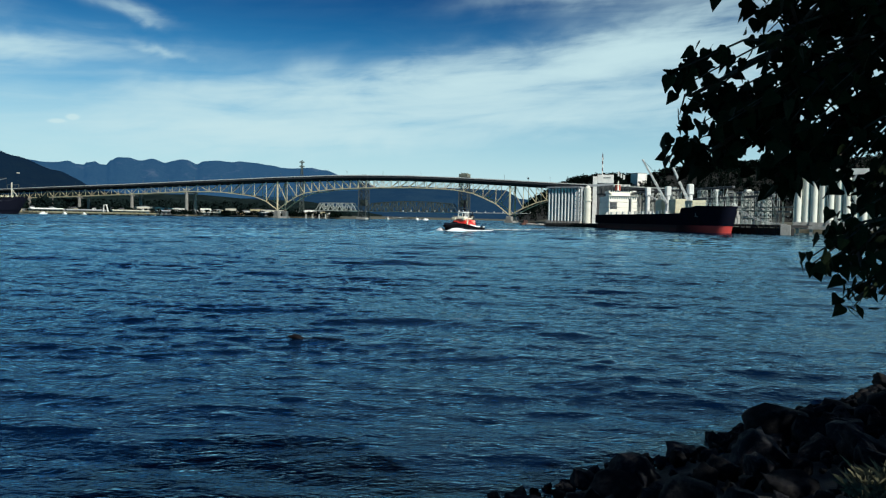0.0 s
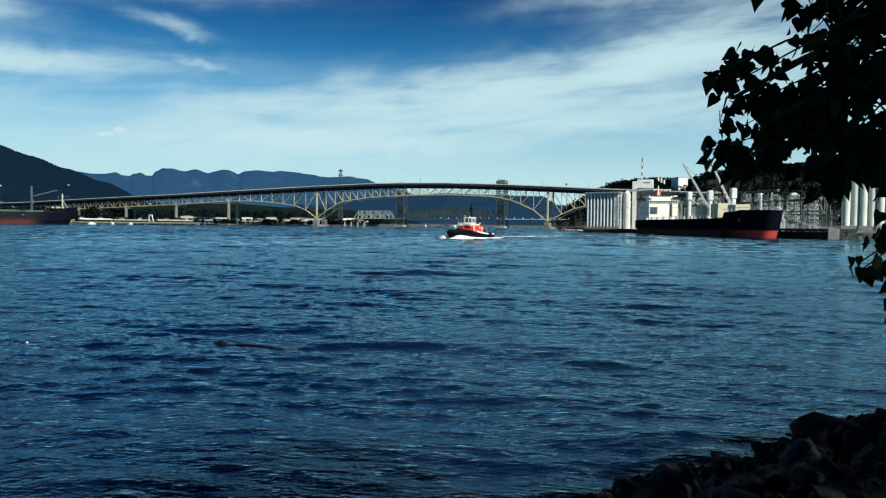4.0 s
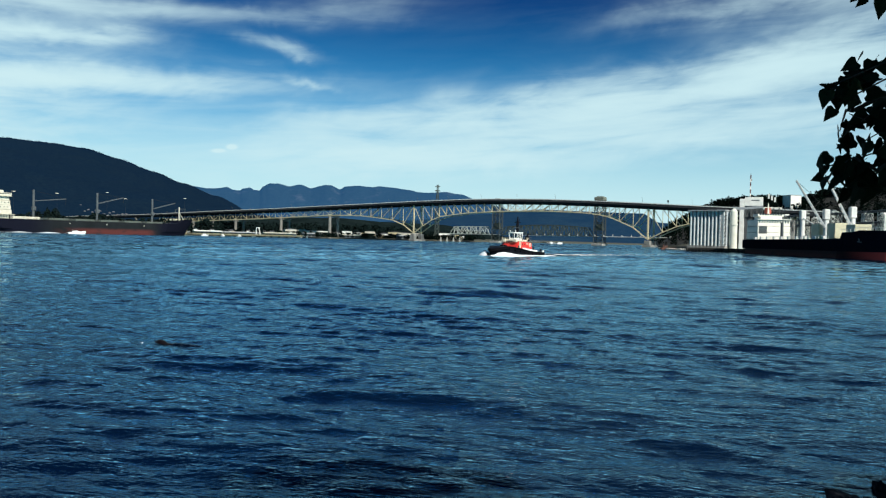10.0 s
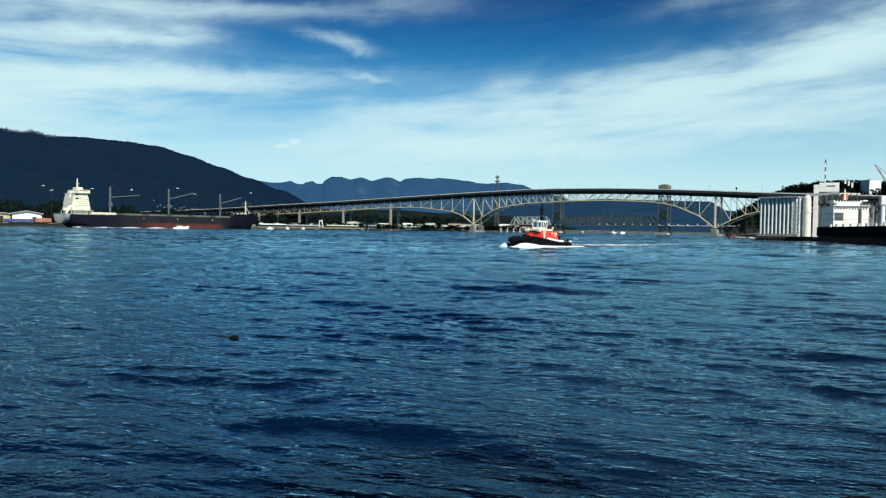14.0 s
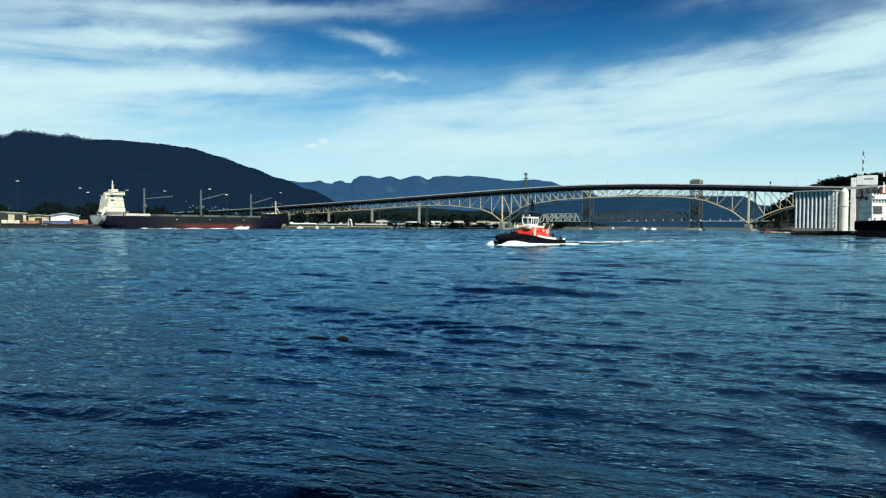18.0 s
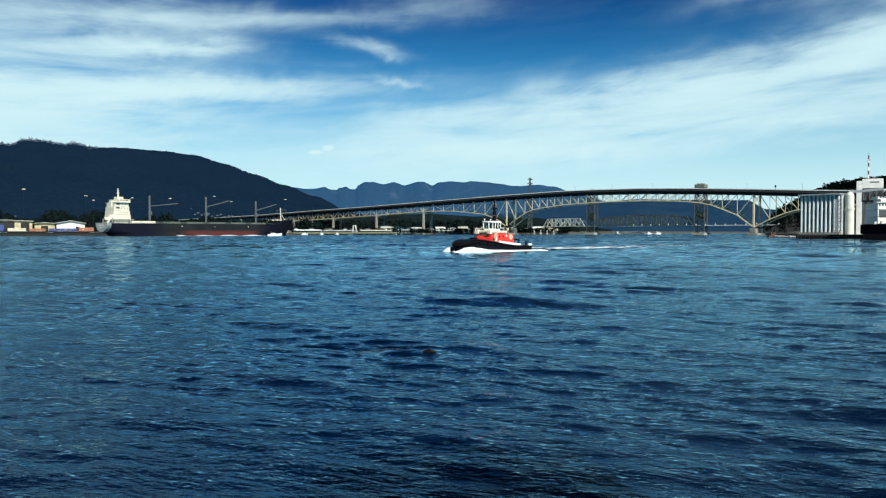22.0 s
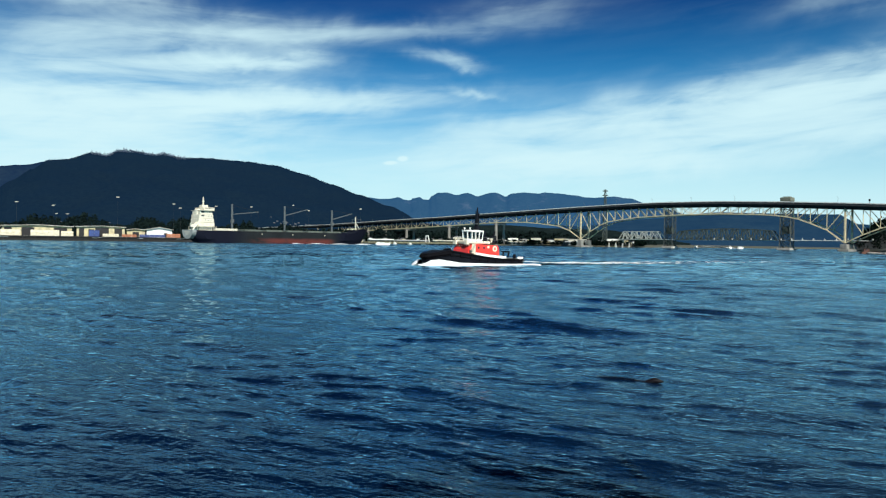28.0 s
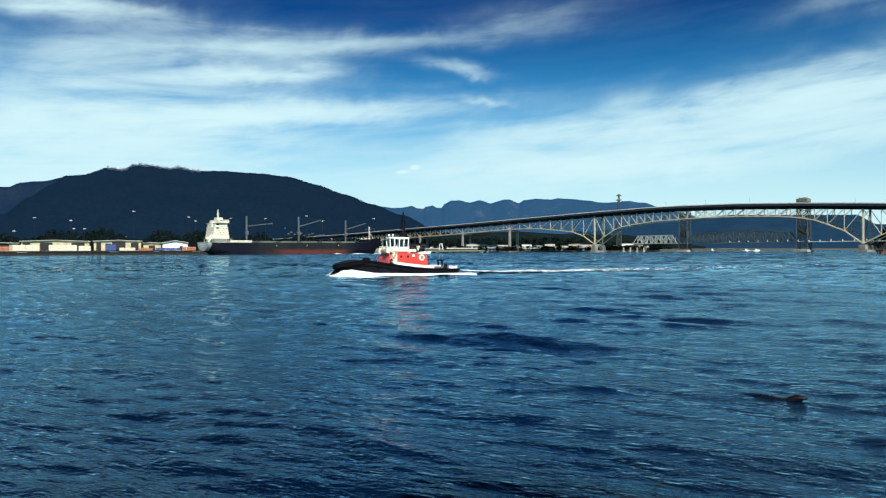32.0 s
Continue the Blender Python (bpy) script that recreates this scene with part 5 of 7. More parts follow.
def shed(a0, a1, d, z_wall, z_ridge, wall, label, doors, base=5.0):
    """A warehouse that faces the water: walls, doors and a low gabled roof."""
    p, q = polar(a0, d), polar(a1, d)
    L = (q - p).length
    top = thing("warehouse", placed(p, q), label, "warehouse", "waterfront sheds")
    bm = bmesh.new()
    box(bm, (L / 2, 14, (z_wall + base) / 2), (L, 28, z_wall - base))
    part("wall", bm, wall, top)
    bm = bmesh.new()
    o = [(-1.5, z_wall - 0.2), (L * 0.5, z_ridge), (L + 1.5, z_wall - 0.2), (L + 1.5, z_wall + 0.35), (L * 0.5, z_ridge + 0.5), (-1.5, z_wall + 0.35)]
    lo, hi = [bm.verts.new((x, -2.8, z)) for x, z in o], [bm.verts.new((x, 30, z)) for x, z in o]
    bm.faces.new(lo[::-1])
    bm.faces.new(hi)
    for k in range(6):
        bm.faces.new((lo[k], lo[(k + 1) % 6], hi[(k + 1) % 6], hi[k]))
    part("roof", bm, mat("weathered_roof", (0.50, 0.47, 0.40), 0.7, 0, 0.25, 9, 0.1, second=(0.32, 0.30, 0.27)), top)
    bm = bmesh.new()
    v = [bm.verts.new(c) for c in ((0, 0.05, z_wall - 0.1), (L, 0.05, z_wall - 0.1), (L / 2, 0.05, z_ridge))] + [bm.verts.new(c) for c in ((0, 0.5, z_wall - 0.1), (L, 0.5, z_wall - 0.1), (L / 2, 0.5, z_ridge))]
    bm.faces.new(v[:3])
    bm.faces.new(v[3:][::-1])
    part("gable", bm, wall, top)
    # open bays are near-black panels, their inside shade put into the colour
    for x0, w, h in doors:
        bm = bmesh.new()
        box(bm, (x0 * L, -0.02, base + h / 2), (w, 0.3, h))
        part("door_opening", bm, dark_bay, top)


def make_left_terminal():
    shed(-62, -57.2, 880, 13.5, 14.0, shed_cream, "cream warehouse with a pale low-pitched roof", ((0.8, 14, 8),))
    shed(-57.0, -52.7, 880, 15.4, 16.6, shed_cream, "long cream warehouse with dark open bays", ((0.08, 7, 9), (0.36, 12, 9), (0.83, 13, 9), (0.6, 4, 6)))
    shed(-52.4, -49.2, 872, 15.6, 16.6, shed_cream, "cream dock shed with a curved pale roof", ((0.10, 5, 9), (0.30, 6, 8), (0.52, 14, 10), (0.86, 8, 9)))
    shed(-49.1, -47.8, 890, 13.4, 14.2, shed_cream, "small cream shed beside the dock", ((0.5, 7, 6),))
    shed(-47.7, -45.9, 876, 13.6, 16.4, clad_white, "white gabled shed beside the moored carrier", ((0.75, 4, 5),))
    for a0, a1, d, h, m, lab in ((-58.9, -57.7, 862, 5, rust, "stack of orange-brown timber bundles"), (-57.5, -55.9, 862, 6.6, bale_white, "stack of white wrapped pulp bales"), (-55.3, -53.5, 862, 6.6, bale_white, "stack of white wrapped pulp bales"),
                                 (-53.4, -52.6, 862, 5.6, bale_white, "lower stack of pale wrapped bales"), (-51.6, -50.9, 860, 7, tarp_blue, "dark blue covered cargo stack"), (-50.7, -49.6, 861, 3.4, bale_white, "low stack of pale cargo"),
                                 (-49.4, -48.4, 860, 3, rust, "low stack of rusty steel cargo"), (-48.2, -46.4, 860, 3.2, tarp_blue, "long row of blue covered cargo"), (-46.3, -45.3, 861, 4.2, rust, "orange cargo stack beside the ship's stern")):
        p, q = polar(a0, d), polar(a1, d)
        L = (q - p).length
        n = max(2, int(L / 5))
        top = thing("cargo_stack", placed(p, q), lab, "cargo", "cargo stacks")
        for k in range(n):
            for j in range(2):
                bm = bmesh.new()
                box(bm, ((k + 0.5) * L / n, 3, 4.72 + h * (0.25 + 0.5 * j)), (L / n - 0.12, 6 - j * 0.6, h / 2 - 0.06))
                bevelled(bm, 0.25)
                part("bale", bm, m, top)
    p, q = polar(-66, 850), polar(-44.2, 850)
    L = (q - p).length
    top = thing("terminal_wharf", placed(p, q), "long dark timber wharf along the cargo terminal", "wharf")
    bm = bmesh.new()
    box(bm, (L / 2, 22, 4.2), (L, 46, 1.0))
    part("wharf_deck", bm, dark_timber, top)
    bm = bmesh.new()
    box(bm, (L / 2, 1.5, 1.3), (L, 2, 4.7))
    part("fender_wall", bm, dark_timber, top)
    for k in range(56):
        bm = bmesh.new()
        tube(bm, (2 + k * L / 56, -0.5, -2), (2 + k * L / 56, -0.5, 4.4), 0.5, None, 8)
        part("pile", bm, dark_timber, top)
    rng = random.Random(5)
    for k in range(30):
        bm = bmesh.new()
        box(bm, ((k + 0.5) * L / 30, -0.3, 4.5 if k % 4 else 3.6), (L / 30 * rng.uniform(0.6, 0.97), 0.5, 0.6))
        part("fender_beam", bm, clad_pale if rng.random() < 0.75 else deck_edge, top)


make_left_terminal()


def make_light_masts():
    pole = mat("galvanised_pole", (0.02, 0.025, 0.03), 0.7, 0.0, 0.15, 2, 0)
    first = None
    for az_, el_, d in ((-57.4, 1.5, 930), (-56.15, 2.45, 930), (-53.9, 2.3, 940), (-53.7, 1.7, 980), (-53.0, 1.7, 980), (-49.7, 3.05, 900), (-45.8, 2.67, 930), (-45.3, 2.37, 960), (-42.7, 2.6, 930),
                        (-40.05, 2.6, 960), (-36.8, 2.83, 960), (-35.55, 2.42, 990), (-31.4, 2.63, 990), (-20.1, 1.9, 1300)):
        h = up_to(d, el_)
        top = thing("light_mast", pose(*polar(az_, d), 0, 0, -az_), "tall thin floodlight mast with a white lamp head", "light mast", "terminal light masts")
        bm = bmesh.new()
        tube(bm, (0, 0, 0), (0, 0, h), 0.09, 0.05, 8)
        part("pole", bm, pole, top)
        bm = bmesh.new()
        tube(bm, (0, 0, h - 0.25), (0, 0, h + 0.25), 1.9, 1.5, 12)
        part("lamp_head", bm, white_paint, top)


make_light_masts()


def small_house(w, d, h, wall, roofm, pitch):
    top = thing("house", Matrix(), "", "building")
    bm = bmesh.new()
    box(bm, (0, 0, h / 2), (w, d, h))
    part("wall", bm, wall, top)
    bm = bmesh.new()
    o = [(-w / 2 - 0.4, h), (0, h + pitch), (w / 2 + 0.4, h)]
    lo, hi = [bm.verts.new((x, -d / 2 - 0.4, z)) for x, z in o], [bm.verts.new((x, d / 2 + 0.4, z)) for x, z in o]
    bm.faces.new(lo)
    bm.faces.new(hi[::-1])
    for k in range(3):
        bm.faces.new((lo[k], lo[(k + 1) % 3], hi[(k + 1) % 3], hi[k]))
    part("roof", bm, roofm, top)
    for k in range(3):
        bm = bmesh.new()
        box(bm, (-w / 3 + k * w / 3, -d / 2 - 0.03, h * 0.55), (w * 0.14, 0.1, h * 0.3))
        part("window", bm, dark_glass, top)
    return top


def slope_height(pts, az_, f, d0, d1, rough, seed):
    """The ground of a ridge() at the part f of the way up."""
    p = polar(az_, d0 + (d1 - d0) * f)
    fold = noise.fractal(Vector((p.x / 420, p.y / 420, seed)), 0.9, 2.0, 5) * rough * min(1, f * 2.5)
    return up_to(d1, smooth_curve(pts, az_, True)) * f ** 0.85 + fold * (1 - 0.6 * f)


def make_hillside_houses():
    rng = random.Random(23)
    wall = mat("hillside_wall", (0.11, 0.12, 0.14), 0.8, 0, 0.2, 3)
    roofs = mat("hillside_roof", (0.20, 0.20, 0.22), 0.8, 0, 0.2, 3)
    src = small_house(6, 5, 3.0, wall, roofs, 1.3)
    spots = [(-38.6 + 0.28 * k + rng.uniform(-0.08, 0.08), rng.uniform(0.13, 0.17)) for k in range(12)] + [(rng.uniform(-58, -50), rng.uniform(0.06, 0.10)) for k in range(6)]
    for k, (az_, f) in enumerate(spots):
        z = slope_height(NEAR_CREST, az_, f, 2300, 4000, 60, 3)
        m = pose(*polar(az_, 2300 + 1700 * f, z - 1.0), 0, 0, -az_ + rng.uniform(-35, 45))
        if k == 0:
            src.matrix_world = m
            ob = src
        else:
            ob = copy_thing(src, m)
        tagged(ob, "small pale house among the trees on the mountainside", "house", "hillside houses")


def make_silo_shore():
    rng = random.Random(41)
    pale = mat("pale_shore_stone", (0.42, 0.41, 0.37), 0.9, 0, 0.3, 1.0, 0.4, second=(0.22, 0.21, 0.19))
    rest = bmesh.new()
    shapes = [boulder_mesh(50 + k) for k in range(3)]
    for k in range(170):
        az_ = rng.uniform(6.4, 8.7)
        p = polar(az_, 520 - (az_ - 6.4) * 44 + rng.uniform(-3, 5))
        w = rng.uniform(0.8, 2.2)
        loose = rng.choice(shapes).copy()
        loose.transform(Matrix.LocRotScale((p.x, p.y, 0.25 * w), Euler((0, 0, rng.uniform(0, 6.28))), (w * 1.4, w, w * 0.8)))
        rest.from_mesh(loose)
    solid("shore_stones", rest, pale, "pale stones along the shore beside the silos", "rocks", kind="stuff")
    top = thing("work_barge", pose(*polar(7.0, 500), 0, 0, 8), "small rust-brown work barge moored by the bank", "barge")
    bm = bmesh.new()
    prism(bm, [(-5, -2.2), (4.2, -2.2), (5.2, -1.2), (5.2, 1.2), (4.2, 2.2), (-5, 2.2)], -0.5, 1.3)
    bevelled(bm, 0.12)
    part("hull", bm, mat("barge_rust", (0.12, 0.05, 0.03), 0.8, 0, 0.3, 1.5, 0.3), top)
    bm = bmesh.new()
    box(bm, (-2.2, 0, 2.2), (3.0, 2.6, 1.8))
    bevelled(bm, 0.1)
    part("deckhouse", bm, mat("barge_rust", (0.12, 0.05, 0.03)), top)
    for y in (-1.31, 1.31):
        bm = bmesh.new()
        box(bm, (-2.2, y, 2.5), (1.6, 0.06, 0.6))
        part("window", bm, dark_glass, top)


def make_north_shore():
    rng = random.Random(12)
    dark_roof = mat("dark_roof", (0.10, 0.10, 0.11), 0.8, 0, 0.2, 3)
    pale = mat("weathered_pale_wall", (0.50, 0.48, 0.40), 0.8, 0, 0.2, 3, 0.1)
    kinds = [(small_house(10, 8, 4.5, pale, dark_roof, 1.5), "white waterfront building with a pale roof"), (small_house(6, 6, 6, shed_cream, dark_roof, 2), "cream two-storey house with a dark roof"),
             (small_house(15, 8, 3.6, clad_grey, roof_grey, 1.2), "long low grey boat shed"), (small_house(5, 5, 7, clad_white, dark_roof, 1.4), "narrow white building by the water"), (small_house(8, 6, 3, pale, roof_grey, 1.6), "low cream cabin on the shore")]
    for k in range(78):
        az_ = -31.5 + 23.0 * (k + rng.uniform(-0.6, 0.6)) / 78
        d = smooth_curve([(-33, 980), (-20, 1090), (-12, 1035), (-8.5, 1075)], az_) + rng.uniform(0, 90)
        src, lab = kinds[rng.randrange(5)]
        if k < 5:
            src, lab = kinds[k]
            ob = src
            ob.matrix_world = pose(*polar(az_, d, 1.6), 0, 0, -az_ + rng.uniform(-30, 30))
        else:
            ob = copy_thing(src, pose(*polar(az_, d, 1.6), 0, 0, -az_ + rng.uniform(-30, 30)))
        tagged(ob, lab, "building", "north shore buildings")
    for k in range(15):
        az_ = -23.5 + 0.95 * k + rng.uniform(-0.3, 0.3)
        w, h = rng.uniform(12, 24), rng.uniform(6, 11)
        ob = small_house(w, 12, h, rng.choice((pale, clad_white, shed_cream)), rng.choice((roof_grey, dark_roof)), rng.uniform(0.4, 1.6))
        ob.matrix_world = pose(*polar(az_, 1120 + rng.uniform(0, 60), 2.0), 0, 0, -az_ + rng.uniform(-20, 20))
        tagged(ob, "broad pale industrial building on the north shore", "building", "north shore buildings")
    for a0, a1, d, h, m in ((-30.6, -28.6, 985, 5.0, clad_pale), (-28.4, -25.9, 1000, 4.2, roof_grey), (-25.4, -22.9, 1012, 4.6, pale), (-22.3, -20.8, 1040, 5.4, roof_grey), (-19.2, -17.4, 1050, 4.6, pale), (-14.6, -12.9, 1030, 5.6, roof_grey)):
        p, q = polar(a0, d), polar(a1, d + 12)
        L = (q - p).length
        top = thing("boat_shed", placed(p, q, 1.8), "long low boat shed with a pale flat roof", "shed", "waterfront boat sheds")
        bm = bmesh.new()
        box(bm, (L / 2, 5, h * 0.4), (L, 10, h * 0.8))
        part("wall", bm, clad_grey, top)
        bm = bmesh.new()
        box(bm, (L / 2, 4, h * 0.86), (L + 1, 15, 0.5))
        box(bm, (L / 2, 5.5, h * 0.86 + 0.75), (L + 1, 7, 1.0))
        bevelled(bm, 0.1)
        part("roof", bm, m, top)
        for k in range(int(L / 6)):
            bm = bmesh.new()
            box(bm, (3 + 6 * k, -0.06, h * 0.32), (3.6, 0.2, h * 0.5))
            part("door", bm, dark_bay, top)
    top = thing("boat_hoist", pose(*polar(-25.85, 1000, 1.8), 0, 0, 35), "white steel boat hoist on the quay", "crane")
    for x, y in ((-3, -3), (3, -3), (3, 3), (-3, 3)):
        bm = bmesh.new()
        beam(bm, (x, y, 0), (x * 0.55 - 1.0, y * 0.8, 11), 0.5)
        part("leg", bm, clad_white, top)
    bm = bmesh.new()
    for y in (-2.4, 2.4):
        beam(bm, (-3, y, 10.8), (1.2, y, 11.2), 0.8)
    beam(bm, (-2.6, -2.4, 10.8), (-2.6, 2.4, 10.8), 0.8)
    part("crossbeam", bm, clad_white, top)
    # the pale bank behind the carrier's bow, with a row of floats and moored craft
    p, q = polar(-31.0, 940), polar(-22.5, 1040)
    L = (q - p).length
    bm = bmesh.new()
    box(bm, (L / 2, 0, 2.2), (L, 14, 2.6))
    bevelled(bm, 0.8)
    solid("gravel_bank", bm, mat("pale_gravel", (0.17, 0.16, 0.10), 0.95, 0, 0.2, 3, 0.4), "long pale bank of sand and gravel on the shore", "gravel bank", placed(p, q))
    for k in range(15):
        az_ = -30.6 + 0.6 * k + rng.uniform(-0.1, 0.1)
        top = thing("mooring_float", pose(*polar(az_, 930 + 9 * k), 0, 0, -az_), "dark timber float with piles at the marina", "dock", "marina floats")
        bm = bmesh.new()
        box(bm, (0, 0, 0.5), (8.5, 4, 0.9))
        part("float_deck", bm, dark_timber, top)
        for x in (-4, 0, 4):
            bm = bmesh.new()
            tube(bm, (x, 2, -1), (x, 2, 4), 0.25, None, 6)
            part("pile", bm, dark_timber, top)
        if k % 2 or k > 8:
            moored = thing("moored_boat", pose(*polar(az_ + 0.15, 926 + 9 * k, 0.0), 0, 0, rng.uniform(0, 180)), "small white moored motor boat at a float", "boat", "moored boats")
            bm = bmesh.new()
            hull_mesh(bm, 9, 3, -0.3, 1.3, lambda p_: 0.5 * p_, 2.0, 0.5, 0.1, fine=12, layers=2)
            part("hull", bm, clad_white, moored)
            bm = bmesh.new()
            box(bm, (-0.5, 0, 2.0), (4, 2.2, 1.4))
            bevelled(bm, 0.2)
            part("cabin", bm, clad_white, moored)
    for k in range(9):
        az_ = -11.4 + 0.26 * k
        top = thing("mooring_dolphin", pose(*polar(az_, 985), 0, 0, 0), "cluster of pale mooring piles under the bridge", "mooring piles", "mooring piles")
        for x, y in ((-0.8, 0), (0.8, 0.2), (0, 0.9)):
            bm = bmesh.new()
            tube(bm, (x * 1.2, y, -2), (x * 0.6, y * 0.5, 4.5 + 1.5 * (k % 2)), 0.3, None, 7)
            part("pile", bm, parapet_mat if k % 2 else dark_timber, top)


make_north_shore()
make_hillside_houses()


# ---------------------------------------------------------------- tug
TUG_START, TUG_WAY = Vector((6.77, 205.2, 0)), Vector((-0.434, -0.901, 0))
tug_black = mat("tug_black", (0.006, 0.007, 0.011), 0.55, 0, 0.25, 1.2, 0.1, sheen=0.06)
clear_glass = mat("clear_window_glass", (0.72, 0.82, 0.86), 0.04, 0, 0.05, 0.5, 0)
for node in clear_glass.node_tree.nodes:
    if node.type == "BSDF_PRINCIPLED":
        node.inputs["Transmission Weight"].default_value = 1.0
        node.inputs["IOR"].default_value = 1.12
tyre = mat("fender_rubber", (0.006, 0.006, 0.008), 0.85, 0, 0.25, 0.5, 0.4, sheen=0.04)
tug_red = mat("tug_red", (0.78, 0.045, 0.03), 0.35, 0, 0.1, 1.5, 0.03, second=(0.66, 0.04, 0.03))
tug_cream = mat("tug_cream", (0.80, 0.72, 0.55), 0.45, 0, 0.08, 1, 0.03)
tug_white = mat("tug_white", (0.84, 0.84, 0.80), 0.4, 0, 0.06, 1, 0.03)
deck_grey = mat("tug_deck", (0.10, 0.11, 0.11), 0.8, 0, 0.2, 1, 0.2)


def make_tug():
    top = thing("tugboat", Matrix(), "black and red harbour tug with white wheelhouse under way", "tugboat")

    def sheer(p):
        return 0.2 * p + 1.1 * min(1, max(0, (p - 0.3) / 0.5)) ** 1.5 - 6.0 * max(0, p - 0.74) ** 1.4
    bm = bmesh.new()
    hull_mesh(bm, 19.6, 7.0, -0.8, 1.12, sheer, 3.0, 0.40, 0.12, fine=44, blunt=0.5)
    part("hull", bm, tug_black, top)
    # rubber fendering round the sheer and on the bow
    def edge(p, z_off, out):
        z = 1.12 + sheer(p) + z_off
        x0, x1 = -9.8, 9.8 + 0.3 * z
        hb = 3.5 * min(1.0, (max(0.0, (1 - p) / 0.40) ** 0.5), ((p + 0.012) / 0.12) ** 0.35)
        return x0 + (x1 - x0) * p + (out if p > 0.9 else 0), hb + out, z
    for side in (1, -1):
        for z_off, r in ((-0.15, 0.16), (-0.75, 0.10)):
            bm = bmesh.new()
            pts = [edge(k / 30, z_off, 0.06) for k in range(31)]
            for a_, b_ in zip(pts, pts[1:]):
                tube(bm, (a_[0], side * a_[1], a_[2]), (b_[0], side * b_[1], b_[2]), r, None, 8)
            part("fender", bm, tyre, top, "black rubber fender")
        for k in range(9):
            bm = bmesh.new()
            x = -7.5 + 1.7 * k
            e_ = edge((x + 9.8) / 20.2, -0.6, 0.2)
            tube(bm, (x, side * (e_[1] - 0.2), e_[2]), (x, side * (e_[1] + 0.02), e_[2]), 0.3, None, 14)
            part("tyre", bm, tyre, top)
    bm = bmesh.new()
    pts = [edge(0.80 + 0.2 * k / 12, -0.45, 0.1) for k in range(13)]
    for side in (1, -1):
        for a_, b_ in zip(pts, pts[1:]):
            tube(bm, (a_[0], side * a_[1], a_[2]), (b_[0], side * b_[1], b_[2]), 0.24, None, 10)
    part("bow_fender", bm, tyre, top, "thick rounded bow fender")
    bm = bmesh.new()
    prism(bm, [(-9.0, -2.5), (-9.0, 2.5), (-7, 3.0), (3, 3.1), (6.5, 2.0), (6.5, -2.0), (3, -3.1), (-7, -3.0)], 0.9, 1.3)
    part("deck", bm, deck_grey, top)
    # bulwark with white stripes
    for side in (1, -1):
        for xa, xb in ((-4.4, 1.9), (-8.7, -7.0)):
            bm = bmesh.new()
            pts = [edge((xa + (xb - xa) * k / 8 + 9.8) / 20.2, 0.20, -0.02) for k in range(9)]
            for a_, b_ in zip(pts, pts[1:]):
                beam(bm, (a_[0], side * a_[1], a_[2]), (b_[0], side * b_[1], b_[2]), 0.16, 0.38)
            part("bulwark_stripe", bm, tug_white, top, "white painted bulwark")
        for x in (-6.4, -6.7, 2.2, 2.6):
            bm = bmesh.new()
            tube(bm, (x, side * 3.2, 1.25), (x, side * 3.2, 1.9), 0.13, None, 10)
            part("bollard", bm, tug_black, top)
    # red deckhouse: battered ends
    bm = bmesh.new()
    o = [(-4.1, 1.2), (-3.7, 3.3), (1.4, 3.45), (1.9, 3.2), (2.4, 2.7), (2.7, 1.2)]
    lo, hi = [bm.verts.new((x, -2.35, z)) for x, z in o], [bm.verts.new((x, 2.35, z)) for x, z in o]
    bm.faces.new(lo[::-1])
    bm.faces.new(hi)
    for k in range(6):
        bm.faces.new((lo[k], lo[(k + 1) % 6], hi[(k + 1) % 6], hi[k]))
    bevelled(bm, 0.12, 2)
    house = part("deckhouse", bm, tug_red, top, "bright red deckhouse")
    for side in (1, -1):
        for x in (-0.6, 0.5):
            bm = bmesh.new()
            tube(bm, (x, side * 2.33, 2.85), (x, side * 2.39, 2.85), 0.2, None, 14)
            part("porthole", bm, dark_glass, house)
        bm = bmesh.new()
        tube(bm, (-2.9, side * 2.3, 2.75), (-2.9, side * 2.385, 2.75), 0.48, None, 20)
        part("emblem", bm, tug_cream, house, "round pale emblem")
        bm = bmesh.new()
        box(bm, (-2.9, side * 2.40, 2.75), (0.28, 0.05, 0.5))
        part("emblem_mark", bm, tug_red, house)
        bm = bmesh.new()
        box(bm, (2.15, side * 2.36, 2.2), (0.45, 0.08, 0.6))
        part("house_window", bm, dark_glass, house)
        bm = bmesh.new()
        box(bm, (1.55, side * 2.40, 2.5), (0.75, 0.12, 1.9))
        bevelled(bm, 0.04)
        part("door", bm, tug_cream, house, "cream side door")
        bm = bmesh.new()
        for k in range(6):
            box(bm, (2.25 - 0.16 * k, side * 2.62, 1.7 + 0.36 * k), (0.3, 0.5, 0.06))
        beam(bm, (2.5, side * 2.85, 2.4), (1.4, side * 2.85, 4.6), 0.06)
        part("ladder", bm, tug_cream, top)
    bm = bmesh.new()
    box(bm, (0.2, 0, 3.75), (4.6, 4.3, 0.45))
    bevelled(bm, 0.1)
    part("bridge_deck", bm, tug_cream, top)
    # wheelhouse: sills, raked posts, windows, roof
    bm = bmesh.new()
    prism(bm, [(x * 0.89, y * 0.89) for x, y in ((-1.2, -1.3), (-1.2, 1.3), (1.2, 1.3), (1.8, 0.75), (1.8, -0.75), (1.2, -1.3))], 3.9, 4.3)
    wheel = part("wheelhouse", bm, tug_white, top, "white wheelhouse base")
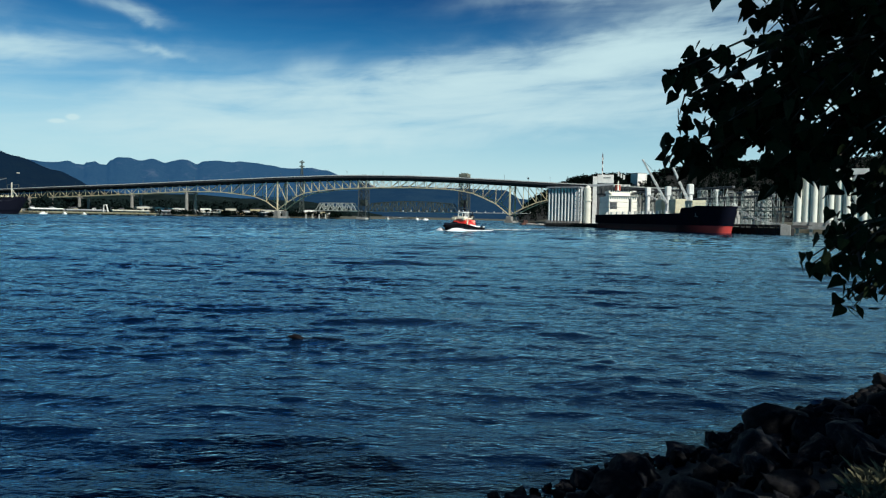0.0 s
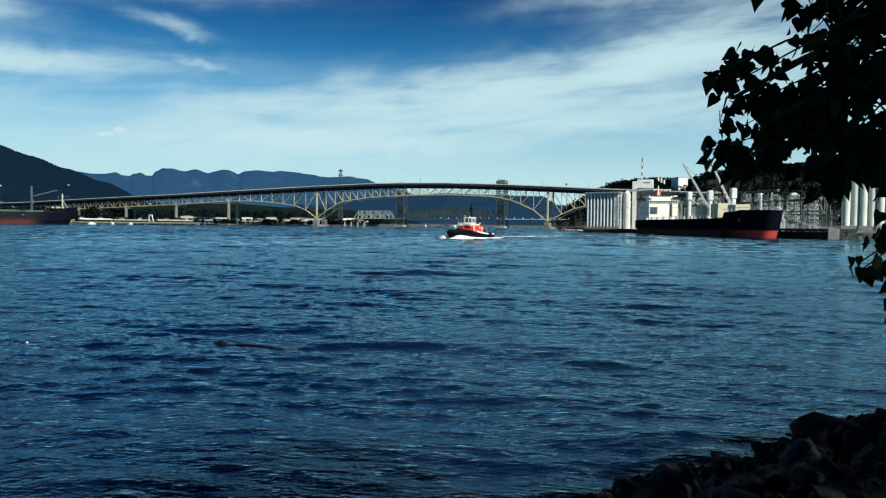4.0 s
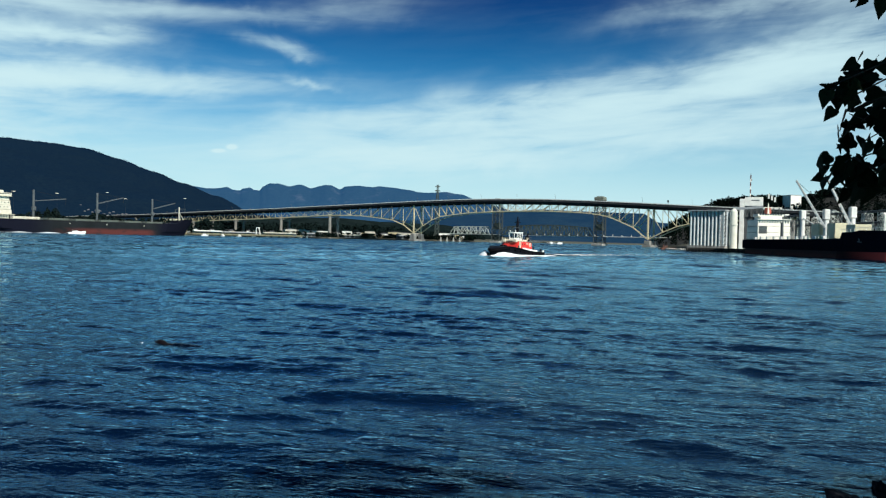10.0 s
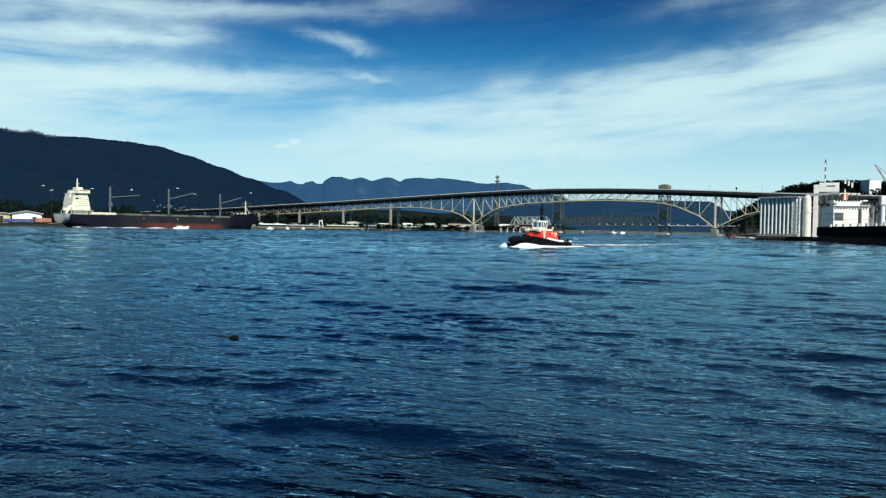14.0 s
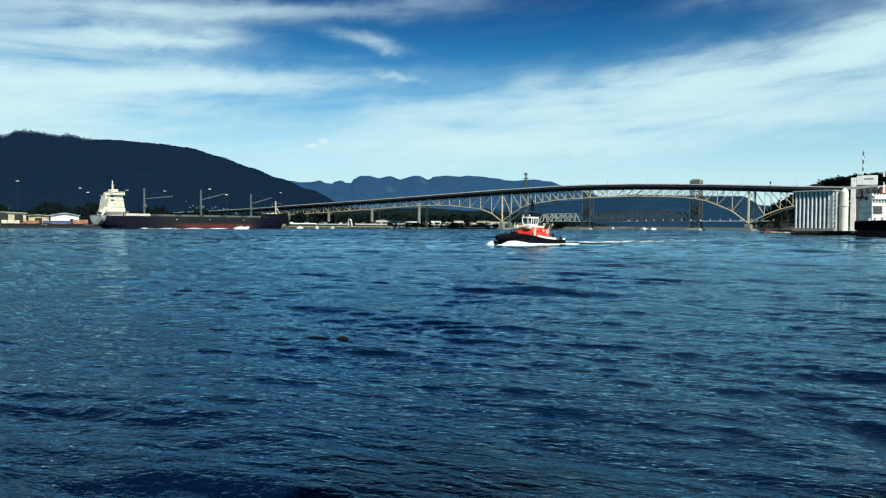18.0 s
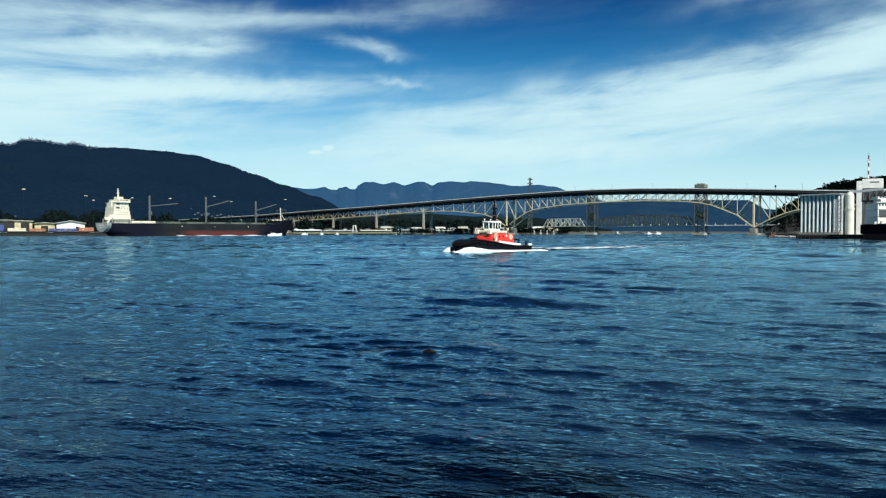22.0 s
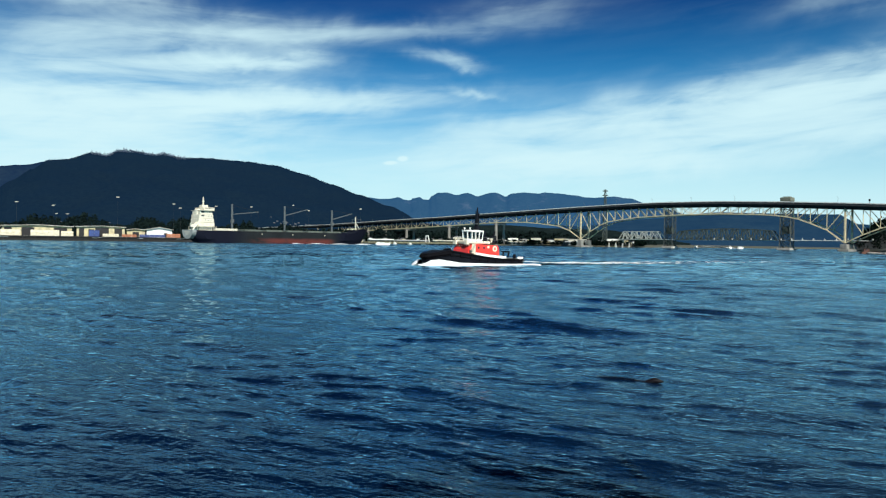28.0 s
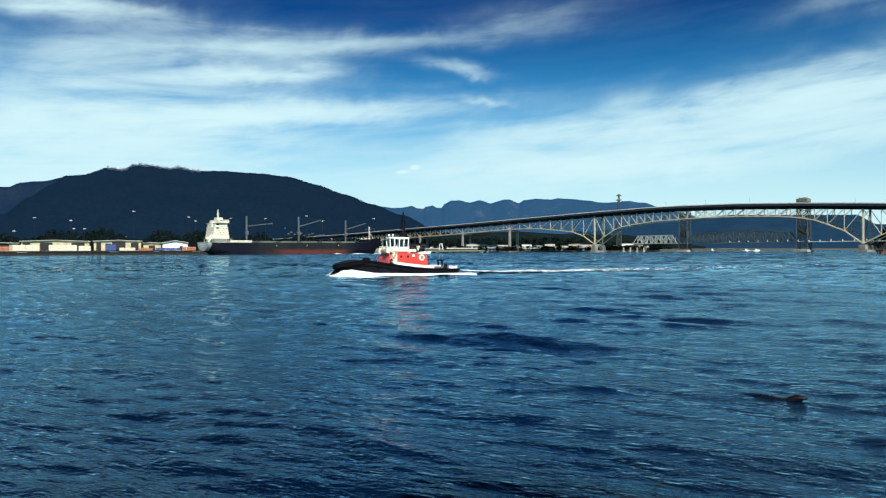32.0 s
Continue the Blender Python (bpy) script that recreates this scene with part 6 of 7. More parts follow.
    ring0 = [(-1.2, -1.3), (-0.4, -1.3), (0.4, -1.3), (1.2, -1.3), (1.8, -0.75), (1.8, 0.75), (1.2, 1.3), (0.4, 1.3), (-0.4, 1.3), (-1.2, 1.3)]
    ring0 = [(x * 0.88, y * 0.88) for x, y in ring0]
    ring1 = [(x * 1.10, y * 1.10) for x, y in ring0]
    for k in range(10):
        a0_, a1_, b0_, b1_ = ring0[k], ring0[(k + 1) % 10], ring1[k], ring1[(k + 1) % 10]
        bm = bmesh.new()
        beam(bm, (*a0_, 4.2), (*b0_, 5.55), 0.13)
        part("window_post", bm, tug_white, wheel)
        bm = bmesh.new()
        v = [bm.verts.new((x * 0.985, y * 0.985, z)) for (x, y), z in ((a0_, 4.25), (a1_, 4.25), (b1_, 5.5), (b0_, 5.5))]
        w = [bm.verts.new((c.co.x * 0.97, c.co.y * 0.97, c.co.z)) for c in v]
        bm.faces.new(v)
        bm.faces.new(w[::-1])
        for i in range(4):
            bm.faces.new((v[i], v[(i + 1) % 4], w[(i + 1) % 4], w[i]))
        part("window_pane", bm, clear_glass, wheel)
    bm = bmesh.new()
    prism(bm, [(x * 1.06, y * 1.08) for x, y in ring1], 5.52, 5.78)
    bevelled(bm, 0.06)
    part("wheelhouse_roof", bm, tug_white, wheel)
    bm = bmesh.new()
    tube(bm, (-0.7, 0, 5.7), (-0.7, 0, 8.6), 0.46, 0.30, 12)
    tube(bm, (-0.7, 0, 8.6), (-0.7, 0, 9.7), 0.22, 0.10, 10)
    beam(bm, (-0.7, -0.9, 8.2), (-0.7, 0.9, 8.2), 0.12)
    beam(bm, (-1.3, 0, 5.7), (-0.7, 0, 8.4), 0.14)
    beam(bm, (-0.1, 0, 5.7), (-0.7, 0, 8.0), 0.14)
    mast = part("mast", bm, tug_black, top, "black mast")
    bm = bmesh.new()
    box(bm, (-0.35, 0, 6.9), (0.22, 1.4, 0.14))
    part("radar_scanner", bm, deck_grey, mast)
    for y in (-0.5, 0.5):
        bm = bmesh.new()
        tube(bm, (-0.7, y, 8.2), (-0.7, y, 9.1), 0.04, None, 6)
        part("aerial", bm, tug_black, mast)
    for y in (-1.35, 1.35):
        bm = bmesh.new()
        box(bm, (-3.2, y, 4.3), (1.1, 0.8, 1.3))
        bevelled(bm, 0.12)
        tube(bm, (-3.3, y, 4.9), (-3.5, y, 5.7), 0.18, 0.18, 10)
        part("funnel", bm, tug_black, top, "dark exhaust casing")
        bm = bmesh.new()
        tube(bm, (-2.5, y * 1.35, 3.8), (-2.5, y * 1.35, 4.5), 0.12, 0.3, 10)
        part("ventilator", bm, tug_cream, top)
    bm = bmesh.new()
    for k in range(8):
        x = -3.6 + 0.75 * k
        for y in (-2.2, 2.2):
            tube(bm, (x, y, 3.7), (x, y, 4.6), 0.025, None, 6)
    for y in (-2.2, 2.2):
        tube(bm, (-3.6, y, 4.6), (1.7, y, 4.6), 0.025, None, 6)
        tube(bm, (-3.6, y, 4.2), (1.7, y, 4.2), 0.02, None, 6)
    part("railing", bm, deck_grey, top)
    for side in (1, -1):
        bm = bmesh.new()
        tube(bm, (-1.5, side * 2.34, 3.0), (-1.5, side * 2.44, 3.0), 0.22, 0.22, 14)
        part("life_ring", bm, tug_cream, top, "pale life ring")
        bm = bmesh.new()
        tube(bm, (1.25, side * 0.8, 5.75), (1.25, side * 0.8, 6.05), 0.05, 0.05, 6)
        tube(bm, (1.15, side * 0.8, 6.1), (1.4, side * 0.8, 6.1), 0.09, 0.12, 10)
        part("searchlight", bm, tug_white, top)
    bm = bmesh.new()
    tube(bm, (-1.9, 0, 3.9), (-1.9, 0, 5.9), 0.09, 0.06, 8)
    beam(bm, (-1.9, -0.7, 5.6), (-1.9, 0.7, 5.6), 0.06)
    part("aft_mast", bm, tug_black, top)
    bm = bmesh.new()
    for k in range(7):
        y = -2.1 + 0.7 * k
        tube(bm, (2.3, y, 3.0), (2.3, y, 4.3), 0.03, None, 6)
    tube(bm, (2.3, -2.1, 4.3), (2.3, 2.1, 4.3), 0.035, None, 6)
    box(bm, (2.5, 1.6, 3.7), (0.5, 0.8, 0.7))
    box(bm, (2.5, -1.6, 3.7), (0.5, 0.8, 0.7))
    part("fore_rail", bm, tug_cream, top)
    bm = bmesh.new()
    tube(bm, (5.2, -0.8, 2.25), (5.2, 0.8, 2.25), 0.36, None, 16)
    box(bm, (5.2, 0, 1.9), (0.8, 2.2, 0.7))
    part("winch", bm, tug_black, top, "black towing winch on the foredeck")
    bm = bmesh.new()
    tube(bm, (-7.2, -0.7, 1.5), (-7.2, -0.7, 2.4), 0.14, None, 8)
    tube(bm, (-7.2, 0.7, 1.5), (-7.2, 0.7, 2.4), 0.14, None, 8)
    tube(bm, (-7.2, -1.1, 2.3), (-7.2, 1.1, 2.3), 0.12, None, 8)
    part("towing_bitt", bm, tug_black, top)
    for sub in top.children_recursive:
        sub.data.transform(Matrix.Translation((0.5, 0, 0)) @ Matrix.Scale(0.945, 4))
    return top


tug = make_tug()
foam = mat("sea_foam", (0.86, 0.90, 0.92), 0.8, 0, 0.06, 0.6, 0.4)


def foam_sheet(bm, f, n, m_, hole, rng_z):
    """Broken foam on the water: f(u, v) gives a point; cells are left out at random where hole is high."""
    vs = [[bm.verts.new(Vector(f(i / n, j / m_)) + Vector((0, 0, noise.noise((i * 0.7, j * 0.9, rng_z)) * 0.05))) for j in range(m_ + 1)] for i in range(n + 1)]
    for i in range(n):
        for j in range(m_):
            u, v = (i + 0.5) / n, (j + 0.5) / m_
            if noise.noise((u * n * 0.33, v * m_ * 0.45, rng_z)) * 0.5 + 0.5 > hole(u, v):
                bm.faces.new((vs[i][j], vs[i + 1][j], vs[i + 1][j + 1], vs[i][j + 1]))
    for v in [v for v in bm.verts if not v.link_faces]:
        bm.verts.remove(v)


def make_tug_wash():
    top = thing("tug_wake", Matrix(), "white bow wave and foaming wake of the tug", "wake", kind="stuff")
    for side in (1, -1):
        bm = bmesh.new()

        def bow(u, v):
            """From a little ahead of the stem back along the whole side."""
            x = 11.0 - 20.8 * u
            y = 3.4 * min(1, (u * 4.2) ** 0.55) - 0.15 + v * (1.2 + 1.6 * u + 1.2 * math.exp(-((u - 0.12) / 0.16) ** 2))
            crest = 0.62 * math.exp(-((u - 0.12) / 0.11) ** 2) + 0.16 * math.exp(-((u - 0.34) / 0.2) ** 2) + 0.10
            z = crest * math.cos(0.5 * math.pi * min(1, v * 0.98)) ** 0.7 * (1 + 0.18 * noise.noise((x * 0.9, v * 3, side))) * min(1, u * 14) + 0.10 - 0.5 * v ** 3
            return (x, side * y, z)
        foam_sheet(bm, bow, 110, 12, lambda u, v: 0.45 * v ** 6 + 0.25 * max(0, u - 0.5) * v, 2.0 + side)
        part("bow_wave", bm, foam, top, smooth=True, kind="stuff")
    bm = bmesh.new()

    def stern_(u, v):
        fade = math.exp(-u * 4)
        return (-9.4 - 110 * u, (v - 0.5) * (6.4 + 5.0 * u) + 0.5 * math.sin(9 * u), 0.12 + 0.34 * math.exp(-u * 22) + 0.22 * fade * abs(noise.noise((u * 40, v * 4, 5))) + 0.05 * math.sin(60 * u + 3 * v))
    foam_sheet(bm, stern_, 300, 16, lambda u, v: 0.02 + 0.72 * u ** 0.42 + 0.30 * (1 - abs(2 * v - 1)) * min(1, 3 * u), 7.0)
    part("wake_trail", bm, foam, top, smooth=True, kind="stuff")
    return top


tug_wash = make_tug_wash()


# ---------------------------------------------------------------- white motor boat
def make_motor_boat(label, group=""):
    top = thing("motor_boat", Matrix(), label, "boat", group)
    bm = bmesh.new()
    hull_mesh(bm, 13, 4.0, -0.4, 1.6, lambda p: 0.9 * p * p, 5.0, 0.55, 0.1, fine=20, layers=4)
    part("hull", bm, tug_white, top)
    bm = bmesh.new()
    o = [(-3.6, 1.5), (-3.2, 3.0), (0.3, 3.1), (2.3, 1.8), (3.6, 1.75)]
    lo, hi = [bm.verts.new((x, -1.3, z)) for x, z in o], [bm.verts.new((x, 1.3, z)) for x, z in o]
    bm.faces.new(lo[::-1])
    bm.faces.new(hi)
    for k in range(5):
        bm.faces.new((lo[k], lo[(k + 1) % 5], hi[(k + 1) % 5], hi[k]))
    bevelled(bm, 0.1)
    part("cabin", bm, tug_white, top)
    for y in (-1.31, 1.31):
        bm = bmesh.new()
        box(bm, (-1.4, y, 2.5), (3.0, 0.06, 0.55))
        part("cabin_window", bm, dark_glass, top)
    bm = bmesh.new()
    for y in (-1.1, 1.1):
        beam(bm, (-3.4, y, 3.0), (-3.8, y, 4.2), 0.12)
    beam(bm, (-3.8, -1.1, 4.2), (-3.8, 1.1, 4.2), 0.15)
    part("radar_arch", bm, tug_white, top)
    bm = bmesh.new()

    def spray(u, v):
        return (4.5 - 95 * u, (v - 0.5) * (2.6 + 6 * u) * (0.5 + min(1, 4 * u)), 0.15 + 3.3 * u + (0.36 + 0.36 * math.sin(27 * u + 0.6)) * math.sin(math.pi * v) + 0.6 * math.exp(-((u - 0.09) / 0.04) ** 2))
    foam_sheet(bm, spray, 110, 8, lambda u, v: 0.03 + 0.50 * u ** 0.7, 3.3)
    part("wash", bm, foam, top, smooth=True, kind="stuff")
    return top


boat = make_motor_boat("white cabin motor boat planing past the moored carrier")
for az_, d, h in ((-2.1, 1040, 80), (-1.4, 1090, 60), (-4.6, 1010, 110)):
    ob = copy_thing(boat, pose(*polar(az_, d), 0, 0, h))
    tagged(ob, "small white motor boat crossing under the bridges", "boat", "boats under the bridges")


# ---------------------------------------------------------------- seal
def make_seal():
    """A swimming seal: wet head and back above the water. x: the way it swims."""
    top = thing("seal", Matrix(), "dark brown wet seal swimming with its head out", "seal")
    fur = mat("wet_seal_fur", (0.007, 0.005, 0.006), 0.45, 0, 0.3, 0.2, 0.1, second=(0.003, 0.003, 0.004), sheen=0.12)

    def body(name, rings, lab=""):
        bm = bmesh.new()
        rows = []
        for x, z, ry, rz in rings:
            rows.append([(0.7 * x, 0.7 * ry * math.cos(radians(30 * k)), 0.7 * (z + rz * math.sin(radians(30 * k)))) for k in range(13)])
        grid_mesh(bm, rows)
        bmesh.ops.remove_doubles(bm, verts=bm.verts[:], dist=0.0005)
        return part(name, bm, fur, top, lab, smooth=True)
    head = body("head", [(-0.34, 0.0, 0.15, 0.12), (-0.2, 0.05, 0.15, 0.13), (-0.08, 0.10, 0.13, 0.125), (0.04, 0.125, 0.115, 0.11), (0.14, 0.12, 0.085, 0.075), (0.22, 0.105, 0.06, 0.052), (0.27, 0.10, 0.03, 0.028), (0.28, 0.10, 0.001, 0.001)])
    body("back", [(-1.6, -0.12, 0.02, 0.02), (-1.35, -0.06, 0.14, 0.10), (-1.05, -0.02, 0.23, 0.15), (-0.75, -0.02, 0.25, 0.16), (-0.5, -0.03, 0.21, 0.14), (-0.3, -0.02, 0.16, 0.12), (-0.2, -0.02, 0.001, 0.001)])
    bm = bmesh.new()
    for y in (-0.062, 0.062):
        bmesh.ops.create_uvsphere(bm, u_segments=8, v_segments=6, radius=0.018, matrix=Matrix.Translation((0.088, y * 0.7, 0.115)))
    part("eye", bm, dark_glass, head)
    bm = bmesh.new()
    bmesh.ops.create_uvsphere(bm, u_segments=8, v_segments=6, radius=0.022, matrix=Matrix.Translation((0.19, 0, 0.08)))
    part("nose", bm, tug_black, head)
    for s in (-1, 1):
        bm = bmesh.new()
        v = [bm.verts.new(c) for c in ((-0.62, s * 0.22, -0.06), (-0.50, s * 0.24, -0.06), (-0.62, s * 0.45, -0.13), (-0.72, s * 0.42, -0.13))]
        w = [bm.verts.new(c.co + Vector((0, 0, -0.03))) for c in v]
        bm.faces.new(v)
        bm.faces.new(w[::-1])
        for i in range(4):
            bm.faces.new((v[i], v[(i + 1) % 4], w[(i + 1) % 4], w[i]))
        part("flipper", bm, fur, top)
    # the smooth dark ripple that trails behind it
    bm = bmesh.new()
    grid_mesh(bm, [[(-0.5 - 3.0 * u, (0.16 + 0.30 * u) * math.cos(radians(30 * k)) + 0.08 * math.sin(5 * u), -0.03 + (0.15 - 0.09 * u) * math.sin(radians(30 * k)) * (1 + 0.35 * math.sin(6.5 * u))) for k in range(7)] for u in [j / 14 for j in range(15)]])
    part("trailing_ripple", bm, mat("dark_slick", (0.002, 0.006, 0.016), 0.25, 0, 0.3, 0.3, 0.6, sheen=0.4), top, "smooth dark ripple of water", smooth=True)
    return top


seal = make_seal()


def make_scrap():
    """A scrap of white foam afloat, which the seal makes for and pulls under."""
    bm = bmesh.new()
    bmesh.ops.create_icosphere(bm, subdivisions=2, radius=0.023)
    for v in bm.verts:
        v.co *= 1 + 0.4 * noise.noise(v.co * 40)
        v.co.z *= 0.6
    return solid("foam_scrap", bm, tug_white, "small white scrap of foam floating ahead of the seal", "float", pose(-13.15, 19.4, 0.05))


scrap = make_scrap()


# ---------------------------------------------------------------- near shore
SHORE, ALONG, INLAND = Vector((1.3, 8.8, 0)), Vector((0.805, 0.594, 0)), Vector((0.594, -0.805, 0))


def bank_height(w):
    return w * 0.5 if w < 0 else min(w * 0.31, 1.95) + max(0, w - 6.3) * 0.02


def make_bank():
    bm = bmesh.new()
    rows = []
    for j in range(70):
        w = -6 + 0.3 * j if j < 50 else 9 + (j - 50) * 8
        r = []
        for k in range(150):
            a_ = -30 + 0.4 * k if k < 145 else 28 + (k - 144) * 30
            p = SHORE + ALONG * a_ + INLAND * w
            r.append((p.x, p.y, bank_height(w) - 0.12 + 0.1 * noise.noise((p.x * 0.8, p.y * 0.8, 4)) + 0.05 * noise.noise((p.x * 3, p.y * 3, 9))))
        rows.append(r)
    grid_mesh(bm, rows)
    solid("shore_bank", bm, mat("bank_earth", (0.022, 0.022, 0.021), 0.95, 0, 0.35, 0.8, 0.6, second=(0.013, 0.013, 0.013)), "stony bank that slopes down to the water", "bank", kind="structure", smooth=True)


make_bank()
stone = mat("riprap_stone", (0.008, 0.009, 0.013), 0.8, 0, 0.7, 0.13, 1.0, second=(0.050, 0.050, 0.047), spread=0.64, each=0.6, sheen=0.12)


def boulder_mesh(seed):
    """An angular broken stone, about one metre across."""
    rng = random.Random(seed)
    bm = bmesh.new()
    bmesh.ops.create_icosphere(bm, subdivisions=3, radius=0.66)
    for k in range(13):
        n = Vector((rng.gauss(0, 1), rng.gauss(0, 1), rng.gauss(0, 0.8))).normalized()
        c = rng.uniform(0.22, 0.46)
        for v in bm.verts:
            d = v.co.dot(n) - c
            if d > 0:
                v.co -= n * d * 0.9
    for v in bm.verts:
        v.co *= 1 + 0.19 * noise.fractal(v.co * 5.5 + Vector((seed, 0, 0)), 0.8, 2.0, 4)
        v.co.z *= 0.72
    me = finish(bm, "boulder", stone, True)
    return me


def make_riprap():
    rng = random.Random(31)
    shapes = [boulder_mesh(k) for k in range(9)]
    spots = []
    for k in range(2600):
        a_, w = rng.uniform(-0.9, 15), rng.uniform(0.12, 4.8)
        s = rng.choice((0.12, 0.16, 0.20, 0.26, 0.34, 0.42) if k > 150 else (0.5, 0.7, 0.95)) * rng.uniform(0.85, 1.2)
        p = SHORE + ALONG * a_ + INLAND * w
        if any((p - q).length < 0.44 * (s + r) for q, r in spots):
            continue
        spots.append((p, s))
    spots = spots[:420]
    for k in range(150):      # small stones along the water's edge
        p = SHORE + ALONG * rng.uniform(-0.9, 13) + INLAND * rng.uniform(-0.25, 0.7)
        spots.append((p, rng.uniform(0.10, 0.26)))
    spots.sort(key=lambda q: q[0].length)
    rest = bmesh.new()
    for i, (p, s) in enumerate(spots):
        w = (p - SHORE).dot(INLAND)
        shape = rng.choice(shapes)
        m = Matrix.LocRotScale((p.x, p.y, bank_height(w) + (0.14 if s < 0.5 else -0.06) * s), Euler((rng.uniform(-0.4, 0.4), rng.uniform(-0.4, 0.4), rng.uniform(0, 6.28))), (s, s * rng.uniform(0.75, 1.1), s * rng.uniform(0.8, 1.15)))
        if i < 295:
            ob = new("boulder", shape)
            ob.matrix_world = m
            tagged(ob, "dark wet angular boulder at the waterline" if w < 0.5 else "dark grey angular boulder on the bank", "rock", "riprap boulders")
        else:
            loose = shape.copy()
            loose.transform(m)
            rest.from_mesh(loose)
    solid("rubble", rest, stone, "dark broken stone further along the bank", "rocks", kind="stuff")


make_riprap()
make_silo_shore()


def make_tufts():
    rng = random.Random(8)
    straw = mat("dry_grass", (0.20, 0.19, 0.11), 0.9, 0, 0.4, 0.1, 0, second=(0.05, 0.055, 0.03))
    for az_, d in ((33.0, 7.0), (34.0, 6.9), (32.2, 6.7)):
        p = polar(az_, d)
        w = (p - SHORE).dot(INLAND)
        bm = bmesh.new()
        for k in range(130):
            a_, r = rng.uniform(0, 6.28), 0.16 * math.sqrt(rng.random())
            b_ = Vector((r * math.cos(a_), r * math.sin(a_), 0))
            t_ = b_ + Vector((rng.gauss(0, 0.1), rng.gauss(0, 0.1), rng.uniform(0.06, 0.20)))
            s = Vector((math.sin(a_), -math.cos(a_), 0)) * 0.006
            v = [bm.verts.new(c) for c in (b_ + s, b_ - s, b_.lerp(t_, 0.6) - s * 0.7 + Vector((0, 0, 0.03)), t_)]
            bm.faces.new(v)
        solid("grass_tuft", bm, straw, "sunlit tuft of dry grass among the stones", "grass", pose(p.x, p.y, bank_height(w) + 0.05), "grass tufts", kind="stuff")


make_tufts()


# ---------------------------------------------------------------- near tree
bark = mat("tree_bark", (0.07, 0.058, 0.045), 0.9, 0, 0.35, 0.12, 0.6)
leaf_mat = mat("broad_leaves", (0.012, 0.020, 0.007), 0.8, 0, 0.3, 0.2, 0.05, second=(0.008, 0.014, 0.006), each=0.3, sheen=0.1)
LEAF = [(0, 0), (0.30, -0.08), (0.46, 0.10), (0.42, 0.38), (0.22, 0.72), (0, 1.12), (-0.22, 0.72), (-0.42, 0.38), (-0.46, 0.10), (-0.30, -0.08)]


def leaf_points(m):
    """The outline of a heart-shaped pointed leaf, slightly folded, in the pose m."""
    return [m @ Vector((x, y, 0.16 * abs(x) - 0.10 * y * y)) for x, y in LEAF], m @ Vector((0, 0.4, -0.02))


def make_tree():
    rng = random.Random(17)
    base = polar(51, 5.3)
    top = thing("tree", pose(base.x, base.y, 1.75), "leafy broadleaf tree leaning over the stony bank, in shade", "tree")
    # azimuth, elevation, half width, half height (degrees), depth, leaves
    clumps = [(30.5, 13, 6.5, 6.0, 4.1, 345), (25.2, 8.3, 5.6, 3.4, 4.0, 290), (26.5, 14.2, 4.8, 3.6, 4.0, 235), (20.9, 5.5, 3.5, 1.4, 3.9, 130), (28.6, 3.4, 5.5, 1.8, 4.0, 170), (19.3, 9.7, 2.4, 1.6, 3.8, 85),
              (34.2, 1.0, 3.6, 3.4, 4.1, 130), (29.2, -2.5, 2.0, 1.0, 3.8, 48), (30.9, -5.2, 2.2, 0.7, 3.7, 50), (21.4, 17.0, 3.8, 0.7, 4.0, 40), (25, 17.8, 5, 1.8, 4.1, 110), (32.4, -2.2, 2.2, 1.6, 3.9, 60), (36, 6, 5, 8, 4.3, 200), (31, 20, 8, 4, 4.3, 200),
              (27.5, 6.6, 4.2, 2.6, 4.1, 90), (23.6, 6.4, 3.0, 2.2, 4.0, 130), (31, -0.2, 1.8, 2.0, 3.95, 60), (30.8, -2.8, 1.6, 0.9, 3.8, 30), (31, 9, 4, 4, 4.2, 40), (25.5, 3.6, 3.4, 0.9, 4.0, 70)]
    loc = Vector((-base.x, -base.y, -1.75))
    trunk_pts = [Vector((0, 0, -0.3)), Vector((0.05, 0.05, 1.2)), Vector((-0.1, 0.2, 2.4)), Vector((0.05, 0.5, 3.6)), Vector((0.3, 0.9, 5.0)), Vector((0.5, 1.0, 6.6))]
    bm = bmesh.new()
    for k, (a_, b_) in enumerate(zip(trunk_pts, trunk_pts[1:])):
        tube(bm, a_, b_, 0.20 - 0.03 * k, 0.20 - 0.03 * (k + 1), 14)
    part("trunk", bm, bark, top, smooth=True)
    near, far = [], []
    for ca, ce, ra, re_, dist, count in clumps:
        c = polar(ca, dist, up_to(dist, ce)) + loc
        start = trunk_pts[2 + (1 if ce > 2 else 0) + (1 if ce > 11 else 0)]
        bm = bmesh.new()
        prev, mid = start, start.lerp(c, 0.5) + Vector((0, 0, 0.25))
        way = [start.lerp(mid, f).lerp(mid.lerp(c, f), f) for f in (0.2, 0.4, 0.6, 0.8, 1.0)]
        for i, q in enumerate(way):
            tube(bm, prev, q, 0.045 - 0.007 * i, 0.045 - 0.007 * (i + 1), 7)
            prev = q
        twigs = []
        for k in range(max(4, count // 16)):
            o = Vector((rng.gauss(0, 1), rng.gauss(0, 1), rng.gauss(0, 1))).normalized() * rng.uniform(0.5, 1)
            right, ahead = Vector((math.cos(radians(ca)), -math.sin(radians(ca)), 0)), Vector((math.sin(radians(ca)), math.cos(radians(ca)), 0))
            tip = c + right * o.x * dist * math.tan(radians(ra)) + ahead * o.y * 0.55 + Vector((0, 0, o.z * dist * math.tan(radians(re_))))
            foot = way[rng.choice((2, 3, 3, 4))]
            bend = foot.lerp(tip, 0.5) + Vector((0, 0, 0.06))
            tube(bm, foot, bend, 0.009, 0.006, 5)
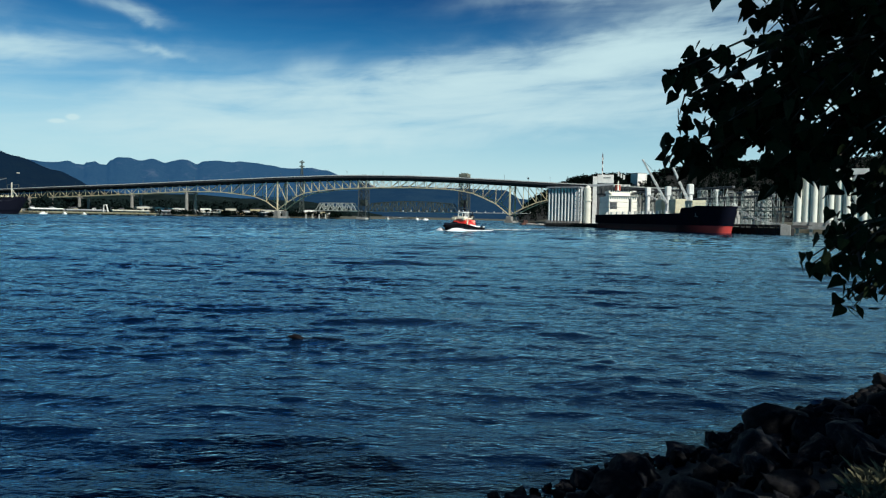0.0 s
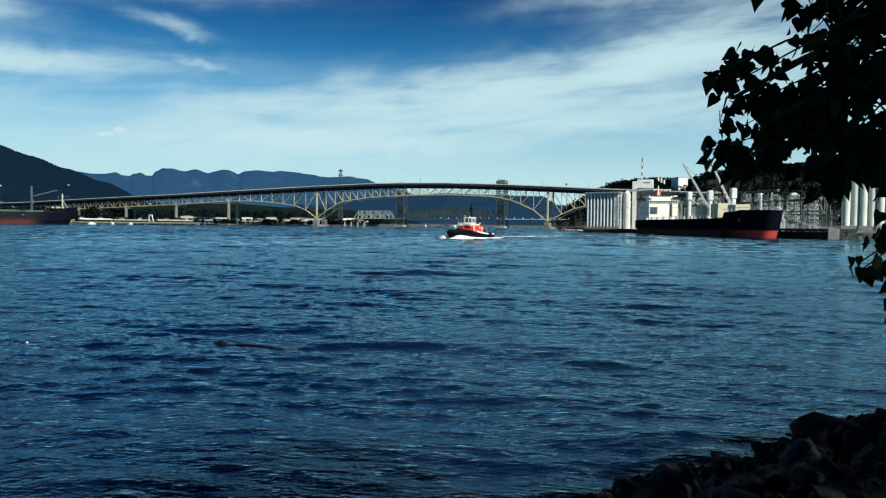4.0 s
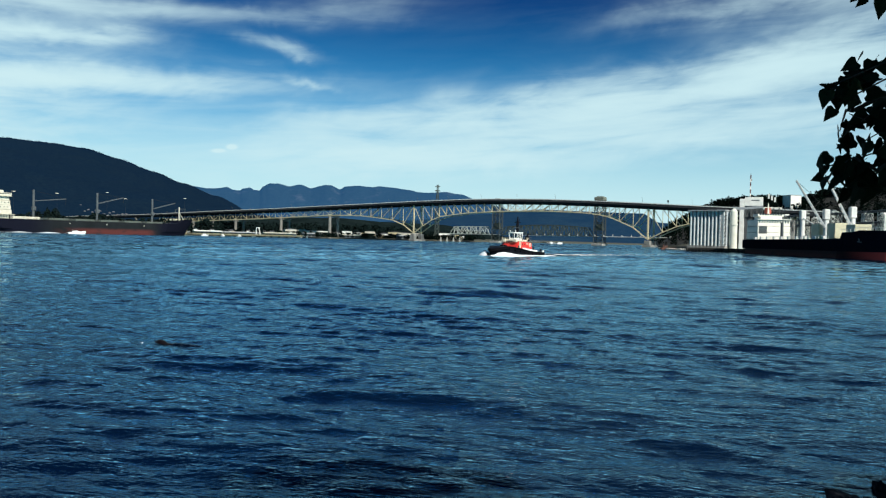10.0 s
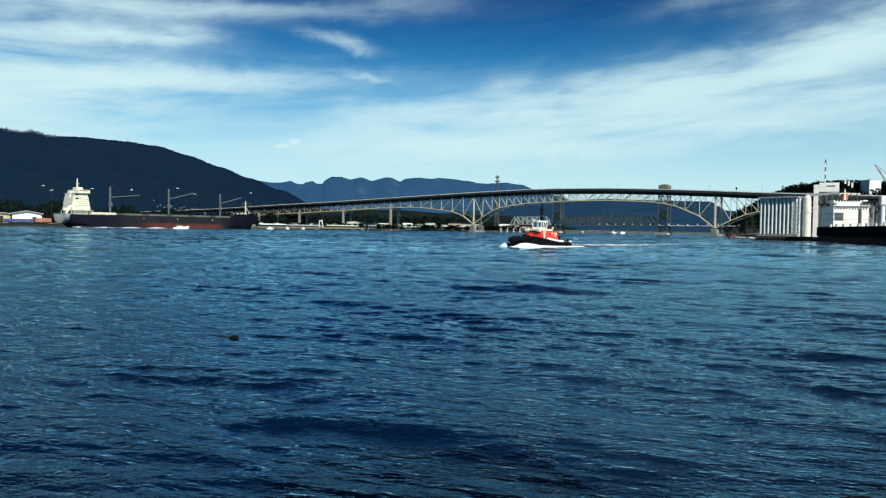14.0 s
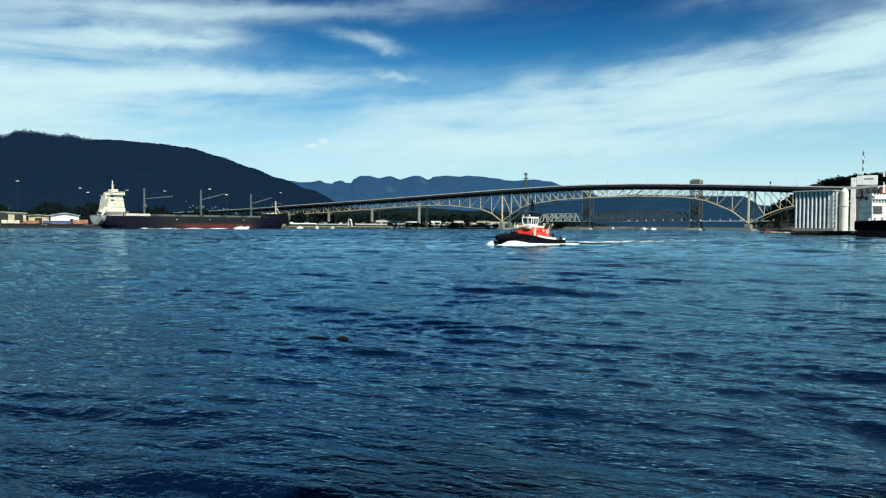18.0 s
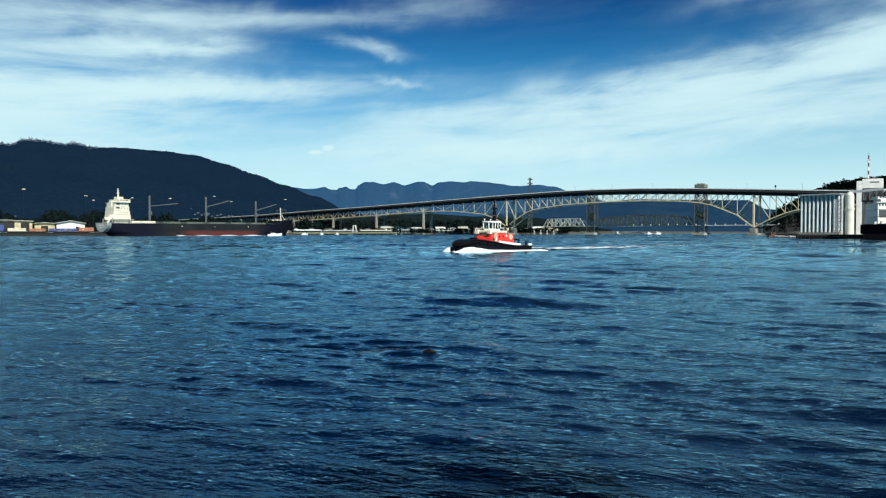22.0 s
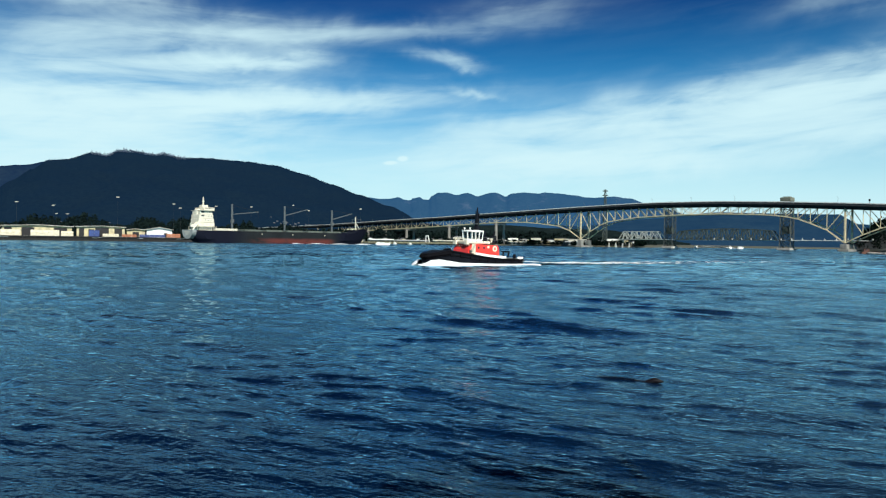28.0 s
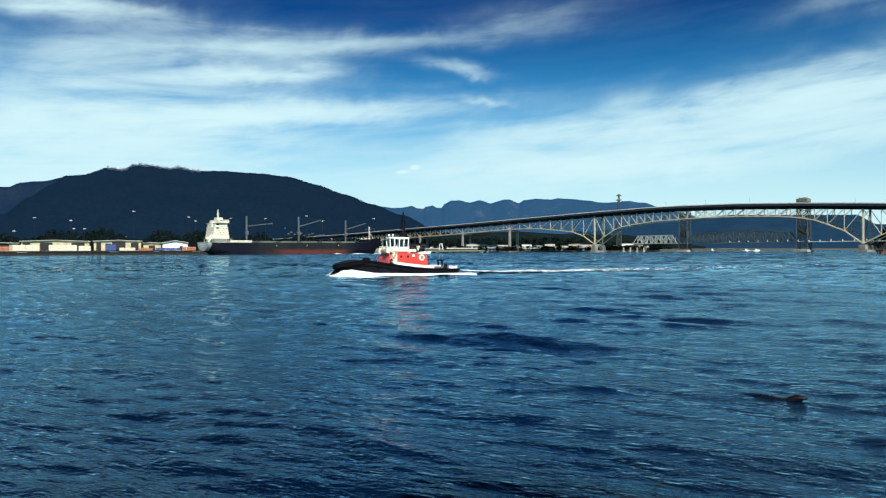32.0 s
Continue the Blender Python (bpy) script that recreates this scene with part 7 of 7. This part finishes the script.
            tube(bm, bend, tip, 0.006, 0.003, 5)
            twigs.append((bend, tip))
        part("branch", bm, bark, top, smooth=True)
        for k in range(count):
            a_, b_ = rng.choice(twigs)
            q = a_.lerp(b_, rng.uniform(0.15, 1.05)) + Vector((rng.gauss(0, 0.035), rng.gauss(0, 0.05), rng.gauss(0, 0.035)))
            s = rng.uniform(0.05, 0.10) if ce > 0 else rng.uniform(0.04, 0.075)
            m = Matrix.LocRotScale(q, Euler((rng.gauss(-1.2, 0.6), rng.gauss(0, 0.6), rng.uniform(0, 6.28))), (s, s, s))
            (near if ce < 12 and ca < 31 and len(near) < 290 and k % 3 == 0 else far).append(m)
    # unseen crown above and beside the eye, added to shade bank and leaves
    near_leaves = Vector((1.9, 3.5, 4.2))
    for k in range(30000):
        o = Vector((rng.gauss(0, 1), rng.gauss(0, 1), rng.gauss(0, 1))).normalized() * rng.uniform(0.3, 1) ** 0.5
        q = Vector((9.6 + 8.6 * o.x, 0.0 + 7.6 * o.y, 7.2 + 2.4 * o.z))
        if q.y > 0 and math.degrees(math.atan2(q.x, q.y)) < 46:
            continue
        if (Vector((q.x - 0.89 * q.z, q.y + 0.99 * q.z, 0)) - SHORE).dot(INLAND) < -0.6 and (q - near_leaves - toward * (q - near_leaves).dot(toward)).length > 2.3:      # shade leaves stay only where they darken the bank or near leaves
            continue
        if q.x < 3.5 and (q - near_leaves - toward * (q - near_leaves).dot(toward)).length > 2.3:
            continue
        ray = q - Vector((3.9, 5.8, 1.9))
        if (ray - toward * ray.dot(toward)).length < 0.3:      # a gap through which the sun falls on the grass
            continue
        s = rng.uniform(0.15, 0.25)
        far.append(Matrix.LocRotScale(q + loc, Euler((rng.gauss(-1.0, 0.7), rng.gauss(0, 0.7), rng.uniform(0, 6.28))), (s, s, s)))
    verts, faces = [], []
    for m in far:
        pts, mid = leaf_points(m)
        i0 = len(verts)
        verts += [tuple(p) for p in pts] + [tuple(mid)]
        faces += [(i0 + i, i0 + (i + 1) % 10, i0 + 10) for i in range(10)]
    # one mesh for the seen leaves and the added shade leaves overhead
    me = bpy.data.meshes.new("crown")
    me.from_pydata(verts, [], faces)
    me.materials.append(leaf_mat)
    crown = new("crown", me)
    crown.parent = top
    tagged(crown, kind="stuff")
    pts, mid = leaf_points(Matrix())
    me = bpy.data.meshes.new("leaf")
    me.from_pydata([tuple(p) for p in pts] + [tuple(mid)], [], [(i, (i + 1) % 10, 10) for i in range(10)])
    me.materials.append(leaf_mat)
    for m in near:
        ob = new("leaf", me)
        ob.parent = top
        ob.matrix_basis = m


make_tree()


# ---------------------------------------------------------------- motion
SEAL_WAY = [(0, -4.1, 19.4, 180), (2, -5.9, 19.6, 180), (4, -7.4, 19.4, 180), (7, -10.2, 19.7, 179), (9, -11.7, 19.5, 177), (11, -13.7, 19.9, 190), (11.8, -14.0, 19.8, 225), (12.5, -13.4, 19.5, 270),
            (13.2, -12.7, 19.3, 310), (14.4, -11.9, 18.95, 350), (17, -10.1, 19.0, 358), (19, -8.9, 19.1, 359), (21, -7.6, 19.1, 358), (23, -5.95, 18.6, 356), (25.5, -4.2, 18.5, 358), (28, -2.4, 18.4, 358), (30, -1.0, 18.3, 357), (32, 0.4, 17.9, 354)]


def motions():
    drift = Vector((-0.19, -0.87, 0))
    walk(sea, [(0, pose(0, 0, 0)), (16, pose(*(drift * 16))), (32, pose(*(drift * 32)))])
    # the tug runs a straight line at about four metres a second
    turn = math.degrees(math.atan2(TUG_WAY.y, TUG_WAY.x)) - 6   # it crabs a little across the tide
    runs = [(0, 1.5), (2, 12.0), (4, 21.9), (6.5, 33.6), (9, 43.7), (11, 51.8), (13, 59.6), (14.5, 64.8), (16.5, 71.7), (19, 79.9), (21, 86.3), (23, 93.0), (25.5, 102.0), (27.5, 110.1), (30, 120.9), (32, 129.5)]
    way = [(t, TUG_START + TUG_WAY * s) for t, s in runs]
    swing = [(0, 1.0), (6.5, 1.7), (13, 4.0), (16.5, 6.0), (21, 5.0), (25.5, 3.0), (28, 0.0), (30, -3.5), (32, -6.0)]      # its head swings across the tide on the way
    walk(tug, [(t, pose(p.x, p.y, 0.05 * math.sin(1.9 * t), 0.6 * math.sin(1.3 * t), -1.0 + 0.4 * math.sin(0.9 * t), turn + smooth_curve(swing, t))) for t, p in way])
    walk(tug_wash, [(t, pose(p.x, p.y, 0, 0, 0, turn + smooth_curve(swing, t))) for t, p in way])
    # the motor boat passes before the moored carrier
    rows_ = []
    for t, az_ in ((0, -44.2), (4, -42.0), (8, -39.85), (11, -38.2), (14.5, -36.3), (17, -34.97), (20, -33.35), (23, -31.8), (25.5, -30.85), (28, -29.5), (32, -27.3)):
        rows_.append((t, pose(*polar(az_, 700), 0, -2, -az_)))
    walk(boat, rows_)
    # the seal swims along, turns about and comes back
    rows_ = []
    for t, x, y, turn in SEAL_WAY:
        place = Vector((x, y, 0)) - drift * t
        h = float(wave_height(np.array(place.x), np.array(place.y), 0.087))
        rows_.append((t, pose(x, y, h - 0.03, 0, -3, turn)))
    walk(seal, rows_)
    rows_ = []
    for t in [0.4 * k for k in range(29)] + [11.6, 12.2, 32]:
        x, y = (-13.3 + 0.02 * t, 19.75 - 0.05 * min(t, 12))
        place = Vector((x, y, 0)) - drift * t
        h = float(wave_height(np.array(place.x), np.array(place.y), 0.087))
        rows_.append((t, pose(x, y, h + 0.015 if t < 11.5 else -0.5, 0, 0, 40 * math.sin(t))))
    walk(scrap, rows_)


motions()
